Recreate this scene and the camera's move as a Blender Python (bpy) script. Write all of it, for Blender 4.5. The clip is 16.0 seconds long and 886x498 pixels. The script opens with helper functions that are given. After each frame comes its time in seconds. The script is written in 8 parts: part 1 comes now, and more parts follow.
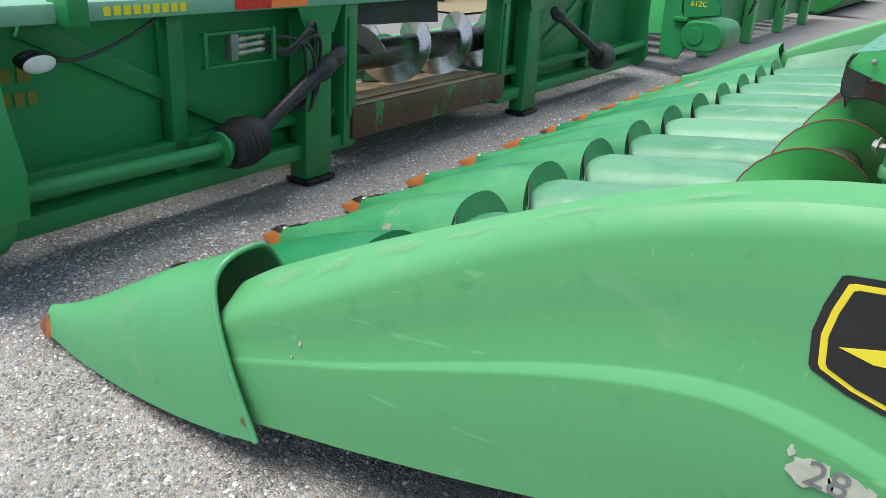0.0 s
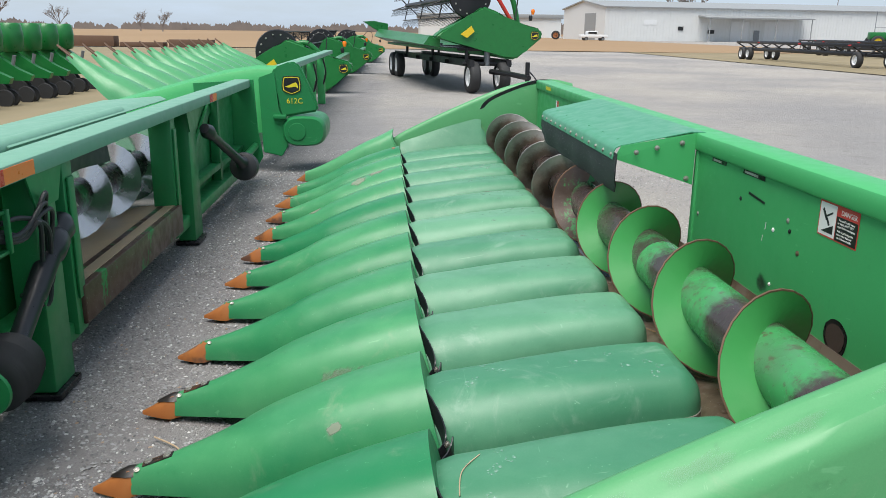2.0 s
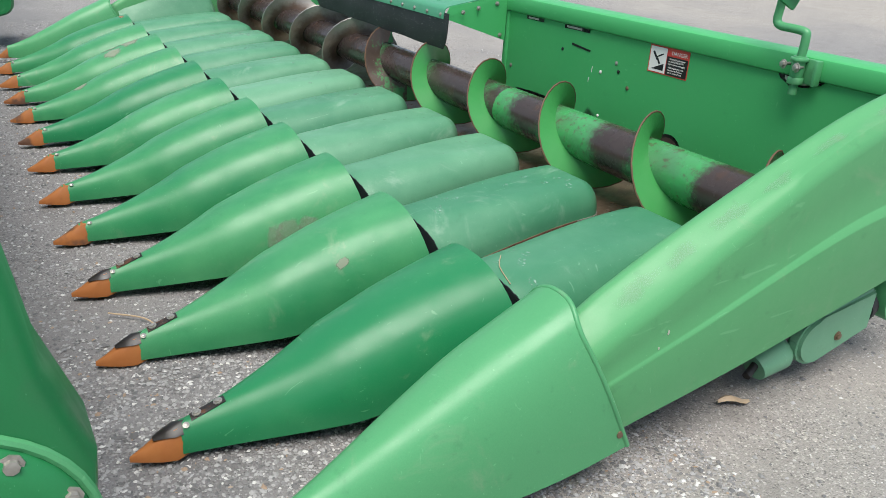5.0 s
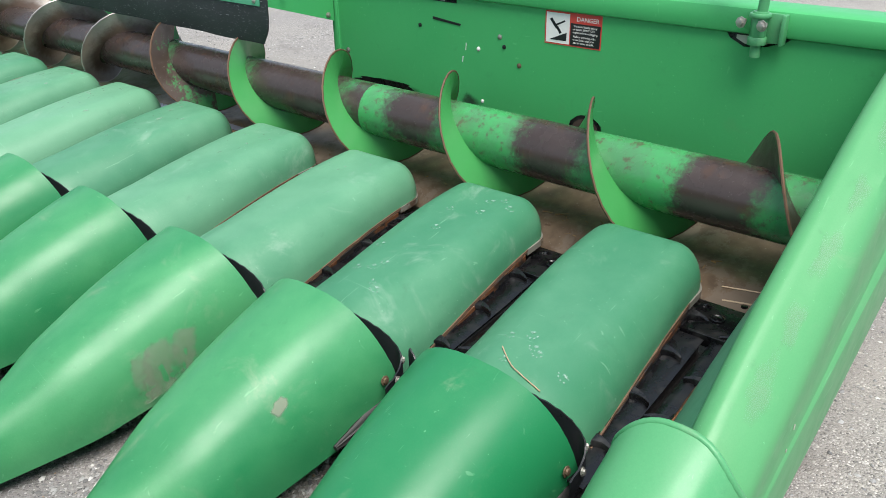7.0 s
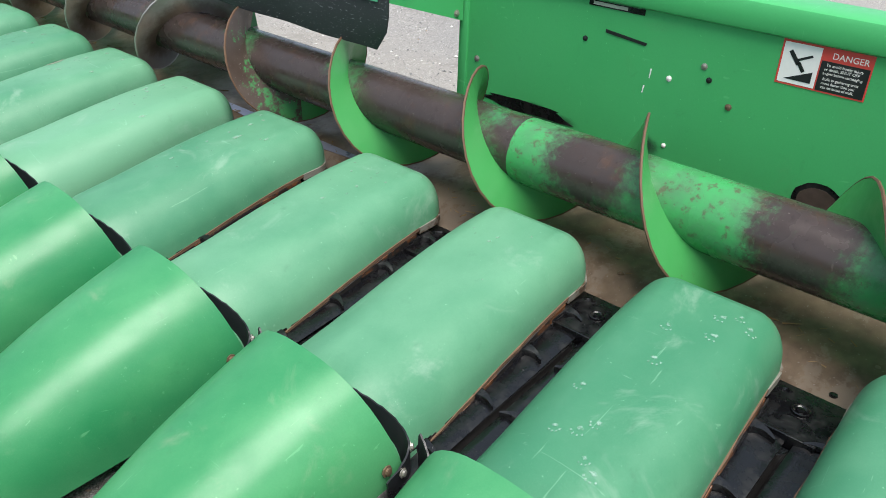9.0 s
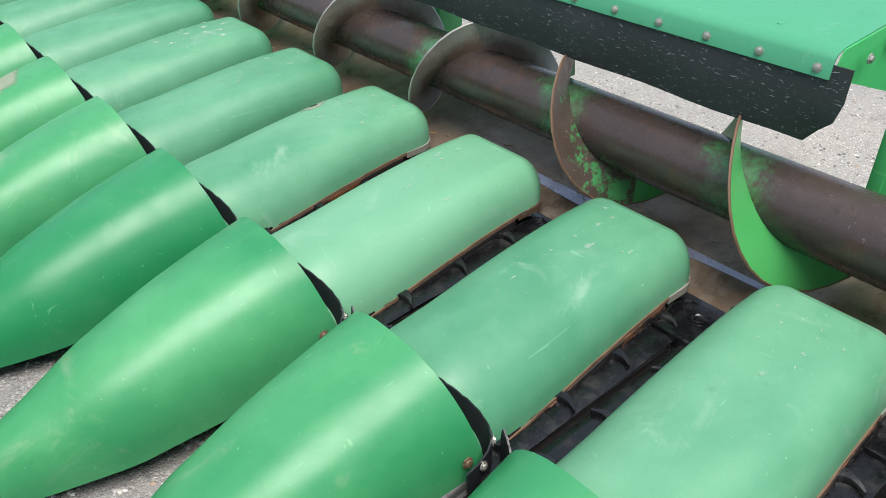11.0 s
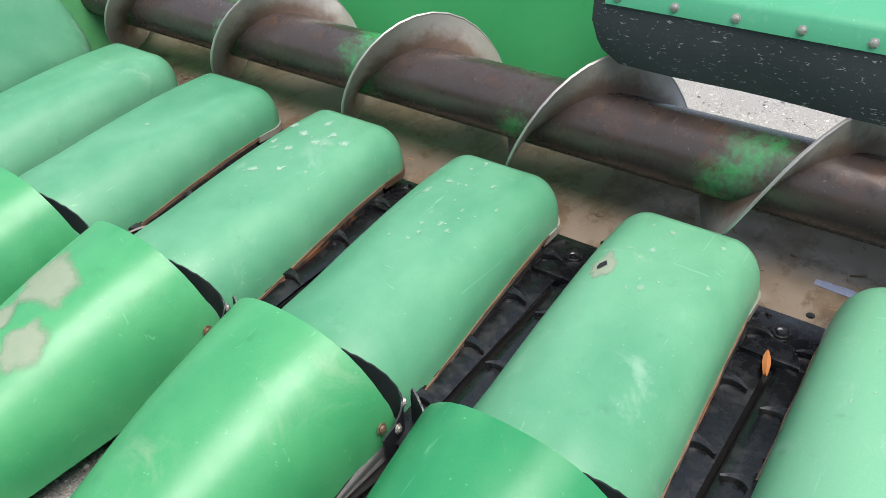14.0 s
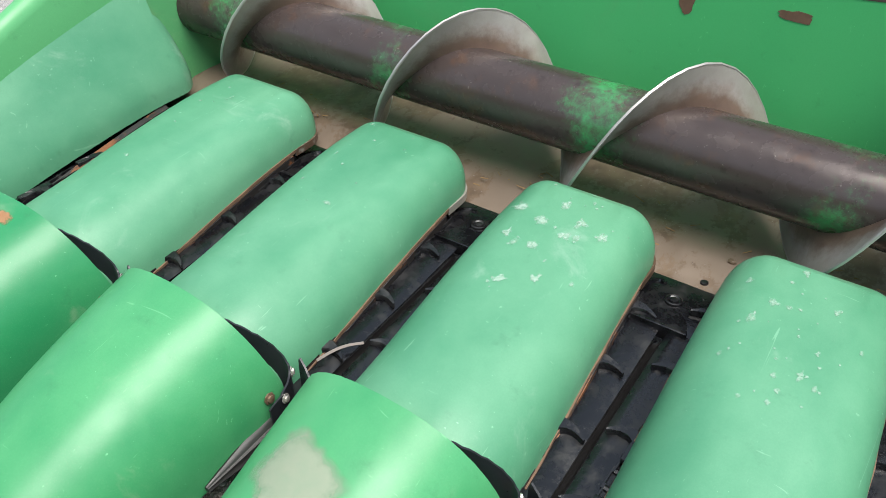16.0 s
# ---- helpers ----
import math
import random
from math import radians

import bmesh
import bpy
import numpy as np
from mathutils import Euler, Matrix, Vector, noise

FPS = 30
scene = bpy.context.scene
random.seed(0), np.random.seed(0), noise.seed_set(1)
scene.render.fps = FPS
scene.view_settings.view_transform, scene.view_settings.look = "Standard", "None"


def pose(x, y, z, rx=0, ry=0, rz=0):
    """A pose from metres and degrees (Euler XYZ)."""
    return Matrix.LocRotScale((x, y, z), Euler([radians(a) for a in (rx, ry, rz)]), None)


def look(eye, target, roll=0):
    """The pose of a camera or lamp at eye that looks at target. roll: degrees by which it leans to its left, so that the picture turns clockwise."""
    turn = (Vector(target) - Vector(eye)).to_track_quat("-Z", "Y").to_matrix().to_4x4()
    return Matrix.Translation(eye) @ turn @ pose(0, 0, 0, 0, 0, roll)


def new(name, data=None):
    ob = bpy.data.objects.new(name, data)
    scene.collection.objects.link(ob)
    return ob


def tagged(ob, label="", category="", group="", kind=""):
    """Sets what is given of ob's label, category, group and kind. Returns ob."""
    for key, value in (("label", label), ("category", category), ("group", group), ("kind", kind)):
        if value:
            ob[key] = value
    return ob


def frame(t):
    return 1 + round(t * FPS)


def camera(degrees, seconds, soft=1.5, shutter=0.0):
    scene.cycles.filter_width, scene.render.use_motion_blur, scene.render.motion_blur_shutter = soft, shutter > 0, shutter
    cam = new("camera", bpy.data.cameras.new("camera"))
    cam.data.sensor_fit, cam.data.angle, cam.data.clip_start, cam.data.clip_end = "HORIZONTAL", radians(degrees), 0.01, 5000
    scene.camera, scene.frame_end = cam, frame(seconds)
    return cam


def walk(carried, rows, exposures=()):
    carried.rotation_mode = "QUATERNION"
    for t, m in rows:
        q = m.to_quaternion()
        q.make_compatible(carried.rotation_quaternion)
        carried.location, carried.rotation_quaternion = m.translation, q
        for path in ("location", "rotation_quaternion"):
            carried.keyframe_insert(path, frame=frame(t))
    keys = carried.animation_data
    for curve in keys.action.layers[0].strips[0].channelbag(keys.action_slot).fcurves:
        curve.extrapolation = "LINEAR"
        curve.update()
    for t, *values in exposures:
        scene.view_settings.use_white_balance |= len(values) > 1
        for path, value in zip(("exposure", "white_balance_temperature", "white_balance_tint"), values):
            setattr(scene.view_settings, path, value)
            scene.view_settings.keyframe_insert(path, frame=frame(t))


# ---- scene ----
cam = camera(58.0, 16.0, soft=0.8)
PATH = [
    (0, (2.145, -1.126, 1.25), (1.167, 0.449, 0.501), 3.6),
    (0.5, (1.81, -1.136, 1.265), (1.158, 0.599, 0.513), 2.6),
    (1, (1.434, -1.092, 1.297), (1.094, 0.744, 0.58), 3.0),
    (1.5, (1.094, -1.158, 1.355), (1.034, 0.742, 0.732), 2.5),
    (2, (0.789, -1.123, 1.371), (0.924, 0.803, 0.846), 0.7),
    (2.5, (0.522, -1.126, 1.387), (0.847, 0.79, 0.913), 0.1),
    (3, (0.28, -1.208, 1.408), (0.779, 0.671, 0.939), 1.1),
    (3.5, (0.089, -1.184, 1.389), (0.67, 0.665, 0.894), 0.0),
    (4, (-0.079, -1.161, 1.372), (0.665, 0.591, 0.76), 0.0),
    (4.5, (-0.242, -1.236, 1.35), (0.64, 0.402, 0.615), 1.6),
    (5, (-0.331, -1.201, 1.346), (0.643, 0.36, 0.562), 3.6),
    (5.2, (-0.347, -1.141, 1.323), (0.672, 0.382, 0.522), 3.8),
    (7.3, (-0.164, -0.133, 1.397), (1.218, 0.957, 0.447), -0.6),
    (7.5, (-0.096, -0.072, 1.397), (1.271, 0.999, 0.405), -0.0),
    (8, (-0.04, 0.115, 1.379), (1.331, 1.176, 0.382), 2.1),
    (8.2, (-0.025, 0.217, 1.394), (1.351, 1.29, 0.417), 2.1),
    (10.3, (0.257, 1.219, 1.381), (1.399, 2.469, 0.316), 1.7),
    (10.5, (0.227, 1.355, 1.386), (1.356, 2.613, 0.317), 1.9),
    (11, (0.139, 1.605, 1.408), (1.244, 2.888, 0.343), 1.2),
    (11.5, (0.137, 1.905, 1.391), (1.242, 3.172, 0.308), -0.5),
    (12, (0.148, 2.137, 1.378), (1.29, 3.338, 0.259), 0.2),
    (12.5, (0.072, 2.41, 1.39), (1.289, 3.537, 0.273), 0.2),
    (13, (0.041, 2.634, 1.395), (1.33, 3.7, 0.3), -0.6),
    (13.5, (0.085, 2.918, 1.374), (1.397, 3.974, 0.295), -1.2),
    (14, (0.075, 3.169, 1.36), (1.428, 4.164, 0.273), -0.1),
    (14.5, (0.02, 3.392, 1.402), (1.432, 4.321, 0.333), 1.2),
    (15, (0.022, 3.575, 1.393), (1.448, 4.487, 0.329), 2.2),
    (15.5, (0.124, 3.856, 1.373), (1.53, 4.757, 0.273), 2.2),
    (16, (0.173, 4.066, 1.37), (1.53, 4.963, 0.207), 1.4),
]
walk(cam, [(t, look(eye, target, roll)) for t, eye, target, roll in PATH],
     exposures=((0.0, 0.10), (2.0, -0.12), (5.2, -0.10), (7.3, 0.14), (11.0, 0.20), (13.0, 0.30), (16.0, 0.38)))

# ---- world and sun ----
SUN_EL, SUN_AZ = radians(66), radians(212)
world = bpy.data.worlds.new("overcast_sky")
scene.world = world
world.use_nodes = True
wn, wl = world.node_tree.nodes, world.node_tree.links
wn.clear()
w_out = wn.new("ShaderNodeOutputWorld")
w_bg = wn.new("ShaderNodeBackground")
w_sky = wn.new("ShaderNodeTexSky")
w_sky.sky_type, w_sky.sun_disc = "NISHITA", False
w_sky.sun_elevation, w_sky.sun_rotation = SUN_EL, SUN_AZ
w_sky.air_density, w_sky.dust_density, w_sky.ozone_density = 1.0, 1.0, 1.5
w_co = wn.new("ShaderNodeTexCoord")
w_map = wn.new("ShaderNodeMapping")
w_map.inputs["Scale"].default_value = (1.0, 1.0, 4.5)
w_noise = wn.new("ShaderNodeTexNoise")
w_noise.inputs["Scale"].default_value = 1.6
w_noise.inputs["Detail"].default_value = 7
w_noise.inputs["Roughness"].default_value = 0.62
w_ramp = wn.new("ShaderNodeValToRGB")
w_ramp.color_ramp.elements[0].position, w_ramp.color_ramp.elements[1].position = 0.34, 0.66
w_ramp.color_ramp.elements[0].color = (0.45, 0.45, 0.45, 1)
w_ramp.color_ramp.elements[1].color = (0.95, 0.95, 0.95, 1)
w_mix = wn.new("ShaderNodeMix")
w_mix.data_type = "RGBA"
w_mix.inputs[7].default_value = (6.3, 7.6, 9.3, 1)
wl.new(w_co.outputs["Generated"], w_map.inputs["Vector"])
wl.new(w_map.outputs["Vector"], w_noise.inputs["Vector"])
wl.new(w_noise.outputs["Fac"], w_ramp.inputs["Fac"])
wl.new(w_ramp.outputs["Color"], w_mix.inputs[0])
wl.new(w_sky.outputs["Color"], w_mix.inputs[6])
w_sep = wn.new("ShaderNodeSeparateXYZ")
wl.new(w_co.outputs["Generated"], w_sep.inputs[0])
w_up = wn.new("ShaderNodeMapRange")
for w_key, w_val in zip(("From Min", "From Max", "To Min", "To Max"), (0.04, 0.8, 1.40, 1.16)):
    w_up.inputs[w_key].default_value = w_val
wl.new(w_sep.outputs["Z"], w_up.inputs["Value"])
w_gain = wn.new("ShaderNodeVectorMath")
w_gain.operation = "SCALE"
wl.new(w_mix.outputs[2], w_gain.inputs[0])
wl.new(w_up.outputs[0], w_gain.inputs["Scale"])
wl.new(w_gain.outputs[0], w_bg.inputs["Color"])
w_bg.inputs["Strength"].default_value = 0.080
wl.new(w_bg.outputs["Background"], w_out.inputs["Surface"])
sun_data = bpy.data.lights.new("sun", "SUN")
sun_data.energy, sun_data.angle, sun_data.color = 5.1, radians(42), (1.0, 0.96, 0.90)
sun = new("sun", sun_data)
sun.matrix_world = look(Vector((math.sin(SUN_AZ) * math.cos(SUN_EL), math.cos(SUN_AZ) * math.cos(SUN_EL), math.sin(SUN_EL))) * 50, (0, 0, 0))


# ---- materials ----
class Mat:
    """A procedural material with short names for the usual nodes."""

    def __init__(self, name, rough=0.5, metal=0.0, spec=0.5):
        self.m = bpy.data.materials.new(name)
        self.m.use_nodes = True
        self.n, self.l = self.m.node_tree.nodes, self.m.node_tree.links
        self.b = self.n["Principled BSDF"]
        self.b.inputs["Roughness"].default_value, self.b.inputs["Metallic"].default_value = rough, metal
        self.b.inputs["Specular IOR Level"].default_value = spec
        self.co = self.n.new("ShaderNodeTexCoord").outputs["Object"]

    def put(self, socket, value):
        if isinstance(value, bpy.types.NodeSocket):
            self.l.new(value, socket)
        else:
            socket.default_value = value

    def scaled(self, s):
        mp = self.n.new("ShaderNodeMapping")
        mp.inputs["Scale"].default_value = s
        info = self.n.new("ShaderNodeObjectInfo")
        comb = self.n.new("ShaderNodeCombineXYZ")
        mul = self.math("MULTIPLY", info.outputs["Random"], 37.0)
        for k in range(3):
            self.l.new(mul, comb.inputs[k])
        self.l.new(comb.outputs[0], mp.inputs["Location"])
        self.l.new(self.co, mp.inputs["Vector"])
        return mp.outputs["Vector"]

    def noise(self, scale, detail=4, rough=0.55, stretch=(1, 1, 1), dist=0.0):
        t = self.n.new("ShaderNodeTexNoise")
        t.inputs["Scale"].default_value, t.inputs["Detail"].default_value = scale, detail
        t.inputs["Roughness"].default_value, t.inputs["Distortion"].default_value = rough, dist
        self.l.new(self.scaled(stretch), t.inputs["Vector"])
        return t.outputs["Fac"]

    def voronoi(self, scale, feature="F1", out="Distance"):
        t = self.n.new("ShaderNodeTexVoronoi")
        t.feature = feature
        t.inputs["Scale"].default_value = scale
        self.l.new(self.co, t.inputs["Vector"])
        return t.outputs[out]

    def ramp(self, fac, lo, hi, a=0.0, b=1.0):
        r = self.n.new("ShaderNodeMapRange")
        r.interpolation_type = "SMOOTHSTEP"
        for k, v in zip(("From Min", "From Max", "To Min", "To Max"), (lo, hi, a, b)):
            r.inputs[k].default_value = v
        self.put(r.inputs["Value"], fac)
        return r.outputs["Result"]

    def math(self, op, a, b=0.0):
        q = self.n.new("ShaderNodeMath")
        q.operation = op
        self.put(q.inputs[0], a), self.put(q.inputs[1], b)
        return q.outputs[0]

    def mix(self, fac, a, b):
        q = self.n.new("ShaderNodeMix")
        q.data_type = "RGBA"
        self.put(q.inputs[0], fac)
        self.put(q.inputs[6], a if isinstance(a, bpy.types.NodeSocket) else (*a, 1))
        self.put(q.inputs[7], b if isinstance(b, bpy.types.NodeSocket) else (*b, 1))
        return q.outputs[2]

    def random(self):
        return self.n.new("ShaderNodeObjectInfo").outputs["Random"]

    def bump(self, height, strength=0.3, dist=0.01):
        q = self.n.new("ShaderNodeBump")
        q.inputs["Strength"].default_value, q.inputs["Distance"].default_value = strength, dist
        self.l.new(height, q.inputs["Height"])
        self.l.new(q.outputs[0], self.b.inputs["Normal"])

    def done(self, color=None, rough=None, metal=None):
        if color is not None:
            self.put(self.b.inputs["Base Color"], color if isinstance(color, bpy.types.NodeSocket) else (*color, 1))
        if rough is not None:
            self.put(self.b.inputs["Roughness"], rough)
        if metal is not None:
            self.put(self.b.inputs["Metallic"], metal)
        return self.m


def plain(name, color, rough=0.5, metal=0.0, vary=0.25, scale=30):
    m = Mat(name, rough, metal)
    dark = tuple(c * (1 - vary) for c in color)
    lite = tuple(min(1, c * (1 + vary)) for c in color)
    f = m.noise(scale, 5)
    m.bump(m.noise(scale * 4, 3), 0.08, 0.003)
    return m.done(m.mix(f, dark, lite), m.ramp(f, 0.2, 0.8, max(0.05, rough - 0.1), min(1, rough + 0.1)))


def green_paint(name, deep, faded, scuff, chalk=0.5, rough=0.34):
    """Poly or painted panel: deep green that has faded unevenly, with chalky scuffs, dust and fine scratches."""
    m = Mat(name, rough, 0.0, 0.42)
    tone = m.n.new("ShaderNodeSeparateColor")
    m.l.new(m.n.new("ShaderNodeObjectInfo").outputs["Color"], tone.inputs[0])
    uneven = m.math("MULTIPLY", m.math("SUBTRACT", m.noise(2.4, 3, 0.5, (0.7, 1.5, 1.0), 0.6), 0.5), 0.85)
    cloud = m.math("MULTIPLY", m.math("SUBTRACT", m.noise(9.0, 6, 0.65), 0.5), 0.40)
    fade = m.math("ADD", m.math("MULTIPLY", tone.outputs[0], 0.80), m.math("ADD", uneven, cloud))
    base = m.mix(m.ramp(fade, 0.0, 0.85), deep, faded)
    patch = m.ramp(m.noise(5.0, 7, 0.68, (1, 1, 1), 0.8), 0.57, 0.74)
    patch = m.math("MULTIPLY", patch, chalk)
    base = m.mix(patch, base, scuff)
    grime = m.math("MULTIPLY", m.ramp(m.noise(17, 6, 0.7), 0.58, 0.76), 0.30)
    base = m.mix(grime, base, tuple(c * 0.55 + 0.012 for c in deep))
    flecks = m.math("MULTIPLY", m.ramp(m.noise(95, 3, 0.6), 0.70, 0.75), 0.45)
    base = m.mix(flecks, base, tuple(min(1, c * 1.5 + 0.10) for c in faded))
    scratch = m.math("MULTIPLY", m.ramp(m.noise(22, 3, 0.6, (0.18, 3.4, 1.0), 1.2), 0.69, 0.73), 0.32)
    base = m.mix(scratch, base, tuple(min(1, c * 1.3 + 0.08) for c in faded))
    scrape = m.math("MULTIPLY", m.ramp(m.noise(13, 3, 0.6, (2.6, 0.3, 1.2), 1.8), 0.70, 0.73), 0.30)
    base = m.mix(scrape, base, tuple(min(1, c * 1.2 + 0.10) for c in faded))
    film = m.mix(m.math("MULTIPLY", m.ramp(m.noise(260, 4, 0.7), 0.40, 0.64), 0.07), base, tuple(c * 0.5 for c in deep))
    base = m.mix(m.math("MULTIPLY", m.ramp(m.noise(420, 3, 0.7), 0.55, 0.66), 0.06), film, scuff)
    m.bump(m.math("ADD", m.noise(5, 2), m.math("MULTIPLY", m.noise(160, 3, 0.6), 0.02)), 0.035, 0.012)
    return m.done(base, m.ramp(m.noise(14, 5), 0.25, 0.8, rough - 0.04, rough + 0.10))


POLY = green_paint("green_poly", (0.013, 0.185, 0.068), (0.082, 0.320, 0.135), (0.30, 0.36, 0.25), 0.30, 0.35)
HOODG = green_paint("green_hood_poly", (0.043, 0.198, 0.103), (0.136, 0.330, 0.198), (0.29, 0.42, 0.33), 0.4, 0.40)
SHEET = green_paint("green_painted_steel", (0.036, 0.320, 0.098), (0.060, 0.385, 0.125), (0.10, 0.30, 0.12), 0.25, 0.36)
PANEL = green_paint("green_side_panel", (0.054, 0.270, 0.096), (0.090, 0.325, 0.130), (0.26, 0.36, 0.22), 0.3, 0.40)
SHROUD = green_paint("green_weathered_steel", (0.030, 0.235, 0.110), (0.062, 0.285, 0.155), (0.28, 0.42, 0.35), 0.4, 0.36)
FADED = green_paint("green_sun_bleached_steel", (0.10, 0.27, 0.18), (0.17, 0.36, 0.26), (0.22, 0.30, 0.22), 0.3, 0.5)
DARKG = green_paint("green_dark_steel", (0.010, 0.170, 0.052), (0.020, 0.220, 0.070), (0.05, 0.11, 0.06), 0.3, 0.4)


def worn_steel(name, paint, bare, rust, amount, metal=0.0):
    """Steel with paint worn through to brown and to bright metal."""
    m = Mat(name, 0.4)
    a = m.noise(3.2, 6, 0.65, (1, 1.6, 1))
    speck = m.noise(60, 4, 0.7)
    edge = m.math("ADD", a, m.math("MULTIPLY", m.math("SUBTRACT", speck, 0.5), 0.28))
    worn = m.ramp(edge, amount - 0.03, amount + 0.03)
    brown = m.mix(m.noise(22, 5), rust, bare)
    pits = m.ramp(m.noise(120, 2), 0.68, 0.72)
    brown = m.mix(m.math("MULTIPLY", pits, 0.6), brown, (0.30, 0.27, 0.24))
    m.bump(speck, 0.12, 0.003)
    return m.done(m.mix(worn, paint, brown), m.ramp(m.noise(18, 4), 0.2, 0.8, 0.28, 0.55), m.ramp(worn, 0.0, 1.0, metal, 0.35))



def banded_tube(name, paint, amount, phase, pitch, share):
    """Auger tube: paint is left in the lee of each flight, the rest has rubbed to brown steel."""
    m = Mat(name, 0.4)
    sep = m.n.new("ShaderNodeSeparateXYZ")
    m.l.new(m.co, sep.inputs[0])
    wave = m.math("SINE", m.math("MULTIPLY", m.math("ADD", sep.outputs["Y"], phase), 2 * math.pi / pitch))
    speck = m.noise(60, 6, 0.78)
    a = m.noise(4.0, 5, 0.6)
    v = m.math("ADD", m.math("MULTIPLY", wave, share), m.math("ADD", m.math("MULTIPLY", a, 0.7), m.math("MULTIPLY", speck, 0.40)))
    worn = m.ramp(v, amount - 0.13, amount + 0.10)
    brown = m.mix(m.noise(7, 6, 0.65, (1, 0.5, 1)), (0.034, 0.024, 0.022), (0.088, 0.067, 0.062))
    rusty = m.math("MULTIPLY", m.ramp(m.noise(11, 6, 0.7), 0.52, 0.68), 0.7)
    brown = m.mix(rusty, brown, (0.092, 0.052, 0.036))
    brown = m.mix(m.math("MULTIPLY", m.ramp(m.noise(45, 5, 0.7), 0.57, 0.68), 0.45), brown, (0.022, 0.014, 0.012))
    brown = m.mix(m.math("MULTIPLY", m.ramp(m.noise(120, 2), 0.71, 0.75), 0.55), brown, (0.26, 0.23, 0.20))
    brown = m.mix(m.math("MULTIPLY", m.ramp(m.noise(14, 4, 0.6, (1, 3.0, 1), 1.5), 0.69, 0.73), 0.40), brown, (0.20, 0.16, 0.14))
    pale = m.mix(m.ramp(m.noise(8, 5, 0.65), 0.35, 0.65), paint, tuple(c * 0.60 + 0.035 for c in paint))
    pale = m.mix(m.math("MULTIPLY", m.ramp(m.noise(34, 6, 0.75), 0.55, 0.63), 0.75), pale, (0.085, 0.060, 0.042))
    m.bump(speck, 0.14, 0.003)
    return m.done(m.mix(worn, pale, brown), m.ramp(m.noise(18, 4), 0.2, 0.8, 0.17, 0.34), m.math("MULTIPLY", worn, 0.25))


def oily_steel(name, base, dust, amount, rough):
    """Black steel under oil, with grey dust dried on it and paler flecks."""
    m = Mat(name, rough, 0.0, 0.55)
    film = m.noise(16, 6, 0.7)
    c = m.mix(m.math("MULTIPLY", m.ramp(film, 0.50, 0.72), amount), base, dust)
    c = m.mix(m.math("MULTIPLY", m.ramp(m.noise(85, 4, 0.65), 0.66, 0.72), 0.5), c, tuple(min(1, q * 2.2) for q in dust))
    m.bump(m.math("ADD", m.noise(45, 5, 0.7), m.math("MULTIPLY", m.noise(170, 3), 0.4)), 0.30, 0.0025)
    return m.done(c, m.ramp(film, 0.35, 0.7, max(0.12, rough - 0.12), min(1, rough + 0.25)))


AUGER = banded_tube("auger_worn_steel", (0.036, 0.22, 0.070), 0.295, 0.283, 0.572, 0.27)
AUGER_G = banded_tube("auger_green_steel", (0.050, 0.31, 0.095), 0.62, 0.237, 0.541, 0.24)
FLIGHT_G = worn_steel("flight_green_steel", (0.050, 0.28, 0.075), (0.09, 0.07, 0.06), (0.08, 0.035, 0.02), 0.70)


def swept_flight(name, x0, z0):
    """Bare flight: brown where the weld meets the tube, rubbed bright towards its rim."""
    m = Mat(name, 0.38)
    sep = m.n.new("ShaderNodeSeparateXYZ")
    m.l.new(m.co, sep.inputs[0])
    dx, dz = m.math("SUBTRACT", sep.outputs["X"], x0), m.math("SUBTRACT", sep.outputs["Z"], z0)
    r = m.math("SQRT", m.math("ADD", m.math("MULTIPLY", dx, dx), m.math("MULTIPLY", dz, dz)))
    streak = m.math("MULTIPLY", m.math("SUBTRACT", m.noise(16, 6, 0.7), 0.5), 0.09)
    bright = m.ramp(m.math("ADD", r, streak), 0.108, 0.172)
    brown = m.mix(m.noise(26, 5, 0.7), (0.050, 0.032, 0.026), (0.16, 0.105, 0.075))
    steel = m.mix(m.noise(9, 6, 0.7), (0.23, 0.20, 0.175), (0.46, 0.43, 0.40))
    m.bump(m.noise(70, 4, 0.7), 0.10, 0.003)
    return m.done(m.mix(bright, brown, steel), m.ramp(m.noise(20, 4), 0.2, 0.8, 0.30, 0.52), m.math("MULTIPLY", bright, 0.55))


FLIGHT_B = swept_flight("flight_polished_steel", 1.83, 0.515)
FLIGHT_F = plain("flight_bright_steel", (0.42, 0.39, 0.37), 0.42, 0.6, 0.35, 7)
FLIGHT_W = worn_steel("flight_worn_green", (0.040, 0.20, 0.060), (0.095, 0.072, 0.060), (0.055, 0.034, 0.026), 0.44)
TROUGH = worn_steel("trough_worn_steel", (0.185, 0.143, 0.108), (0.25, 0.18, 0.12), (0.050, 0.033, 0.024), 0.50, 0.30)
LIP = plain("tan_hood_lip", (0.13, 0.075, 0.045), 0.7, 0.0, 0.6, 40)
LIPW = worn_steel("worn_pale_lip", (0.20, 0.19, 0.165), (0.12, 0.075, 0.05), (0.09, 0.055, 0.035), 0.56)
RUSTEDGE = plain("rusted_edge", (0.13, 0.072, 0.043), 0.7, 0.1, 0.5, 60)
SHINY = plain("polished_steel", (0.55, 0.53, 0.52), 0.22, 0.95, 0.2, 12)
ZINC = plain("zinc_bolt", (0.42, 0.40, 0.36), 0.4, 0.7, 0.3, 90)
BRASSY = plain("weathered_bolt", (0.22, 0.15, 0.10), 0.5, 0.6, 0.4, 90)
BLACKOIL = oily_steel("oily_black_steel", (0.004, 0.004, 0.005), (0.032, 0.031, 0.030), 0.40, 0.26)
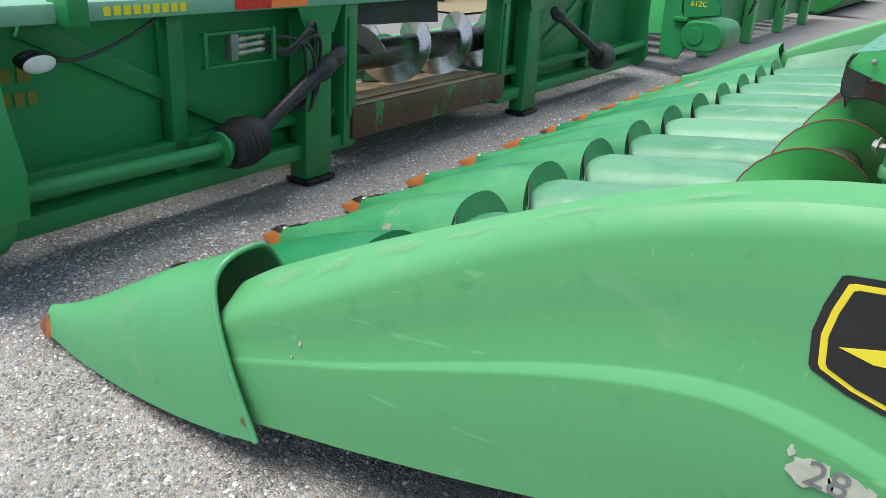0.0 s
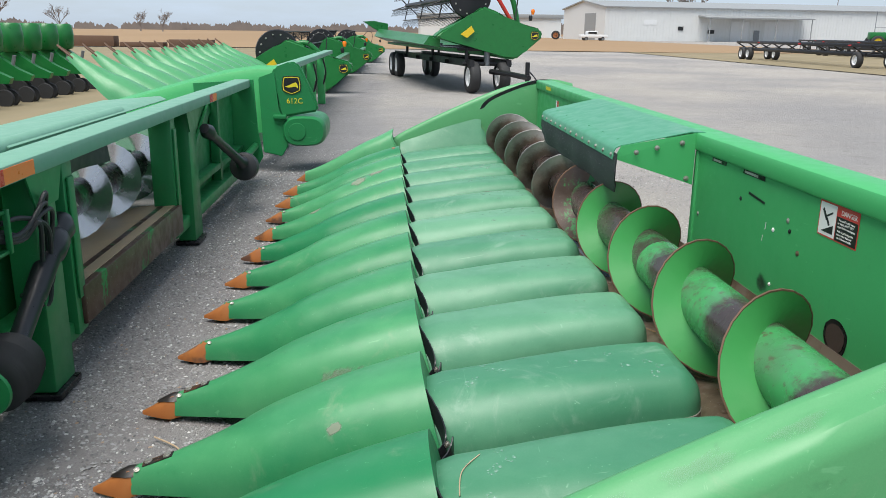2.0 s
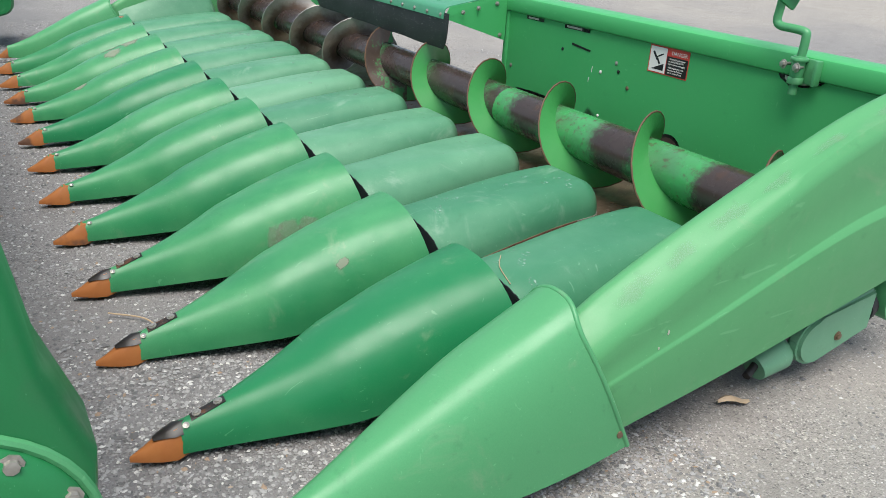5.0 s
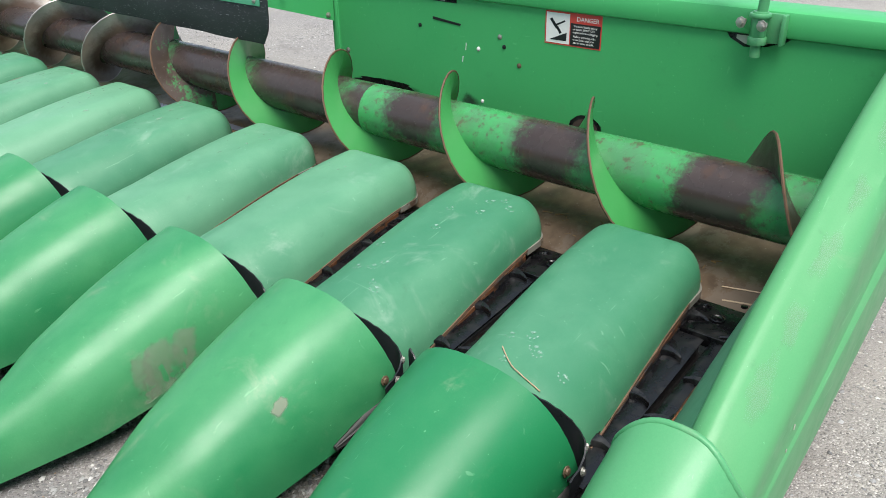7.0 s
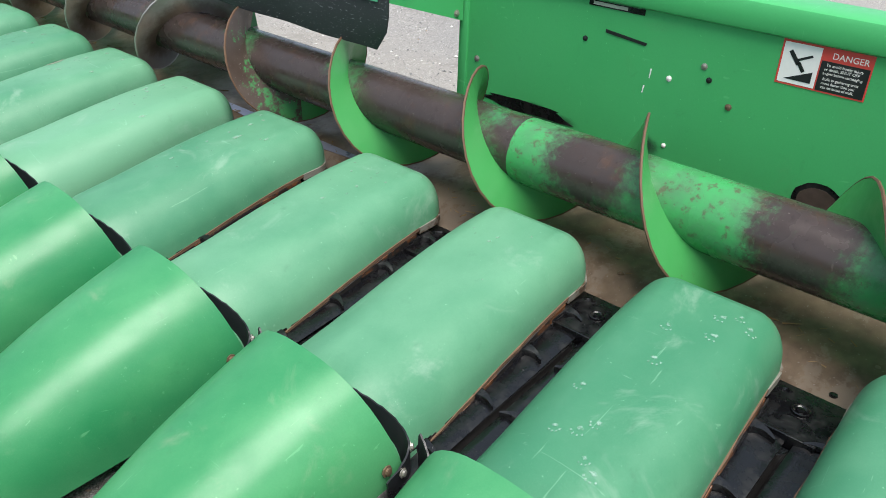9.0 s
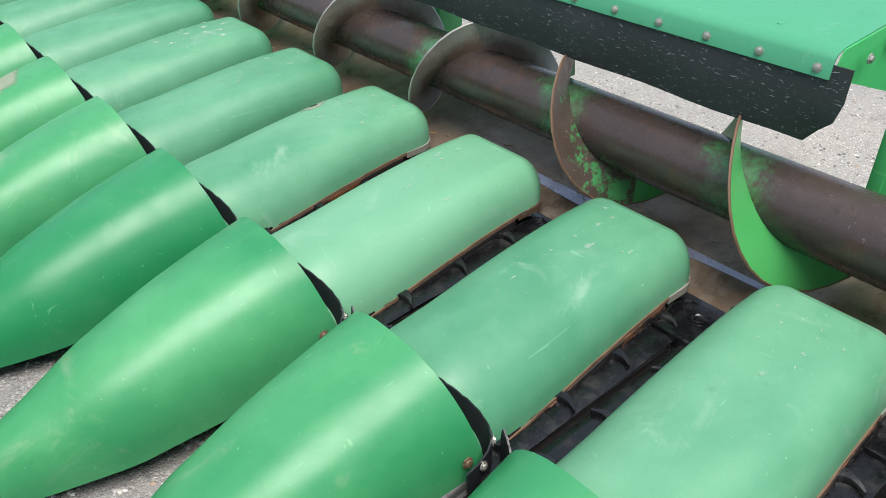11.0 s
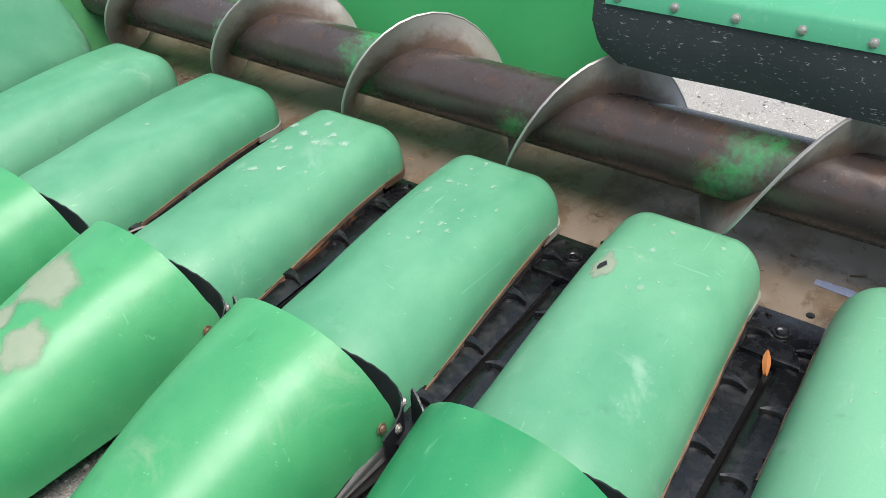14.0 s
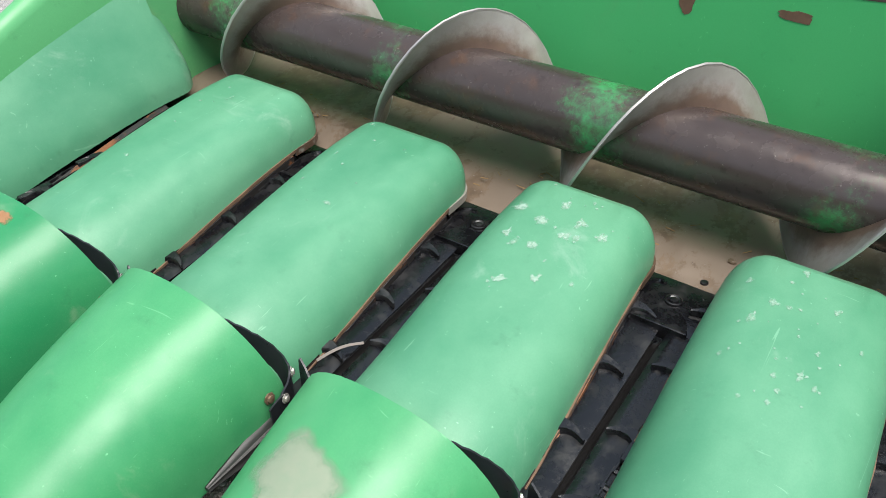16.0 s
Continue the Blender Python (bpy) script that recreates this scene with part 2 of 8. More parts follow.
CHAIN = oily_steel("oily_chain_steel", (0.008, 0.008, 0.009), (0.050, 0.045, 0.042), 0.4, 0.30)
LUG = oily_steel("worn_lug_steel", (0.007, 0.007, 0.008), (0.055, 0.054, 0.053), 0.5, 0.24)
ROLL = plain("dark_roll_steel", (0.022, 0.021, 0.021), 0.45, 0.2, 0.4, 50)
RAILR = worn_steel("rusting_greasy_rail", (0.016, 0.014, 0.013), (0.25, 0.100, 0.040), (0.12, 0.050, 0.026), 0.58)
RUST = worn_steel("rust", (0.36, 0.135, 0.045), (0.10, 0.045, 0.026), (0.20, 0.075, 0.028), 0.52)


def speckled_rubber():
    """Black rubber belting with short pale fibres showing in its face."""
    m = Mat("speckled_rubber", 0.6)
    fleck = m.ramp(m.noise(120, 3, 0.6, (1.0, 0.45, 1.6), 0.8), 0.63, 0.68)
    c = m.mix(m.noise(6, 5), (0.016, 0.017, 0.020), (0.034, 0.035, 0.039))
    m.bump(m.noise(140, 4, 0.7), 0.3, 0.003)
    return m.done(m.mix(m.math("MULTIPLY", fleck, 0.75), c, (0.30, 0.30, 0.31)), 0.6)


FLAPR = speckled_rubber()
DEEPG = green_paint("green_deep_steel", (0.008, 0.150, 0.045), (0.018, 0.195, 0.062), (0.06, 0.15, 0.08), 0.3, 0.36)
SLOTRUST = plain("dark_rust", (0.045, 0.018, 0.011), 0.6, 0.2, 0.5, 30)
RUBBER = plain("black_rubber", (0.026, 0.027, 0.030), 0.5, 0.0, 0.35, 25)
PLASTIC = plain("black_plastic", (0.014, 0.015, 0.018), 0.35, 0.0, 0.3, 25)
TYRE = plain("tyre_rubber", (0.028, 0.028, 0.029), 0.75, 0.0, 0.3, 30)
BLACKP = plain("black_paint", (0.012, 0.012, 0.014), 0.4, 0.1, 0.4, 12)
WHITEP = plain("white_paint", (0.72, 0.73, 0.73), 0.45, 0.0, 0.06, 5)
SIDING = plain("white_steel_siding", (0.66, 0.67, 0.66), 0.5, 0.0, 0.05, 0.8)
ROOFG = plain("grey_roof_steel", (0.30, 0.31, 0.31), 0.5, 0.1, 0.1, 2)
YELLOW = plain("yellow_paint", (0.75, 0.52, 0.02), 0.4, 0.0, 0.1, 20)
DECALY = plain("yellow_decal", (0.72, 0.60, 0.03), 0.4, 0.0, 0.05, 20)
DECALK = plain("black_decal", (0.012, 0.013, 0.014), 0.4, 0.0, 0.1, 20)
DECALW = plain("white_decal", (0.80, 0.78, 0.74), 0.45, 0.0, 0.06, 60)
DECALR = plain("red_decal", (0.62, 0.06, 0.045), 0.45, 0.0, 0.1, 60)
REFR = plain("red_reflector", (0.62, 0.02, 0.024), 0.3, 0.0, 0.1, 40)
REFO = plain("orange_reflector", (1.0, 0.21, 0.04), 0.35, 0.0, 0.1, 40)
AMBER = plain("amber_lens", (0.90, 0.20, 0.01), 0.2, 0.0, 0.15, 60)
OLIVE = plain("olive_yellow_reflector", (0.20, 0.15, 0.015), 0.4, 0.0, 0.15, 30)
WOODF = plain("bare_worn_floor_steel", (0.46, 0.34, 0.22), 0.5, 0.1, 0.45, 6)
REDP = plain("red_paint", (0.50, 0.03, 0.02), 0.4, 0.0, 0.1, 20)
GREENP = plain("machine_green", (0.012, 0.160, 0.034), 0.35, 0.0, 0.2, 8)
STEELG = plain("grey_steel", (0.22, 0.23, 0.24), 0.4, 0.5, 0.25, 20)
# for chipped and blotched paint, and for daylight painted in the sheet's slots
SCUFF_DAYLIGHT = plain("pale_scuff_and_daylight", (0.40, 0.42, 0.34), 0.7, 0.0, 0.3, 40)


def tip_material():
    m = Mat("orange_brown_tip", 0.5)
    a = m.noise(14, 5, 0.6)
    base = m.mix(a, (0.30, 0.085, 0.016), (0.42, 0.16, 0.04))
    dark = m.ramp(m.noise(6, 4), 0.56, 0.68)
    m.bump(m.noise(50, 4), 0.2, 0.004)
    return m.done(m.mix(m.math("MULTIPLY", dark, 0.8), base, (0.05, 0.032, 0.028)), 0.55)


TIP = tip_material()
TIPDARK = worn_steel("blackened_tip", (0.016, 0.013, 0.012), (0.16, 0.065, 0.028), (0.06, 0.03, 0.02), 0.60)


def gravel_material():
    m = Mat("crushed_limestone", 0.92, 0, 0.25)
    big = m.noise(0.16, 6, 0.6)
    mid = m.noise(1.3, 6, 0.65)
    cells = m.voronoi(190, "F1", "Color")
    sep = m.n.new("ShaderNodeSeparateColor")
    m.l.new(cells, sep.inputs[0])
    stone = m.mix(m.ramp(sep.outputs[0], 0.1, 1.0), (0.17, 0.168, 0.168), (0.66, 0.645, 0.63))
    dust = m.mix(m.noise(240, 3, 0.7), (0.25, 0.242, 0.236), (0.48, 0.465, 0.448))
    f = m.ramp(m.math("ADD", m.math("MULTIPLY", mid, 0.7), m.math("MULTIPLY", sep.outputs[1], 0.5)), 0.62, 0.86)
    near = m.mix(f, dust, stone)
    chips = m.math("MULTIPLY", m.ramp(m.noise(34, 3, 0.6), 0.62, 0.70), 0.55)
    near = m.mix(chips, near, (0.66, 0.64, 0.60))
    near = m.mix(m.math("MULTIPLY", m.ramp(m.noise(75, 4, 0.65), 0.60, 0.67), 0.55), near, (0.13, 0.126, 0.12))
    near = m.mix(m.math("MULTIPLY", m.ramp(m.noise(60, 4, 0.7), 0.63, 0.69), 0.5), near, (0.60, 0.585, 0.56))
    damp = m.math("MULTIPLY", m.ramp(m.noise(3.4, 6, 0.7), 0.52, 0.70), 0.35)
    near = m.mix(damp, near, (0.17, 0.16, 0.15))
    tint = m.mix(m.ramp(big, 0.35, 0.65), (0.72, 0.715, 0.72), (0.98, 0.935, 0.875))
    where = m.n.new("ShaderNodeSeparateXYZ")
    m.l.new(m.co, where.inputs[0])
    # the tint turns darker and bluer towards low x and high y
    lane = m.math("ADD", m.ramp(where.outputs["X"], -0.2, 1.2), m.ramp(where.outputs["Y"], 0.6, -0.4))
    pale_side = m.ramp(m.math("ADD", lane, m.math("MULTIPLY", m.math("SUBTRACT", mid, 0.5), 0.8)), 0.2, 0.9)
    tint = m.mix(m.math("MULTIPLY", m.math("SUBTRACT", 1.0, pale_side), 0.65), tint, (0.49, 0.50, 0.54))
    mul = m.n.new("ShaderNodeMix")
    mul.data_type, mul.blend_type = "RGBA", "MULTIPLY"
    mul.inputs[0].default_value = 1.0
    m.l.new(near, mul.inputs[6])
    m.l.new(tint, mul.inputs[7])
    h = m.math("ADD", m.math("MULTIPLY", m.voronoi(190), -1.0), m.math("MULTIPLY", m.noise(150, 3, 0.7), 0.6))
    m.bump(h, 0.60, 0.008)
    return m.done(mul.outputs[2], 0.93)


GRAVEL = gravel_material()


def stone_material():
    m = Mat("loose_limestone", 0.9, 0, 0.25)
    i = m.n.new("ShaderNodeNewGeometry").outputs["Random Per Island"]
    m.bump(m.noise(90, 3), 0.3, 0.005)
    shade = m.mix(m.ramp(i, 0.0, 0.75), (0.15, 0.148, 0.150), (0.38, 0.375, 0.37))
    shade = m.mix(m.ramp(i, 0.86, 0.90), shade, (0.60, 0.59, 0.57))
    return m.done(m.mix(m.ramp(i, 0.972, 0.98), shade, (0.34, 0.25, 0.18)), 0.9)


STONE = stone_material()


def soft_mark(name, a, b, rough=0.7, edge=0.5, most=1.0, grain=70, rag=1.5):
    """A worn spot that thins out raggedly towards its rim."""
    m = Mat(name, rough)
    at = m.n.new("ShaderNodeAttribute")
    at.attribute_name = "fade"
    cover = m.math("ADD", at.outputs["Fac"], m.math("MULTIPLY", m.math("SUBTRACT", m.noise(grain, 6, 0.72), 0.5), rag))
    cover = m.math("MULTIPLY", m.ramp(cover, 0.30, 0.30 + edge, 0.0, most), m.ramp(at.outputs["Fac"], 0.0, 0.25))
    m.put(m.b.inputs["Alpha"], cover)
    return m.done(m.mix(m.noise(35, 5), a, b), rough)


def field_material(name, a, b, scale):
    m = Mat(name, 0.95, 0, 0.2)
    f = m.noise(scale, 6, 0.6, (1, 0.4, 1))
    return m.done(m.mix(f, a, b), 0.95)


GRASS = field_material("dormant_grass", (0.17, 0.145, 0.085), (0.33, 0.27, 0.175), 0.7)
FIELD = field_material("harvested_field", (0.24, 0.155, 0.085), (0.36, 0.25, 0.15), 0.02)
TWIG = field_material("bare_twigs", (0.17, 0.145, 0.13), (0.27, 0.235, 0.215), 2.0)


# ---- mesh helpers ----
def part(name, bm, material, parent=None, label="", smooth=40):
    """Links a bmesh as one mesh object under a thing or a part."""
    me = bpy.data.meshes.new(name)
    bmesh.ops.recalc_face_normals(bm, faces=bm.faces)
    bm.to_mesh(me)
    bm.free()
    if smooth:
        me.polygons.foreach_set("use_smooth", [True] * len(me.polygons))
        me.set_sharp_from_angle(angle=radians(smooth))
    me.materials.append(material)
    ob = new(name, me)
    if parent is not None:
        ob.parent = parent
        ob.matrix_parent_inverse = parent.matrix_basis.inverted()
    if label:
        ob["label"] = label
    return ob


def thing(name, at, label, category, group="", kind=""):
    ob = new(name)
    ob.matrix_world = Matrix.Translation(at)
    ob.matrix_basis = Matrix.Translation(at)
    return tagged(ob, label, category, group, kind)


def twin(ob, name, parent, m):
    """A further part on the same mesh, moved by m within its thing."""
    o = new(name, ob.data)
    o.parent = parent
    o.matrix_parent_inverse = ob.matrix_parent_inverse.copy()
    o.matrix_basis = m
    if "label" in ob:
        o["label"] = ob["label"]
    return o


def box(bm, x0, x1, y0, y1, z0, z1, bevel=0.0, m=None):
    vs = [bm.verts.new((x, y, z)) for x in (x0, x1) for y in (y0, y1) for z in (z0, z1)]
    fs = [bm.faces.new([vs[i] for i in q]) for q in ((0, 1, 3, 2), (4, 6, 7, 5), (0, 4, 5, 1), (2, 3, 7, 6), (0, 2, 6, 4), (1, 5, 7, 3))]
    if m is not None:
        bmesh.ops.transform(bm, matrix=m, verts=vs)
    if bevel:
        bmesh.ops.bevel(bm, geom=list({e for f in fs for e in f.edges}), offset=bevel, segments=2, affect="EDGES", profile=0.5)
    return vs


def loft(bm, rings, closed=True, caps=(False, False)):
    rows = [[bm.verts.new(p) for p in r] for r in rings]
    n = len(rows[0])
    for a, b in zip(rows, rows[1:]):
        for i in range(n if closed else n - 1):
            bm.faces.new((a[i], a[(i + 1) % n], b[(i + 1) % n], b[i]))
    if caps[0]:
        bm.faces.new(rows[0])
    if caps[1]:
        bm.faces.new(rows[-1])
    return rows


def frame_of(d):
    d = Vector(d).normalized()
    u = d.cross(Vector((0, 0, 1)) if abs(d.z) < 0.95 else Vector((1, 0, 0))).normalized()
    return u, d.cross(u).normalized()


def cyl(bm, p0, p1, r0, r1=None, seg=16, caps=True):
    p0, p1 = Vector(p0), Vector(p1)
    u, v = frame_of(p1 - p0)
    r1 = r0 if r1 is None else r1
    rings = [[p + (u * math.cos(a) + v * math.sin(a)) * r for a in (2 * math.pi * k / seg for k in range(seg))] for p, r in ((p0, r0), (p1, r1))]
    return loft(bm, rings, True, (caps, caps))


def lathe(bm, p0, axis, profile, seg=24, caps=True):
    """Rings of (distance along the axis, radius)."""
    p0, axis = Vector(p0), Vector(axis).normalized()
    u, v = frame_of(axis)
    rings = [[p0 + axis * d + (u * math.cos(a) + v * math.sin(a)) * r for a in (2 * math.pi * k / seg for k in range(seg))] for d, r in profile]
    return loft(bm, rings, True, (caps, caps))


def pipe(bm, pts, r, seg=10):
    pts = [Vector(p) for p in pts]
    rings = []
    u = None
    for i, p in enumerate(pts):
        d = (pts[min(i + 1, len(pts) - 1)] - pts[max(i - 1, 0)]).normalized()
        if u is None:
            u, _ = frame_of(d)
        u = (u - d * u.dot(d)).normalized()
        v = d.cross(u)
        rings.append([p + (u * math.cos(a) + v * math.sin(a)) * r for a in (2 * math.pi * k / seg for k in range(seg))])
    return loft(bm, rings, True, (True, True))


def smooth_path(pts, n=6):
    """Catmull-Rom through the points."""
    pts = [Vector(p) for p in pts]
    out = []
    for i in range(len(pts) - 1):
        a, b, c, d = pts[max(i - 1, 0)], pts[i], pts[i + 1], pts[min(i + 2, len(pts) - 1)]
        for k in range(n):
            t = k / n
            out.append(0.5 * ((2 * b) + (c - a) * t + (2 * a - 5 * b + 4 * c - d) * t * t + (3 * b - a - 3 * c + d) * t ** 3))
    return out + [pts[-1]]


def curve_at(table, x):
    """Smooth reading of a table of (x, value, ...) rows."""
    xs = [r[0] for r in table]
    if x <= xs[0]:
        return table[0][1:]
    if x >= xs[-1]:
        return table[-1][1:]
    i = max(k for k in range(len(xs) - 1) if xs[k] <= x)
    h = xs[i + 1] - xs[i]
    t = (x - xs[i]) / h
    out = []
    for c in range(1, len(table[0])):
        def slope(k):
            if k == 0 or k == len(xs) - 1:
                j = 0 if k == 0 else len(xs) - 2
                return (table[j + 1][c] - table[j][c]) / (xs[j + 1] - xs[j])
            return (table[k + 1][c] - table[k - 1][c]) / (xs[k + 1] - xs[k - 1])
        a, b, s0, s1 = table[i][c], table[i + 1][c], slope(i) * h, slope(i + 1) * h
        out.append(a * (2 * t ** 3 - 3 * t * t + 1) + s0 * (t ** 3 - 2 * t * t + t) + b * (3 * t * t - 2 * t ** 3) + s1 * (t ** 3 - t * t))
    return out


def shell(bm, thick):
    bmesh.ops.recalc_face_normals(bm, faces=bm.faces)
    bmesh.ops.solidify(bm, geom=list(bm.faces), thickness=thick)


def bolt_mesh(bm, p, axis, r=0.009, h=0.006):
    lathe(bm, p, axis, ((-0.002, r * 1.5), (0.001, r * 1.5), (0.0015, r), (h, r * 0.95), (h + 0.001, r * 0.6)), 8)
# ---- corn header: sizes ----
ROW, C0 = 0.508, 0.075


def yc(i):
    return i * ROW + C0


MID = yc(6)

#          x      half   top    low
SNOUT = [(-0.01, 0.034, 0.088, 0.020), (0.06, 0.046, 0.108, 0.022), (0.18, 0.078, 0.152, 0.032), (0.32, 0.129, 0.214, 0.050),
         (0.42, 0.163, 0.268, 0.064), (0.47, 0.171, 0.290, 0.073), (0.62, 0.194, 0.350, 0.100), (0.78, 0.214, 0.402, 0.130), (0.88, 0.226, 0.428, 0.150)]
#          x    near   far    top    low
HOOD = [(0.84, 0.200, 0.172, 0.318, 0.190), (0.94, 0.203, 0.176, 0.364, 0.203), (1.05, 0.200, 0.178, 0.379, 0.220), (1.20, 0.192, 0.181, 0.397, 0.250),
        (1.40, 0.180, 0.184, 0.415, 0.284), (1.55, 0.171, 0.186, 0.425, 0.302), (1.72, 0.164, 0.187, 0.431, 0.310)]
HOOD_END, HOOD_CORNER = 1.706, 0.085
HOOD_SHIFT = -0.012


def arch(x, half, top, low, n, power, lean=0.0):
    """One ring of an arched cover; the ring leans back by lean from its top to its feet."""
    out = []
    for k in range(n + 1):
        a = math.pi * k / n
        c, s = math.cos(a), math.sin(a)
        y = half * math.copysign(abs(c) ** (2 / power), c)
        h = abs(s) ** (2 / power)
        out.append((x + lean * (1 - h), y, low + (top - low) * h))
    return out


def snout_mesh():
    bm = bmesh.new()
    rings = []
    for k in range(23):
        x = -0.01 + 0.89 * k / 22
        half, top, low = curve_at(SNOUT, x)
        rings.append(arch(x, half, top, low, 20, 2.0 + 0.5 * min(1, max(0, x / 0.6)), 0.075 * max(0, (x - 0.2) / 0.68)))
    loft(bm, rings, closed=False, caps=(False, True))
    shell(bm, 0.006)
    return bm


def hood_edge(x):
    """How wide the shoulder of a hood is, and how full its curve."""
    t = min(1, max(0, (x - 0.95) / 0.60))
    t = t * t * (3 - 2 * t)
    return 0.155 - 0.062 * t, 2.0 + 0.25 * t


def hood_height(x, inset, across=1.0):
    """Height of a hood's skin at a distance in from its outline; across is 0 on the middle line."""
    top, low = curve_at(HOOD, x)[2:]
    wide, full = hood_edge(x)
    t = min(1.0, max(0.0, inset / wide))
    return low + (top - low) * (1 - (1 - t) ** full) ** (1 / full) + 0.007 * (1 - across * across) * t


def hood_outline():
    """Plan of a hood from its near front corner round the back to the far one, with the way inwards."""
    r, pts = HOOD_CORNER, []
    xs = [0.895 + (HOOD_END - r - 0.895) * k / 13 for k in range(14)]
    for x in xs:
        pts.append((x, -curve_at(HOOD, x)[0], 0.0, 1.0))
    near, far = curve_at(HOOD, HOOD_END - r)[:2]
    for k in range(1, 8):
        a = math.pi / 2 * k / 8
        pts.append((HOOD_END - r + r * math.sin(a), -near + r - r * math.cos(a), -math.sin(a), math.cos(a)))
    pts.append((HOOD_END, -near + r, -1.0, 0.0))
    pts.append((HOOD_END, far - r, -1.0, 0.0))
    for k in range(7, 0, -1):
        a = math.pi / 2 * k / 8
        pts.append((HOOD_END - r + r * math.sin(a), far - r + r * math.cos(a), -math.sin(a), -math.cos(a)))
    for x in xs[::-1]:
        pts.append((x, curve_at(HOOD, x)[1], 0.0, -1.0))
    return pts


def hood_mesh(skin=0.005):
    bm = bmesh.new()
    out = hood_outline()
    rings = []
    for q in (0.0, 0.02, 0.06, 0.12, 0.20, 0.30, 0.42, 0.56, 0.72, 0.88, 1.0):
        ring = []
        for x, y, nx, ny in out:
            d = q * (hood_edge(x)[0] if nx == 0 else min(hood_edge(x)[0], HOOD_CORNER - 0.004))
            px, py = x + nx * d, y + ny * d
            half = curve_at(HOOD, px)[0 if py < 0 else 1]
            ring.append((px, py, hood_height(px, d, abs(py) / half)))
        rings.append(ring)
    rows = loft(bm, rings, closed=False)
    inner = rows[-1]
    n = len(inner)
    spans = []
    for k in range(n // 2):
        a, b = inner[k], inner[n - 1 - k]
        row = [a]
        for j in range(1, 6):
            p = a.co.lerp(b.co, j / 6)
            half = curve_at(HOOD, p.x)[0 if p.y < 0 else 1]
            row.append(bm.verts.new((p.x, p.y, hood_height(p.x, 1.0, abs(p.y) / half))))
        spans.append(row + [b])
    for a, b in zip(spans, spans[1:]):
        for j in range(6):
            bm.faces.new((a[j], a[j + 1], b[j + 1], b[j]))
    bmesh.ops.remove_doubles(bm, verts=bm.verts, dist=0.0004)
    if skin:
        shell(bm, skin)
    return bm


def end_hood_mesh():
    """The half hood on the inner side of an end panel."""
    bm = hood_mesh(0)
    for v in bm.verts:
        if v.co.y > 0.02:
            u = min(1, max(0, 1 - (v.co.y - 0.026) / 0.155))
            r = min(1, max(0, (HOOD_END - v.co.x) / 0.12))
            rise = curve_at(END_PANEL, v.co.x)[2] - 0.04 - curve_at(HOOD, v.co.x)[2]
            v.co.z += max(0, rise) * u ** 1.6 * r * (2 - r)
    bmesh.ops.bisect_plane(bm, geom=list(bm.verts) + list(bm.edges) + list(bm.faces), plane_co=(0, 0.026, 0), plane_no=(0, -1, 0), clear_outer=True)
    shell(bm, 0.005)
    return bm


def hood_rim_mesh(x0, x1, drop, out, side=0):
    """A stretch of the folded lip under a hood's edge, along one side or round the back."""
    bm = bmesh.new()
    line = hood_outline()
    run = [p for p in line if x0 <= p[0] <= x1 and (not side or p[1] * side > 0)]
    rings = []
    for x, y, nx, ny in run:
        z = curve_at(HOOD, x)[3]
        q = out + 0.0015 * math.sin(x * 41 + y * 17)
        rings.append([(x - nx * q, y - ny * q, z + 0.003), (x - nx * q, y - ny * q, z - drop), (x + nx * 0.004, y + ny * 0.004, z - drop), (x + nx * 0.004, y + ny * 0.004, z + 0.003)])
    loft(bm, rings, True, (True, True))
    return bm


def tip_mesh():
    bm = bmesh.new()
    rings = []
    for x, half, top, low in ((0.035, 0.030, 0.096, 0.014), (0.0, 0.044, 0.092, 0.010), (-0.035, 0.036, 0.068, 0.010), (-0.075, 0.021, 0.043, 0.012), (-0.110, 0.005, 0.026, 0.014)):
        rings.append([(x, half * c, low + (top - low) * h) for c, h in ((1, 0), (0.92, 0.5), (0.45, 0.94), (0, 1), (-0.45, 0.94), (-0.92, 0.5), (-1, 0))])
    loft(bm, rings, True, (True, True))
    return bm


FLAP = [(0.893, -0.130, 0.392), (0.912, -0.165, 0.370), (0.932, -0.196, 0.340), (0.944, -0.222, 0.305), (0.938, -0.240, 0.280), (0.908, -0.248, 0.256), (0.870, -0.246, 0.236)]
FLAP_FAR = [(0.915, 0.190, 0.262), (0.940, 0.215, 0.274), (0.955, 0.240, 0.288), (0.962, 0.262, 0.302), (0.963, 0.268, 0.282)]


def flap_mesh(path):
    """Black plastic ear saver: a sheet that bows out behind one side of a snout."""
    bm = bmesh.new()
    rows = []
    for u, p in enumerate(smooth_path(path, 4)):
        z = p[2] + 0.0015 * math.sin(u * 2.3)
        rows.append([(p[0] + 0.004 * v, p[1], z + (0.185 - z) * v) for v in (0, 0.1, 0.35, 0.7, 1)])
    loft(bm, rows, closed=False)
    shell(bm, 0.004)
    return bm


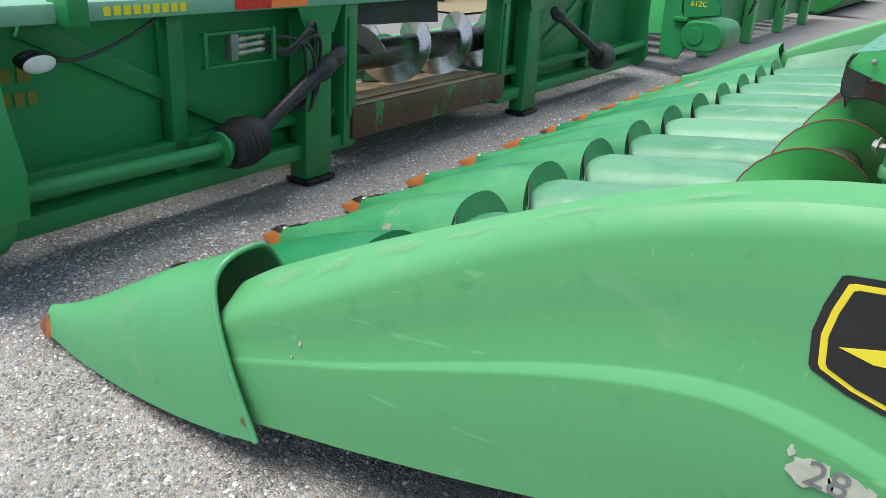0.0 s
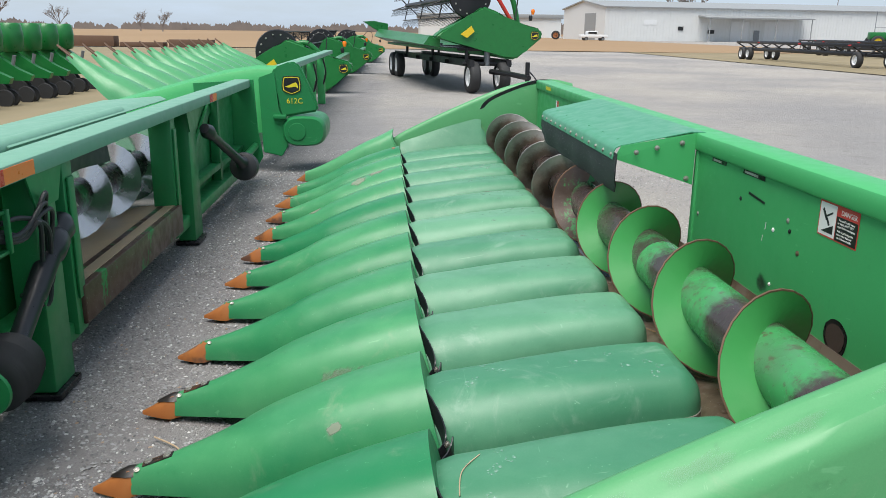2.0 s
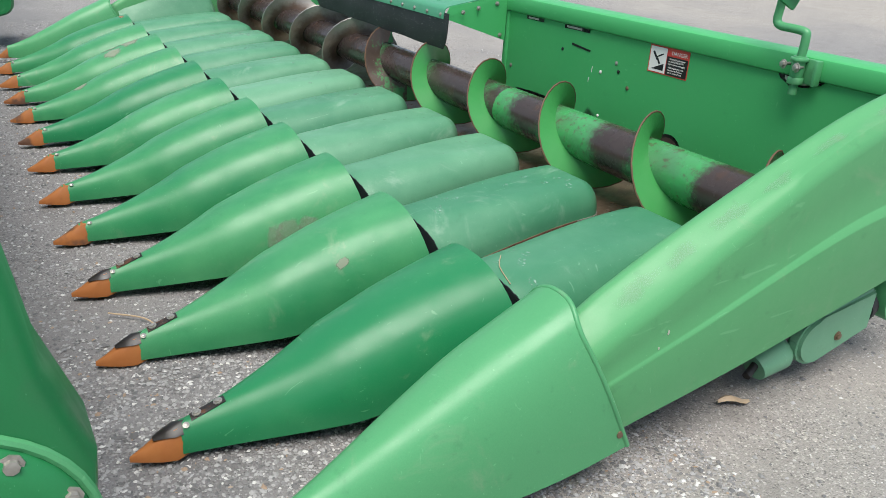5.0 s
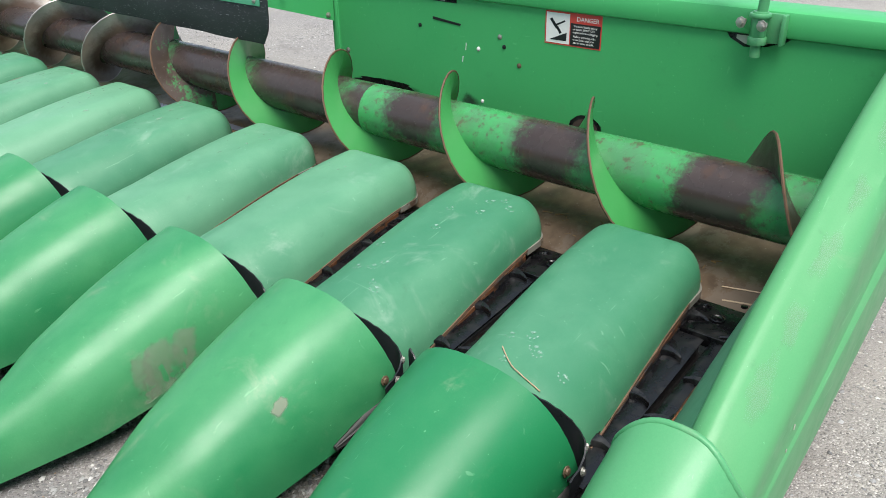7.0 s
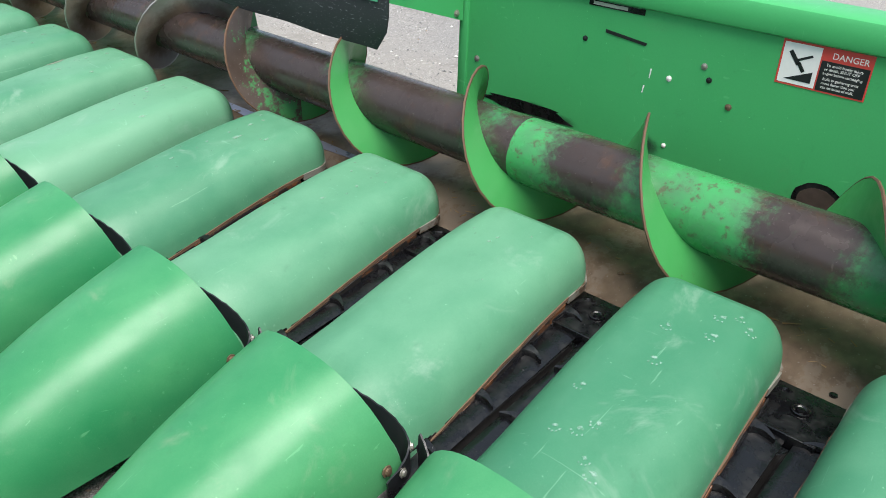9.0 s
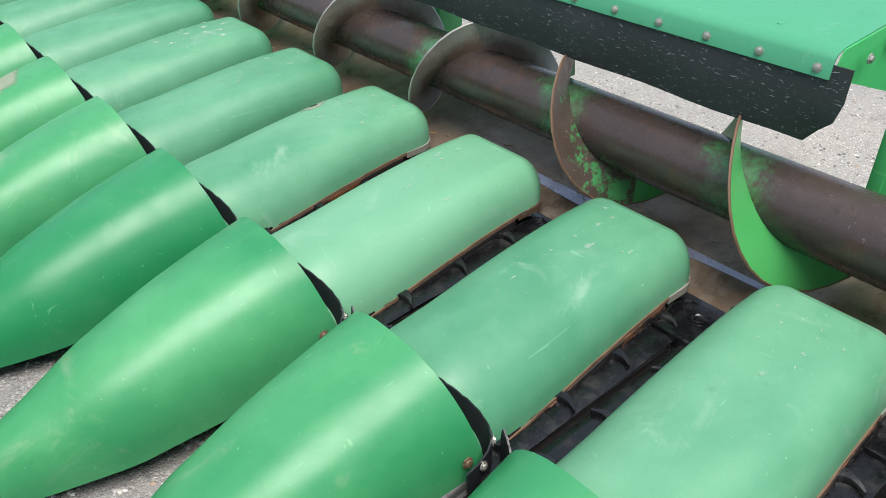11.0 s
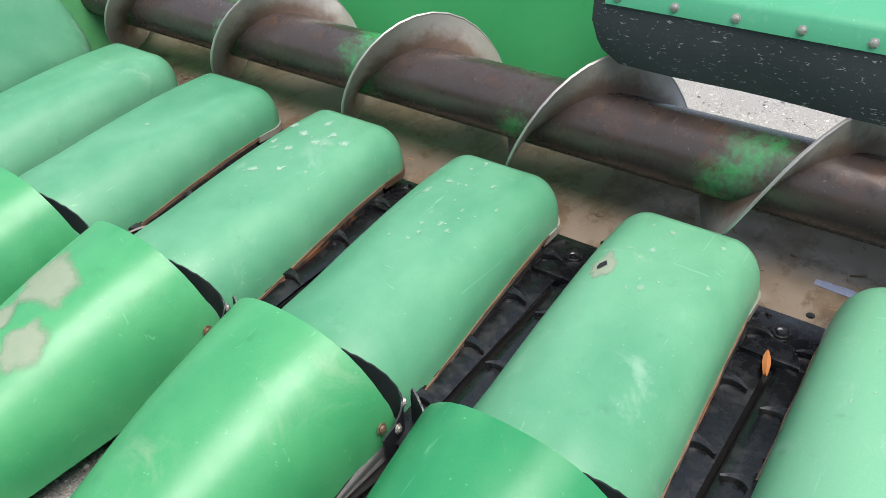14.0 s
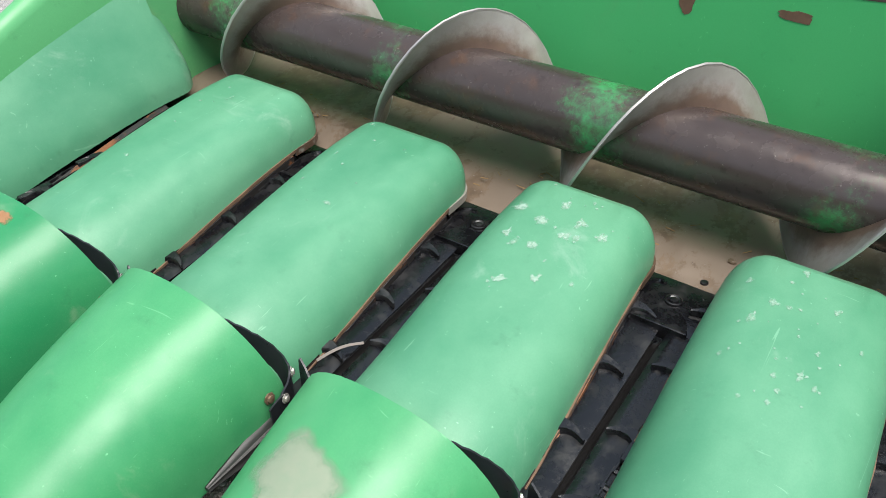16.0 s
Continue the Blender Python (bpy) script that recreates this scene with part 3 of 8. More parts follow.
def lug_mesh():
    """One claw of a gathering chain on its link: a crescent that reaches to +y, hollow towards the front."""
    bm = bmesh.new()
    outer = smooth_path([(0.036, -0.006, 0), (0.034, 0.012, 0), (0.028, 0.030, 0), (0.018, 0.048, 0), (0.006, 0.062, 0)], 3)
    inner = smooth_path([(-0.034, -0.006, 0), (-0.014, 0.003, 0), (0.004, 0.016, 0), (0.009, 0.036, 0), (0.002, 0.060, 0)], 3)
    rings = []
    for k, (o, i) in enumerate(zip(outer, inner)):
        t = k / (len(outer) - 1)
        h = 0.019 - 0.006 * t * t
        rings.append([(o.x, o.y, 0.0), (o.x, o.y, h * 0.7), (o.lerp(i, 0.14).x, o.lerp(i, 0.14).y, h), (o.lerp(i, 0.86).x, o.lerp(i, 0.86).y, h * 0.9), (i.x, i.y, h * 0.72), (i.x, i.y, 0.0)])
    loft(bm, rings, True, (True, True))
    box(bm, -0.05, 0.045, -0.010, 0.010, 0.002, 0.016, 0.003)
    return bm


def chain_mesh(length):
    """Roller chain: two plates and a roller for each link."""
    bm = bmesh.new()
    n = int(length / 0.041)
    for k in range(n):
        x = k * 0.041
        off = 0.003 if k % 2 else 0.0
        for s in (-1, 1):
            y = s * (0.010 + off)
            box(bm, x - 0.006, x + 0.047, y - 0.0015, y + 0.0015, 0.0, 0.018)
        cyl(bm, (x, -0.010, 0.009), (x, 0.010, 0.009), 0.008, None, 8)
    return bm


def deck_drop(x):
    """How far the row unit has sloped down towards its front."""
    return 0.095 * max(0.0, 1.5 - x)


def deck_mesh(side):
    """One deck plate: the far one lies flat with a turned-down lip, the near one is crowned."""
    bm = bmesh.new()
    rows = []
    for x in (0.90, 0.98, 1.06, 1.15, 1.25, 1.35, 1.42, 1.47, 1.495):
        row = []
        n = 10
        for k in range(n + 1):
            v = k / n
            if side > 0:
                y = -0.005 + 0.141 * v
                z = 0.262 - 0.003 * max(0, 1 - v * 10) + 0.0012 * math.sin(x * 23)
            else:
                y = -0.022 - 0.119 * v
                z = 0.252 + 0.014 * math.sin(math.pi * min(1, 0.05 + v * 1.3)) ** 0.6
                z -= 0.004 * math.exp(-((v - 0.30) / 0.05) ** 2)
            row.append((x, y, z - deck_drop(x)))
        rows.append(row)
    loft(bm, rows, closed=False)
    shell(bm, 0.004)
    return bm


def rear_deck_mesh():
    bm = bmesh.new()
    box(bm, 1.50, 1.78, -0.17, 0.17, 0.247, 0.262, 0.002)
    half = [(1.505 + 0.0, -0.060)] + [(1.505 + 0.062 * math.sin(math.pi * k / 14), -0.060 * math.cos(math.pi * k / 14)) for k in range(1, 14)] + [(1.505, 0.060)]
    lo = [bm.verts.new((x, y, 0.255)) for x, y in half]
    hi = [bm.verts.new((x - 0.004, y * 0.95, 0.271)) for x, y in half]
    bm.faces.new(hi)
    for k in range(len(half)):
        q = (k + 1) % len(half)
        bm.faces.new((lo[k], lo[q], hi[q], hi[k]))
    box(bm, 1.492, 1.502, -0.062, 0.064, 0.240, 0.274, 0.002)
    lathe(bm, (1.60, 0.004, 0.262), (0, 0, 1), ((0, 0.021), (0.005, 0.020), (0.006, 0.017), (0.002, 0.014), (0.001, 0.010), (0.006, 0.009), (0.007, 0.002)), 18)
    for a in range(10):
        b = -0.4 + 0.19 * a
        cyl(bm, (1.60 + 0.075 * math.cos(b) - 0.02, 0.055 + 0.03 * math.sin(b), 0.262), (1.60 + 0.075 * math.cos(b + 0.19) - 0.02, 0.055 + 0.03 * math.sin(b + 0.19), 0.262), 0.006, 0.006, 6)
    return bm


def roll_mesh(side):
    """A fluted stalk roll with a pointed nose."""
    bm = bmesh.new()
    rings = []
    for d, r in ((0, 0.006), (0.14, 0.026), (0.18, 0.034), (0.78, 0.036), (0.80, 0.02)):
        ring = []
        for k in range(24):
            a = 2 * math.pi * k / 24
            f = r * (1.0 + (0.14 if k % 4 < 2 else -0.06))
            ring.append((0.72 + d, side * 0.036 + f * math.cos(a), 0.14 + 0.075 * d + f * math.sin(a)))
        rings.append(ring)
    loft(bm, rings, True, (True, True))
    return bm


def row_frame_mesh(side):
    """The guide rail that shows under one hood's edge."""
    bm = bmesh.new()
    rings = []
    for k in range(13):
        x = 0.97 + 0.58 * k / 12
        near, far, _, low = curve_at(HOOD, x)
        y = side * (ROW / 2 - (near if side > 0 else far)) + HOOD_SHIFT
        a, b = y - side * 0.004, y + side * 0.012
        rings.append([(x, a, 0.17), (x, a, low - 0.009), (x, b, low - 0.004), (x, b, 0.17)])
    loft(bm, rings, True, (True, True))
    return bm


def build_rows(header, rows):
    """Row units between the hoods."""
    first = {}
    for r in rows:
        unit_bm = rear_deck_mesh() if "deck" not in first else None
        shift = Matrix.Translation((0, yc(r), 0))
        if unit_bm is not None:
            first["deck"] = part("row_unit", unit_bm, BLACKOIL, header, "oily black row unit with gathering chains between the hoods")
            unit = first["deck"]
            unit.matrix_basis = shift
        else:
            unit = twin(first["deck"], "row_unit", header, shift)
        if "plate0" not in first:
            for k, s in enumerate((-1, 1)):
                first[f"plate{k}"] = sub("deck_plate", deck_mesh(s), BLACKOIL, unit)
                first[f"roll{k}"] = sub("stalk_roll", roll_mesh(s), ROLL, unit, "fluted dark steel stalk roll")
                first[f"rail{k}"] = sub("guide_rail", row_frame_mesh(s), RAILR if s > 0 else BLACKOIL, unit, "guide rail rusted orange under black grease" if s > 0 else "oily black guide rail")
                bm = chain_mesh(0.64)
                first[f"chain{k}"] = sub("gathering_chain", bm, CHAIN, unit, "oily black roller chain")
                first[f"chain{k}"].matrix_basis = Matrix.Translation((0.96, 0.053 if s > 0 else -0.080, 0.254 - deck_drop(0.96))) @ Matrix.Rotation(s * 0.040, 4, "Z") @ Matrix.Rotation(-math.atan(0.090), 4, "Y")
            bm = bmesh.new()
            bolt_mesh(bm, (1.70, -0.03, 0.262), (0, 0, 1), 0.010, 0.006)
            first["bolt"] = sub("bolt", bm, BLACKOIL, unit)
            bm = bmesh.new()
            loft(bm, [[(x, -0.040, 0.150 - deck_drop(x)), (x, 0.020, 0.150 - deck_drop(x)), (x, 0.020, 0.188 - deck_drop(x)), (x, -0.040, 0.188 - deck_drop(x))] for x in (0.98, 1.25, 1.492)], True, (True, True))
            first["slot"] = sub("slot_bar", bm, SLOTRUST, unit, "rusty bar under the deck slot")
            first["lug"] = sub("chain_lug", lug_mesh(), LUG, unit)
            first["lug"].matrix_basis = Matrix.Translation((1.145, -0.073, 0.263 - deck_drop(1.145)))
            lugs = [(1.555, 1), (1.375, 1), (1.19, 1), (1.01, 1), (1.50, -1), (1.31, -1), (0.99, -1)]
        else:
            for k in range(2):
                for key, nm in (("plate", "deck_plate"), ("roll", "stalk_roll"), ("rail", "guide_rail"), ("chain", "gathering_chain")):
                    subtwin(first[f"{key}{k}"], nm, unit, first[f"{key}{k}"].matrix_basis)
            subtwin(first["bolt"], "bolt", unit, Matrix())
            subtwin(first["slot"], "slot_bar", unit, Matrix())
            rr = random.Random(int(r * 10))
            slip = rr.uniform(-0.09, 0.09) if abs(r - 6.5) > 0.1 else 0.0
            lugs = [(x + slip, 1) for x in (1.01, 1.195, 1.38, 1.56)] + [(x - slip * 0.6, -1) for x in (0.98, 1.155, 1.345, 1.54)]
            lugs = [(x, s) for x, s in lugs if x < 1.60]
        for x, s in lugs:
            m = Matrix.Translation((x, 0.050 + 0.040 * (x - 0.96) if s > 0 else -0.078 - 0.040 * (x - 0.96), 0.263 - deck_drop(x))) @ (Matrix() if s < 0 else Matrix.Diagonal((1, -1, 1, 1)))
            subtwin(first["lug"], "chain_lug", unit, m)
        if r == rows[0]:
            bm = bmesh.new()
            rings = []
            for k in range(12):
                x = 1.0 + 0.60 * k / 11
                rings.append([(x, y + 0.002 * math.sin(x * 31), z) for y, z in ((-0.070, 0.225), (-0.072, 0.283 - 0.06 * (1.6 - x)), (-0.078, 0.291 - 0.06 * (1.6 - x)), (-0.104, 0.293 - 0.06 * (1.6 - x)), (-0.112, 0.287 - 0.06 * (1.6 - x)), (-0.114, 0.225))])
            loft(bm, rings, True, (True, True))
            sub("rusty_rail", bm, RUST, unit, "rust-orange guide rail beside the end hood")


def sub(name, bm, material, parent, label=""):
    """A sub-part, in its part's own coordinates."""
    ob = part(name, bm, material, None, label)
    ob.parent = parent
    return ob


def subtwin(ob, name, parent, m):
    o = new(name, ob.data)
    o.parent = parent
    o.matrix_basis = m
    if "label" in ob:
        o["label"] = ob["label"]
    return o


def flight_mesh(y0, y1, start, hand, axis, r0, r1, pitch, seg=26):
    """A helical flight with thickness about the auger tube."""
    bm = bmesh.new()
    n = max(8, int(abs((y1 - y0) / pitch) * seg))
    rings = []
    for k in range(n + 1):
        y = y0 + (y1 - y0) * k / n
        a = start + hand * 2 * math.pi * (y - y0) / pitch
        c, s = math.sin(a), math.cos(a)
        ring = []
        for r, dy in ((r0, -0.003), (r1, -0.003), (r1, 0.003), (r0, 0.003)):
            ring.append((axis[0] + c * r, y + dy, axis[1] + s * r))
        rings.append(ring)
    loft(bm, rings, True, (True, True))
    return bm


def flight_rim_mesh(y0, y1, start, hand, axis, r1, pitch, seg=26):
    bm = bmesh.new()
    n = max(8, int(abs((y1 - y0) / pitch) * seg))
    pts = []
    for k in range(n + 1):
        y = y0 + (y1 - y0) * k / n
        a = start + hand * 2 * math.pi * (y - y0) / pitch
        pts.append((axis[0] + math.sin(a) * r1, y, axis[1] + math.cos(a) * r1))
    pipe(bm, pts, 0.004, 5)
    return bm


AXIS = (1.83, 0.515)


def build_auger(header, mid, near_green=True):
    bm = bmesh.new()
    y0, y1 = mid - 3.0, mid + 3.0
    n = 40
    rings = []
    lathe(bm, (AXIS[0], mid - 1.36, AXIS[1]), (0, 1, 0), ((0, 0.094), (y1 - mid + 1.36, 0.094)), 32, False)
    auger = part("auger", bm, AUGER, header, "worn brown steel auger with helical flights")
    bm = bmesh.new()
    lathe(bm, (AXIS[0], y0, AXIS[1]), (0, 1, 0), ((0, 0.094), (mid - 1.36 - y0, 0.094)), 32, False)
    part("painted_tube", bm, AUGER_G, auger, "green auger tube worn to brown bands")
    p = 0.541
    cut = mid - 0.36
    ahead = radians(-92) + 2 * math.pi * (cut - mid + 2.93) / p
    part("worn_flight", flight_mesh(cut, mid - 0.06, ahead, 1, AXIS, 0.092, 0.190, p), FLIGHT_W, auger, "auger flight worn from green to brown")
    turn = radians(-92) + 2 * math.pi * 0.36 / p
    part("worn_flight", flight_mesh(mid - 2.93, mid - 2.57, radians(-92), 1, AXIS, 0.092, 0.190, p), FLIGHT_W, auger, "end of the auger flight worn to brown")
    bm = flight_mesh(mid - 2.57, cut, turn, 1, AXIS, 0.092, 0.190, p)
    part("near_flight", bm, FLIGHT_G, auger, "green auger flight with rusted rim")
    part("flight_rim", flight_rim_mesh(mid - 2.93, mid - 0.06, radians(-92), 1, AXIS, 0.190, p), RUSTEDGE, auger, "rusted flight rim")
    p = 0.572
    bm = flight_mesh(mid + 2.93, mid + 0.06, radians(112), -1, AXIS, 0.092, 0.190, p)
    part("far_flight", bm, FLIGHT_B, auger, "bare polished steel auger flight")
    part("flight_rim", flight_rim_mesh(mid + 2.93, mid + 0.06, radians(112), -1, AXIS, 0.190, p), FLIGHT_F, auger, "bright worn flight rim")
    bm = bmesh.new()
    loft(bm, [[(1.80, mid - 0.07, 0.60), (1.90, mid - 0.05, 0.60), (1.885, mid - 0.05, 0.69)], [(1.80, mid - 0.064, 0.60), (1.90, mid - 0.044, 0.60), (1.885, mid - 0.044, 0.69)]], True, (True, True))
    part("stripper_plate", bm, DARKG, auger, "small dark triangular steel plate")
    return auger


#            x      y_out   y_in   top    low
END_SNOUT = [(-0.01, 0.062, 0.092, 0.112, 0.050), (0.08, 0.050, 0.116, 0.134, 0.038), (0.22, 0.030, 0.162, 0.190, 0.030), (0.42, 0.004, 0.212, 0.290, 0.040),
             (0.62, -0.014, 0.245, 0.390, 0.060), (0.78, -0.022, 0.262, 0.455, 0.085), (0.90, -0.026, 0.262, 0.510, 0.115)]
#             x     low    crease  top    ridge_y  in_low
END_PANEL = [(0.84, 0.105, 0.270, 0.440, 0.092, 0.16), (0.93, 0.125, 0.300, 0.497, 0.094, 0.16), (1.00, 0.138, 0.322, 0.532, 0.096, 0.17), (1.08, 0.152, 0.348, 0.572, 0.098, 0.18), (1.24, 0.180, 0.400, 0.648, 0.098, 0.20), (1.50, 0.232, 0.495, 0.764, 0.098, 0.22),
             (1.75, 0.290, 0.580, 0.868, 0.098, 0.25), (1.95, 0.335, 0.622, 0.930, 0.098, 0.26), (2.10, 0.370, 0.612, 0.956, 0.098, 0.28), (2.28, 0.41, 0.560, 0.968, 0.098, 0.28), (2.45, 0.45, 0.50, 0.935, 0.098, 0.28)]
SHOULDER = [(0.84, 0.070), (1.10, 0.076), (1.40, 0.052), (1.60, 0.038), (1.85, 0.036), (2.10, 0.036), (2.45, 0.036)]


def rear_lean(h, inner=False):
    """How far the end snout's back edge is set back at a share h of its height; its inner side is cut square."""
    h = max(h, 0.45) if inner else h
    return 0.085 - 0.200 * min(h, 0.80) - 0.010 * math.sin(math.pi * max(0.0, (h - 0.80) / 0.20))


def end_snout_mesh():
    bm = bmesh.new()
    rings = []
    for k in range(21):
        x = 0.035 + 0.865 * k / 20
        yo, yi, top, low = curve_at(END_SNOUT, x)
        c, half = (yo + yi) / 2, (yi - yo) / 2
        rings.append([(px + rear_lean((pz - low) / (top - low), py > 0) * max(0, x / 0.9) ** 1.5, c + py, pz) for px, py, pz in arch(x, half, top, low, 26, 2.0 + 0.7 * max(0, min(1, x / 0.6)))])
    loft(bm, rings, closed=False)
    shell(bm, 0.007)
    return bm


def end_rim_mesh():
    """The rolled flange round the back of the end snout."""
    bm = bmesh.new()
    yo, yi, top, low = END_SNOUT[-1][1:]
    c, half = (yo + yi) / 2, (yi - yo) / 2
    pts = [(px + rear_lean((pz - low) / (top + 0.004 - low), py > 0), c + py, pz) for px, py, pz in arch(0.903, half + 0.004, top + 0.004, low, 40, 2.7)]
    pipe(bm, pts, 0.0075, 10)
    return bm


def end_panel_mesh():
    bm = bmesh.new()
    rings = []
    for k in range(33):
        x = 0.84 + 1.61 * k / 32
        low, crease, top, ry, inlow = curve_at(END_PANEL, x)
        sh = top - curve_at(SHOULDER, x)[0]
        grow = min(1, max(0, (x - 1.0) / 1.1))
        shelf, proud = 0.004 + 0.018 * grow ** 1.6, 0.004 + 0.018 * grow ** 1.2
        ring = [(x, 0.018, low - 0.004), (x, 0.002, low + 0.006), (x, -proud * 0.5, low + (crease - low) * 0.4), (x, -proud, crease - shelf * 0.5 - 0.008), (x, -proud + 0.001, crease - shelf * 0.5),
                (x, -0.001, crease + shelf * 0.5), (x, 0.001, crease + shelf * 0.5 + 0.006), (x, 0.001, crease + (sh - crease) * 0.5), (x, 0.001, sh - 0.026), (x, 0.004, sh - 0.009),
                (x, 0.011, sh + 0.006), (x, 0.023, sh + 0.022), (x, 0.050, sh + (top - sh) * 0.62), (x, ry - 0.020, top - 0.010), (x, ry - 0.008, top - 0.002), (x, ry + 0.004, top), (x, ry + 0.018, top - 0.006),
                (x, ry + 0.030, top - 0.020), (x, ry + 0.037, top - 0.042), (x, ry + 0.040, crease + 0.02), (x, ry + 0.042, inlow)]
        rings.append(ring)
    loft(bm, rings, closed=False, caps=(False, True))
    shell(bm, 0.004)
    return bm


def mirrored(bm, mid):
    bmesh.ops.transform(bm, matrix=Matrix.Translation((0, 2 * mid, 0)) @ Matrix.Diagonal((1, -1, 1, 1)), verts=bm.verts)
    return bm


# ---- ground ----
def ground():
    bm = bmesh.new()
    rnd = random.Random(3)
    xs = [-2500, -400, -60, -12, -4] + [-3 + 0.12 * k for k in range(1, 60)] + [5, 8, 14, 30, 80, 400, 2500]
    ys = [-2500, -300, -40, -8, -3] + [-2.2 + 0.14 * k for k in range(1, 66)] + [8, 10, 14, 20, 30, 60, 150, 500, 2500]
    rows = []
    for x in xs:
        rows.append([bm.verts.new((x, y, (0.012 * noise.noise((x * 1.3, y * 1.3, 0)) + 0.006 * noise.noise((x * 5, y * 5, 4)) - 0.006) if -4 < x < 5 and -3 < y < 8 else -0.01)) for y in ys])
    for a, b in zip(rows, rows[1:]):
        for i in range(len(ys) - 1):
            bm.faces.new((a[i], b[i], b[i + 1], a[i + 1]))
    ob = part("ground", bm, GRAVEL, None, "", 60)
    return tagged(ob, "grey crushed limestone gravel yard with loose stones", "gravel ground", kind="structure")


ground()


def stones():
    """Loose stones on the gravel, thick round the snout tips."""
    rnd = random.Random(11)
    verts, faces = [], []
    base = [(0, 0, 1), (0, 0, -0.6)] + [(math.cos(a), math.sin(a), 0.1 * (-1) ** k) for k, a in enumerate(2 * math.pi * j / 5 for j in range(5))]
    tri = [(0, 2 + k, 2 + (k + 1) % 5) for k in range(5)] + [(1, 2 + (k + 1) % 5, 2 + k) for k in range(5)]
    for _ in range(120000):
        if rnd.random() < 0.72:
            x, y = rnd.uniform(-1.0, 1.3), (rnd.uniform(-1.4, 7.0) if rnd.random() < 0.5 else rnd.uniform(-1.4, 1.2))
        else:
            x, y = rnd.uniform(-1.2, 4.5), rnd.uniform(-2.0, 8.5)
        s = 0.0030 + 0.0060 * rnd.random() ** 2.2 + (0.004 if rnd.random() < 0.02 else 0)
        a = rnd.uniform(0, 6.28)
        c, d = math.cos(a), math.sin(a)
        kx, ky, kz = rnd.uniform(0.7, 1.5), rnd.uniform(0.6, 1.1), rnd.uniform(0.45, 0.9)
        z0 = 0.012 * noise.noise((x * 1.3, y * 1.3, 0)) + 0.006 * noise.noise((x * 5, y * 5, 4)) - 0.006
        n = len(verts)
        for p in base:
            j = rnd.uniform(0.7, 1.2)
            u, v, w = p[0] * s * kx * j, p[1] * s * ky * j, p[2] * s * kz
            verts.append((x + u * c - v * d, y + u * d + v * c, z0 + w + s * 0.15))
        faces += [tuple(n + i for i in f) for f in tri]
    me = bpy.data.meshes.new("loose_stones")
    me.from_pydata(verts, [], faces)
    me.materials.append(STONE)
    tagged(new("loose_stones", me), "loose pale grey limestone chips on the gravel", "gravel stones", kind="stuff")


stones()


def flat_patch(name, x0, x1, y0, y1, z, material, label, wob=3.0, n=40):
    bm = bmesh.new()
    rows = []
    for i in range(n + 1):
        x = x0 + (x1 - x0) * i / n
        a, b = y0 + wob * noise.noise((x * 0.06, 1.3, 0)), y1 + wob * noise.noise((x * 0.06, 7.7, 0))
        rows.append([(x, a, z), (x, b, z)])
    loft(bm, rows, closed=False)
    return tagged(part(name, bm, material), label, "ground", kind="structure")


flat_patch("grass_strip", 19.0, 60, 8, 75, 0.02, GRASS, "dormant yellow-green grass strip under parked trailers", 2.0)
flat_patch("grass_verge", -60, -4.5, 9, 60, 0.02, GRASS, "dormant brown grass beside the gravel yard", 2.0)
flat_patch("field_ground", -900, 46, 62, 1500, 0.04, FIELD, "harvested tan crop field reaching the horizon", 4.0)
flat_patch("far_field", 46, 1500, 330, 1500, 0.04, FIELD, "harvested tan crop field behind the shed", 4.0)


# ---- the corn header ----
SNOUT_FADE = (0.08, 0.46, 0.60, 0.34, 0.44, 0.38, 0.14, 0.50, 0.70, 0.55, 0.40)
HOOD_FADE = (0.26, 0.34, 0.62, 0.70, 0.42, 0.95, 0.62, 0.48, 0.42, 0.40, 0.50)


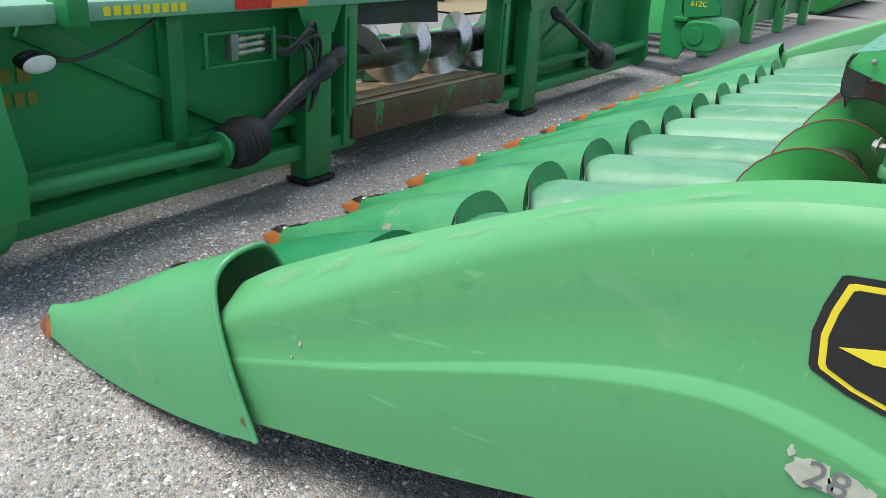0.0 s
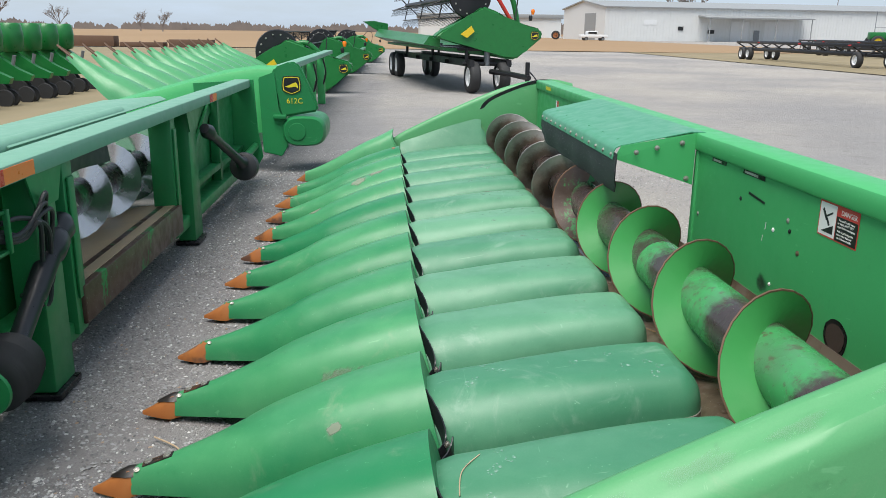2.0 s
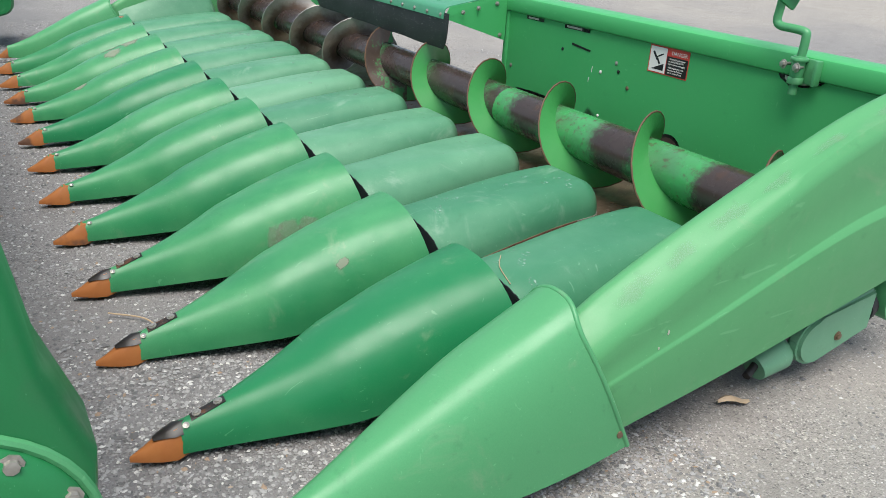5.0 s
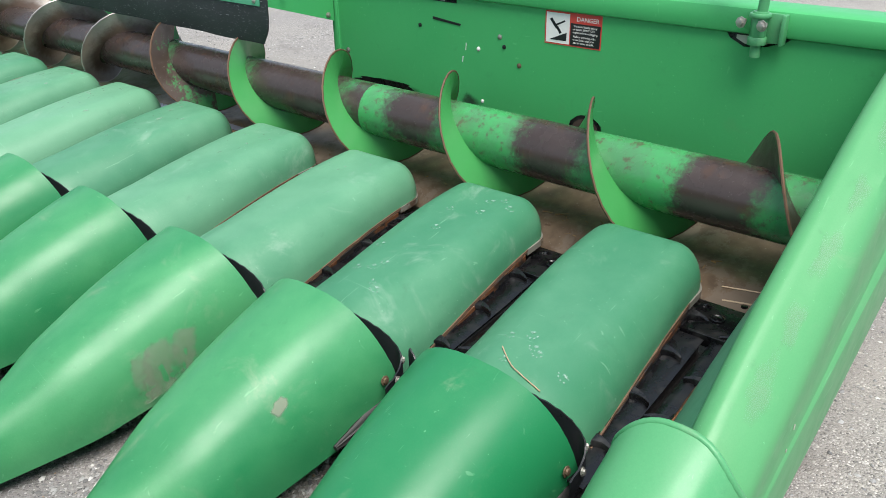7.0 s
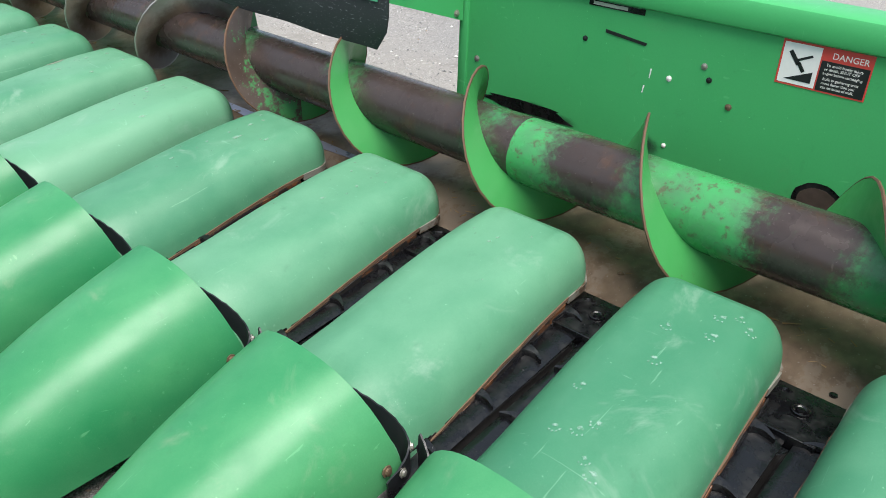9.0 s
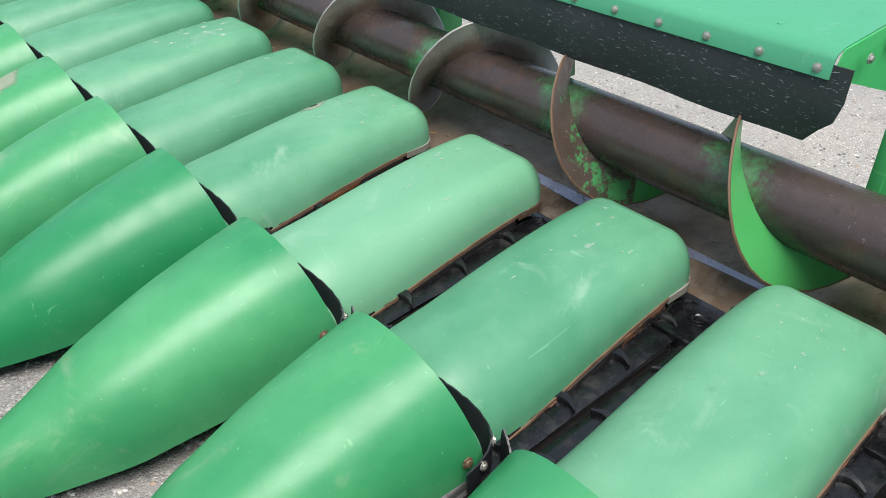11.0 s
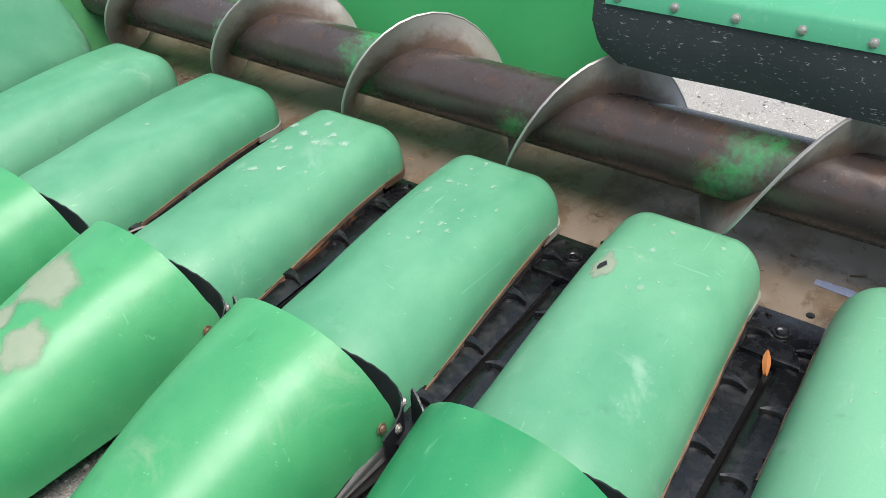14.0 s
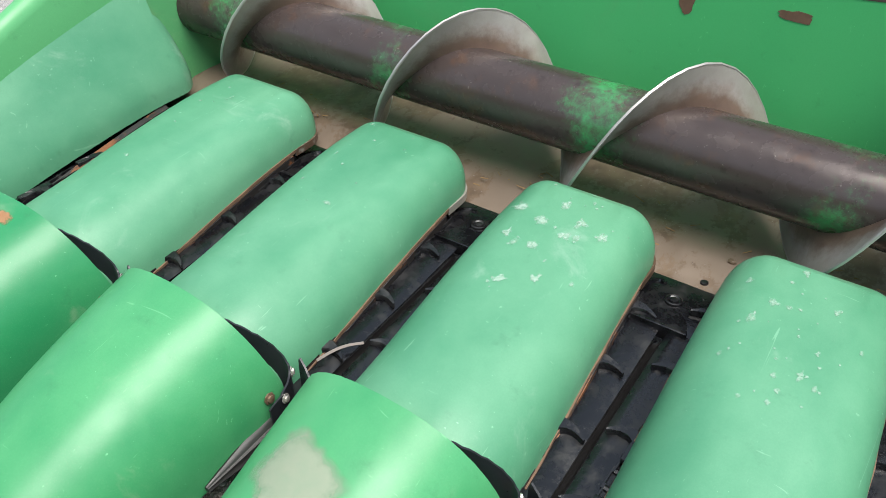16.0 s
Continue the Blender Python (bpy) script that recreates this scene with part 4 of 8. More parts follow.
def build_header(row_count=12):
    header = thing("corn_header", (0.9, MID, 0), "green twelve-row corn header with orange-brown snout tips, standing on gravel", "corn header", "corn headers")
    first = {}
    for i in (*range(1, row_count), 0, row_count):
        m = Matrix.Translation((0, yc(i), 0))
        if not first:
            first["snout"] = part("snout", snout_mesh(), POLY, header, "glossy green poly divider snout")
            first["snout"].matrix_basis = m
            first["hood"] = part("hood", hood_mesh(), HOODG, header, "rounded faded green poly hood")
            first["hood"].matrix_basis = Matrix.Translation((0, HOOD_SHIFT, 0)) @ m
            s, h = first["snout"], first["hood"]
            first["tip"] = sub("tip", tip_mesh(), TIP, s, "orange-brown worn snout tip")
            first["flap"] = sub("ear_saver", flap_mesh(FLAP), PLASTIC, s, "black plastic ear saver flap")
            first["flap2"] = sub("ear_saver", flap_mesh(FLAP_FAR), PLASTIC, s, "black plastic ear saver flap")
            bm = bmesh.new()
            bolt_mesh(bm, (0.893, -0.222, 0.235), (0, -1, 0.1), 0.0085, 0.006)
            first["bolt"] = sub("bolt", bm, BRASSY, s, "weathered bolt")
            bm = bmesh.new()
            bolt_mesh(bm, (0.03, -0.020, 0.094), (0, -0.5, 1), 0.006, 0.004)
            first["bolt2"] = sub("tip_bolt", bm, ZINC, s)
            bm = bmesh.new()
            bolt_mesh(bm, (0.946, -0.234, 0.272), (0.7, -0.7, 0.1), 0.007, 0.005)
            first["bolt3"] = sub("flap_bolt", bm, ZINC, s)
            bm = bmesh.new()
            bolt_mesh(bm, (0.908, -0.251, 0.240), (0.2, -1, 0.1), 0.007, 0.005)
            first["bolt4"] = sub("flap_bolt", bm, ZINC, s)
            for key, side in (("rim", -1), ("rim2", 1)):
                first[key] = sub("hood_lip", hood_rim_mesh(0.97, 1.575, 0.007, 0.003, side), LIP, h, "rusty tan hood lip")
            first["rear"] = sub("rear_lip", hood_rim_mesh(1.565, 9.0, 0.017, 0.004), LIPW, h, "pale worn lip round the back of the hood")
        elif i in (0, row_count):
            bm = end_hood_mesh()
            bmesh.ops.transform(bm, matrix=Matrix.Translation((0, C0 + HOOD_SHIFT, 0)), verts=bm.verts)
            h = part("end_hood", bm if i == 0 else mirrored(bm, MID), HOODG, header, "half-width green hood against the end panel")
            h.color[0] = 0.45
            continue
        else:
            s = twin(first["snout"], "snout", header, m)
            h = twin(first["hood"], "hood", header, Matrix.Translation((0, HOOD_SHIFT, 0)) @ m)
            for key, nm in (("tip", "tip"), ("flap", "ear_saver"), ("flap2", "ear_saver"), ("bolt", "bolt"), ("bolt2", "tip_bolt"), ("bolt3", "flap_bolt"), ("bolt4", "flap_bolt")):
                subtwin(first[key], nm, s, Matrix())
            subtwin(first["rim"], "hood_lip", h, Matrix())
            subtwin(first["rim2"], "hood_lip", h, Matrix())
            subtwin(first["rear"], "rear_lip", h, Matrix())
        s.color[0], h.color[0] = SNOUT_FADE[i - 1], HOOD_FADE[i - 1]
    build_rows(header, [k + 0.5 for k in range(12)])
    build_auger(header, MID)
    for far in (False, True):
        put = (lambda bm: mirrored(bm, MID)) if far else (lambda bm: bm)
        panel = part("end_panel", put(end_panel_mesh()), PANEL, header, "large smooth green end panel with a raised crease")
        snout = part("end_snout", put(end_snout_mesh()), POLY, header, "wide green end divider snout")
        part("rolled_rim", put(end_rim_mesh()), POLY, snout)
        bm = tip_mesh()
        bmesh.ops.transform(bm, matrix=Matrix.Translation((0.042, C0, 0.024)) @ Matrix.Diagonal((0.80, 0.80, 1.02, 1)), verts=bm.verts)
        part("tip", put(bm), TIP, snout, "orange-brown worn snout tip")
        bm = bmesh.new()
        bolt_mesh(bm, (0.955, -0.027, 0.160), (0, -1, 0), 0.012, 0.008)
        part("bolt", put(bm), BRASSY, snout, "rusty bolt")
        bm = bmesh.new()
        lathe(bm, (AXIS[0], 0.085, AXIS[1]), (0, 1, 0), ((0, 0.15), (0.02, 0.15), (0.025, 0.10), (0.045, 0.10)), 28)
        part("auger_bearing_plate", put(bm), DARKG, panel, "round dark auger bearing plate")
    # trough under the auger
    bm = bmesh.new()
    prof = [(1.62, 0.248), (1.72, 0.262), (1.76, 0.286), (1.82, 0.292), (1.92, 0.296), (2.0, 0.312), (2.07, 0.345), (2.12, 0.40), (2.136, 0.45)]
    loft(bm, [[(x, 0.105, z) for x, z in prof], [(x, 2 * MID - 0.105, z) for x, z in prof]], closed=False)
    shell(bm, 0.006)
    part("trough", bm, TROUGH, header, "worn brown steel auger trough floor")
    # back wall, in two sheets with the feeder opening between
    for y0, y1 in ((0.105, 2.245), (2 * MID - 2.245, 2 * MID - 0.105)):
        bm = bmesh.new()
        box(bm, 2.136, 2.142, y0, y1, 0.36, 0.90, 0.0)
        part("back_wall", bm, SHEET, header, "flat green painted steel back sheet")
    bm = bmesh.new()
    box(bm, 2.118, 2.27, 0.105, 2 * MID - 0.105, 0.885, 0.962, 0.014)
    part("top_beam", bm, SHEET, header, "green square steel top beam")
    bm = bmesh.new()
    box(bm, 2.10, 2.27, 0.105, 2 * MID - 0.105, 0.22, 0.335, 0.012)
    part("bottom_beam", bm, DARKG, header, "green steel bottom beam")
    for y in (2.245, 2 * MID - 2.245):
        bm = bmesh.new()
        s = 1 if y < MID else -1
        box(bm, 2.128, 2.25, min(y, y + s * 0.035), max(y, y + s * 0.035), 0.335, 0.886, 0.004)
        part("opening_post", bm, SHEET, header)
    # shroud over the feeder opening, with a rubber flap under its lip
    y0, y1 = 2.262, 2 * MID - 2.262
    bm = bmesh.new()
    prof = [(2.16, 0.964), (2.10, 0.967), (1.80, 0.903), (1.777, 0.893), (1.769, 0.880), (1.764, 0.842)]
    loft(bm, [[(x, y0 + (0.03 if k > 1 else 0), z) for k, (x, z) in enumerate(prof)], [(x, y1 - (0.03 if k > 1 else 0), z) for k, (x, z) in enumerate(prof)]], closed=False)
    shell(bm, 0.004)
    shroud = part("feeder_shroud", bm, SHROUD, header, "sun-faded blue-green steel shroud over the feeder opening")
    for s, y in ((1, y0), (-1, y1)):
        bm = bmesh.new()
        v = [(2.12, 0.962), (1.80, 0.900), (1.77, 0.845), (2.12, 0.735)]
        a = [bm.verts.new((x, y + (s * 0.03 if x < 2 else 0), z)) for x, z in v]
        bm.faces.new(a)
        shell(bm, 0.004)
        part("side_gusset", bm, SHEET, shroud, "green triangular steel gusset")
        for x, z in ((2.06, 0.93), (1.95, 0.908), (1.86, 0.888), (2.09, 0.775)):
            bm = bmesh.new()
            bolt_mesh(bm, (x, y + s * 0.008 - s * 0.010, z - 0.012), (0, -s, 0), 0.008, 0.006)
            part("gusset_bolt", bm, ZINC, shroud)
    bm = bmesh.new()
    n = 24
    rows = []
    for k in range(n + 1):
        y = y0 - 0.012 + (y1 - y0 + 0.012) * k / n
        wav = 0.006 * math.sin(k * 1.1)
        cut = 0.03 if k == 0 else (0.015 if k == n else 0)
        rows.append([(1.775, y, 0.872), (1.772 + wav * 0.3, y, 0.80), (1.775 + wav, y + (0 if not cut else (cut * 0.4 if k == 0 else -cut)), 0.755), (1.79 + wav, y + (0 if not cut else (cut * 1.4 if k == 0 else -cut * 1.6)), 0.728 if cut else 0.690 + 0.015 * k / n)])
    loft(bm, rows, closed=False)
    shell(bm, 0.005)
    part("rubber_flap", bm, FLAPR, shroud, "black rubber flap hanging under the shroud")
    for k in range(13):
        bm = bmesh.new()
        y = y0 + 0.06 + (y1 - y0 - 0.12) * k / 12
        bolt_mesh(bm, (1.7655, y, 0.860), (-1, 0, 0.1), 0.007, 0.005)
        part("bolt", bm, ZINC, shroud)
        if k % 2:
            bm = bmesh.new()
            bolt_mesh(bm, (1.83, y, 0.908), (-0.2, 0, 1), 0.007, 0.003)
            part("bolt", bm, SHROUD, shroud)
    # recessed inner plate of the far end, its shadowed gap painted as a black band
    y = 2 * MID - 0.126
    bm = bmesh.new()
    slab_out = [(1.60, 0.30), (1.612, 0.60), (1.655, 0.745), (1.82, 0.842), (2.115, 0.945), (2.115, 0.30)]
    a = [bm.verts.new((x, y, z)) for x, z in slab_out]
    bm.faces.new(a)
    shell(bm, 0.005)
    plate = part("inner_end_plate", bm, SHEET, header, "flat green inner plate of the end panel")
    bm = bmesh.new()
    rows = []
    for x, z in smooth_path([(1.598, 0.33, 0), (1.610, 0.60, 0), (1.653, 0.748, 0), (1.82, 0.85, 0), (2.11, 0.951, 0), (2.27, 0.957, 0)], 5) and [(p[0], p[1]) for p in smooth_path([(1.598, 0.33, 0), (1.610, 0.60, 0), (1.653, 0.748, 0), (1.82, 0.85, 0), (2.11, 0.951, 0), (2.27, 0.957, 0)], 5)]:
        rows.append([(x - 0.010, y - 0.010, z + 0.008), (x + 0.014, y - 0.010, z - 0.012), (x + 0.014, y + 0.012, z - 0.012), (x - 0.010, y + 0.012, z + 0.008)])
    loft(bm, rows, True, (True, True))
    part("edge_seal", bm, BLACKP, plate, "black band painted as the shadow round the inner plate")
    return header


header = build_header()


def text_bm(text, size):
    """Flat letters in the built-in font, in the xy plane, as a bmesh."""
    cu = bpy.data.curves.new("letters", "FONT")
    cu.body, cu.size, cu.align_x, cu.align_y = text, size, "CENTER", "CENTER"
    cu.extrude = 0.0004
    cu.resolution_u = 3
    ob = new("letters", cu)
    me = bpy.data.meshes.new_from_object(ob.evaluated_get(bpy.context.evaluated_depsgraph_get()))
    bm = bmesh.new()
    bm.from_mesh(me)
    bpy.data.objects.remove(ob)
    bpy.data.curves.remove(cu)
    bpy.data.meshes.remove(me)
    return bm


def slab(bm, outline, place, thick):
    """A flat plate from a 2D outline, put into the world by the matrix place (its z is the plate's outside)."""
    lo = [bm.verts.new(place @ Vector((x, y, 0))) for x, y in outline]
    hi = [bm.verts.new(place @ Vector((x, y, thick))) for x, y in outline]
    bm.faces.new(lo[::-1]), bm.faces.new(hi)
    for i in range(len(outline)):
        j = (i + 1) % len(outline)
        bm.faces.new((lo[i], lo[j], hi[j], hi[i]))


def rect(x0, x1, y0, y1):
    return [(x0, y0), (x1, y0), (x1, y1), (x0, y1)]


def oval(cx, cy, rx, ry, n=20, wob=0.0, seed=0):
    return [(cx + rx * (1 + wob * noise.noise((math.cos(a) * 1.7 + seed, math.sin(a) * 1.7, seed))) * math.cos(a), cy + ry * (1 + wob * noise.noise((math.cos(a) * 1.7, math.sin(a) * 1.7 + seed, 3 + seed))) * math.sin(a)) for a in (2 * math.pi * k / n for k in range(n))]


def facing(origin, right, up):
    r, u = Vector(right).normalized(), Vector(up).normalized()
    n = r.cross(u)
    return Matrix.Translation(origin) @ Matrix((r, u, n)).transposed().to_4x4()


def shield_logo(parent, place, w, h, lift=0.0):
    """The maker's shield as plain shapes: black field, yellow border, yellow slanted figure bar."""
    def outline(k):
        return [(x * w * k, y * h * k) for x, y in ((-0.42, 0.48), (-0.39, 0.50), (-0.2, 0.525), (0.0, 0.53), (0.2, 0.525), (0.39, 0.50), (0.42, 0.48), (0.47, 0.24), (0.495, 0.0), (0.47, -0.27), (0.45, -0.31), (0.25, -0.43), (0.06, -0.50), (0.0, -0.51), (-0.06, -0.50), (-0.25, -0.43), (-0.45, -0.31), (-0.47, -0.27), (-0.495, 0.0), (-0.47, 0.24))]
    for k, mat, z, nm in ((1.0, DECALK, 0.0, "shield_field"), (0.90, DECALY, 0.0012, "shield_border"), (0.82, DECALK, 0.0024, "shield_field")):
        bm = bmesh.new()
        slab(bm, outline(k), place @ Matrix.Translation((0, 0, z + lift)), 0.0012)
        part(nm, bm, mat, parent, "plain black and yellow shield decal", 0)
    bm = bmesh.new()
    slab(bm, [(x * w, y * h) for x, y in ((-0.34, -0.06), (-0.10, 0.02), (0.02, 0.10), (0.22, 0.18), (0.30, 0.06), (0.34, -0.16), (0.20, -0.06), (0.02, -0.10), (-0.16, -0.12))], place @ Matrix.Translation((0, 0, 0.0036 + lift)), 0.0012)
    part("shield_bar", bm, DECALY, parent, "yellow slanted bar", 0)


def decal_bars(parent, place, n, w, h, mat, gap=0.25, name="decal_bar"):
    """Plain bars in place of lettering."""
    for k in range(n):
        bm = bmesh.new()
        x0 = w * k / n - w / 2
        slab(bm, rect(x0, x0 + w / n * (1 - gap), -h / 2, h / 2), place, 0.0015)
        part(name, bm, mat, parent, "", 0)


BROWN = plain("rubbed_brown_steel", (0.085, 0.060, 0.050), 0.45, 0.3, 0.4, 50)


def header_details(header):
    wall = next(o for o in header.children if o.name.startswith("back_wall"))
    # danger decal on the inside of the back sheet; its right runs to -y
    place = facing((2.1352, 1.128, 0.828), (0, -1, 0), (0, 0, 1))
    for out, mat, z, nm in ((rect(-0.108, 0.108, -0.055, 0.055), DECALR, 0.0, "decal_backing"), (rect(-0.103, -0.012, -0.050, 0.050), DECALW, 0.0008, "decal_field"),
                            (rect(-0.008, 0.104, -0.051, 0.022), DECALK, 0.0008, "decal_field")):
        bm = bmesh.new()
        slab(bm, out, place @ Matrix.Translation((0, 0, z)), 0.0008)
        part(nm, bm, mat, wall, "red, white and black danger decal", 0)
    for text, size, x, y, mat in (("DANGER", 0.021, 0.056, 0.036, DECALW), ("To avoid bodily injury", 0.0098, 0.048, 0.013, DECALW), ("or death, SHUT OFF", 0.0098, 0.043, 0.003, DECALW),
                                  ("engine before unclogging.", 0.0092, 0.048, -0.007, DECALW), ("Rolls in gathering units", 0.0092, 0.046, -0.021, DECALW),
                                  ("move faster than you", 0.0092, 0.042, -0.031, DECALW), ("can let loose of stalk.", 0.0092, 0.043, -0.041, DECALW)):
        bm = text_bm(text, size)
        bmesh.ops.transform(bm, matrix=place @ Matrix.Translation((x, y, 0.0020)), verts=bm.verts)
        part("decal_text", bm, mat, wall, "", 0)
    bm = bmesh.new()
    slab(bm, [(-0.088, -0.040), (-0.022, -0.040), (-0.022, -0.012)], place @ Matrix.Translation((0, 0, 0.0018)), 0.0006)
    part("decal_wedge", bm, DECALK, wall, "", 0)
    for a, b, w in (((-0.085, 0.030), (-0.060, 0.000), 0.010), ((-0.060, 0.004), (-0.045, -0.016), 0.009), ((-0.064, 0.010), (-0.030, 0.026), 0.006)):
        bm = bmesh.new()
        d = (Vector(b) - Vector(a)).normalized() * w / 2
        n = Vector((-d.y, d.x))
        slab(bm, [tuple(Vector(a) + n), tuple(Vector(a) - n), tuple(Vector(b) - n), tuple(Vector(b) + n)], place @ Matrix.Translation((0, 0, 0.0018)), 0.0006)
        part("decal_bar", bm, DECALK, wall, "", 0)
    # holes, bolts and rubbed marks on the back sheet
    for y, z, r, mat in ((1.519, 0.713, 0.007, DECALW), (1.338, 0.677, 0.008, BRASSY), (1.405, 0.735, 0.007, DECALK), (1.425, 0.768, 0.008, ZINC), (1.80, 0.768, 0.007, DECALK), (2.203, 0.619, 0.009, ZINC), (1.50, 0.52, 0.006, DECALW)):
        bm = bmesh.new()
        bolt_mesh(bm, (2.135, y, z), (-1, 0, 0), r * 0.8, 0.003)
        part("rivet", bm, mat, wall)
    bm = bmesh.new()
    slab(bm, [(0.0, 0.0), (0.13, -0.012), (0.135, -0.004), (0.0, 0.010)], facing((2.1352, 1.735, 0.798), (0, -1, 0), (0, 0, 1)), 0.0012)
    part("slot", bm, DECALK, wall, "narrow dark slot cut in the sheet", 0)
    for y0, z0, ln in ((1.58, 0.70, 0.028), (1.595, 0.655, 0.022)):
        bm = bmesh.new()
        slab(bm, [(0, 0), (0.003, 0), (0.006, ln), (0.002, ln)], facing((2.1352, y0, z0), (0, -1, 0), (0, 0, 1)), 0.0006)
        part("paint_scratch", bm, DECALW, wall, "", 0)
    for y0, w, h, seed in ((1.99, 0.34, 0.020, 1),):
        bm = bmesh.new()
        slab(bm, oval(0, 0, w / 2, h, 22, 0.6, seed), facing((2.1353, y0, 0.505), (0, -1, 0), (0, 0, 1)), 0.0008)
        part("rubbed_patch", bm, AUGER if seed == 2 else BLACKOIL, wall, "dark patch rubbed through the paint by the auger", 0)
    for ry, rz, mat, d in ((0.066, 0.056, BLACKOIL, 0.0), (0.052, 0.042, BROWN, 0.0012)):
        bm = bmesh.new()
        slab(bm, oval(0, 0, ry, rz, 24, 0.15, 3), facing((2.1353 - d, 1.058, 0.489), (0, -1, 0), (0, 0, 1)), 0.0008)
        part("rubbed_ring", bm, mat, wall, "dark-rimmed brown ring rubbed on the sheet", 0)
    far = [o for o in header.children if o.name.startswith("back_wall")][1]
    for y0, z0, w, h, seed in ((4.66, 0.735, 0.022, 0.03, 3), (4.40, 0.75, 0.045, 0.012, 4), (5.05, 0.745, 0.05, 0.012, 6), (4.02, 0.60, 0.03, 0.05, 8)):
        bm = bmesh.new()
        slab(bm, oval(0, 0, w, h, 20, 0.5, seed), facing((2.1353, y0, z0), (0, -1, 0), (0, 0, 1)), 0.0008)
        part("rubbed_patch", bm, RUSTEDGE, far, "brown patch where paint has flaked", 0)
    bm = bmesh.new()
    slab(bm, oval(0, 0, 0.24, 0.030, 30, 0.5, 12), facing((2.1353, 4.22, 0.850), (0, -1, 0), (0, 0, 1)), 0.0008)
    part("scraped_band", bm, BROWN, far, "long brown band scraped through the paint", 0)
    for ry, mat, d in ((0.048, BLACKOIL, 0.0), (0.038, BROWN, 0.0012)):
        bm = bmesh.new()
        slab(bm, oval(0, 0, ry, ry * 0.95, 24, 0.1, 3), facing((2.1353 - d, 4.043, 0.632), (0, -1, 0), (0, 0, 1)), 0.0008)
        part("rubbed_ring", bm, mat, far, "dark-rimmed brown ring rubbed on the sheet", 0)
    # far decal by the far end
    bm = bmesh.new()
    slab(bm, rect(-0.05, 0.05, -0.05, 0.05), facing((2.1352, 5.25, 0.80), (0, -1, 0), (0, 0, 1)), 0.001)
    part("decal_field", bm, DECALW, far, "small white and red decal", 0)
    bm = bmesh.new()
    slab(bm, rect(0.0, 0.05, -0.05, 0.05), facing((2.1340, 5.25, 0.80), (0, -1, 0), (0, 0, 1)), 0.001)
    part("decal_field", bm, DECALR, far, "", 0)
    beam = next(o for o in header.children if o.name.startswith("top_beam"))
    decal_bars(beam, facing((2.1172, 5.55, 0.925), (0, -1, 0), (0, 0, 1)), 5, 0.20, 0.028, DECALY)
    # slots under the top beam: dark plates with daylight painted on as pale strips
    for y0, y1 in ((1.96, 2.10), (1.62, 1.80)):
        bm = bmesh.new()
        slab(bm, rect(0, y1 - y0, 0, 0.016), facing((2.1352, y1, 0.866), (0, -1, 0), (0, 0, 1)), 0.0012)
        part("slot", bm, BLACKOIL, wall, "dark plate for the open slot under the beam", 0)
        bm = bmesh.new()
        slab(bm, rect(0.015, (y1 - y0) * 0.7, 0.004, 0.013), facing((2.1338, y1, 0.866), (0, -1, 0), (0, 0, 1)), 0.0012)
        part("bare_edge", bm, SCUFF_DAYLIGHT, wall, "pale strip painted as daylight in the slot", 0)
    # end panel marks
    panel = next(o for o in header.children if o.name.startswith("end_panel"))
    shield_logo(panel, facing((2.182, 0.0005, 0.757), (1, 0, 0), (0, 0, 1)), 0.25, 0.185)
    num = text_bm("28", 0.062)
    bmesh.ops.transform(num, matrix=facing((2.128, -0.0220, 0.547), (1, 0, -0.12), (0.12, 0, 1)), verts=num.verts)
    part("sticker_number", num, STEELG, panel, "grey number on a peeling white sticker", 0)
    for x, z, rx, rz, seed in ((2.106, 0.549, 0.032, 0.024, 1), (2.158, 0.544, 0.030, 0.023, 5), (2.073, 0.575, 0.006, 0.009, 2)):
        bm = bmesh.new()
        slab(bm, oval(0, 0, rx, rz, 18, 0.7, seed), facing((x, -0.0200, z), (1, 0, 0), (0, 0, 1)), 0.0008)
        part("paint_blotch", bm, SCUFF_DAYLIGHT, panel, "", 0)
    for x, z, r in ((1.10, 0.40, 0.006), (1.075, 0.36, 0.004), (1.16, 0.335, 0.004), (1.23, 0.51, 0.009)):
        bm = bmesh.new()
        slab(bm, oval(0, 0, r * 0.6, r, 10, 0.5, r * 900), facing((x, 0.0005 if z < 0.5 else 0.010, z), (1, 0, 0), (0, 0.02, 1)), 0.0012)
        part("paint_chip", bm, SCUFF_DAYLIGHT, panel, "", 0)
    # parts below the near end
    bm = bmesh.new()
    rings = []
    for k in range(13):
        a = math.pi / 2 + math.pi * k / 12
        rings.append((1.86 + 0.10 * math.cos(a), 0.165 + 0.085 * math.sin(a)))
    out = rings + [(2.12, 0.150), (2.12, 0.300)]
    slab(bm, out, facing((0, 0.10, 0), (1, 0, 0), (0, 0, 1)), 0.05)
    bmesh.ops.bevel(bm, geom=list(bm.edges), offset=0.012, segments=2, affect="EDGES")
    gear = part("gear_case", bm, HOODG, header, "pale green oblong gear case under the end panel")
    bm = bmesh.new()
    bolt_mesh(bm, (1.95, 0.049, 0.165), (0, -1, 0), 0.011, 0.008)
    part("bolt", bm, BRASSY, gear)
    bm = bmesh.new()
    for k in range(4):
        lathe(bm, (2.12 + 0.012 * k, 0.12, 0.215), (1, 0, 0.3), ((0, 0.070 - 0.004 * k), (0.010, 0.072 - 0.004 * k)), 18)
    part("drive_cover", bm, RUBBER, gear, "ribbed black shaft cover")
    bm = bmesh.new()
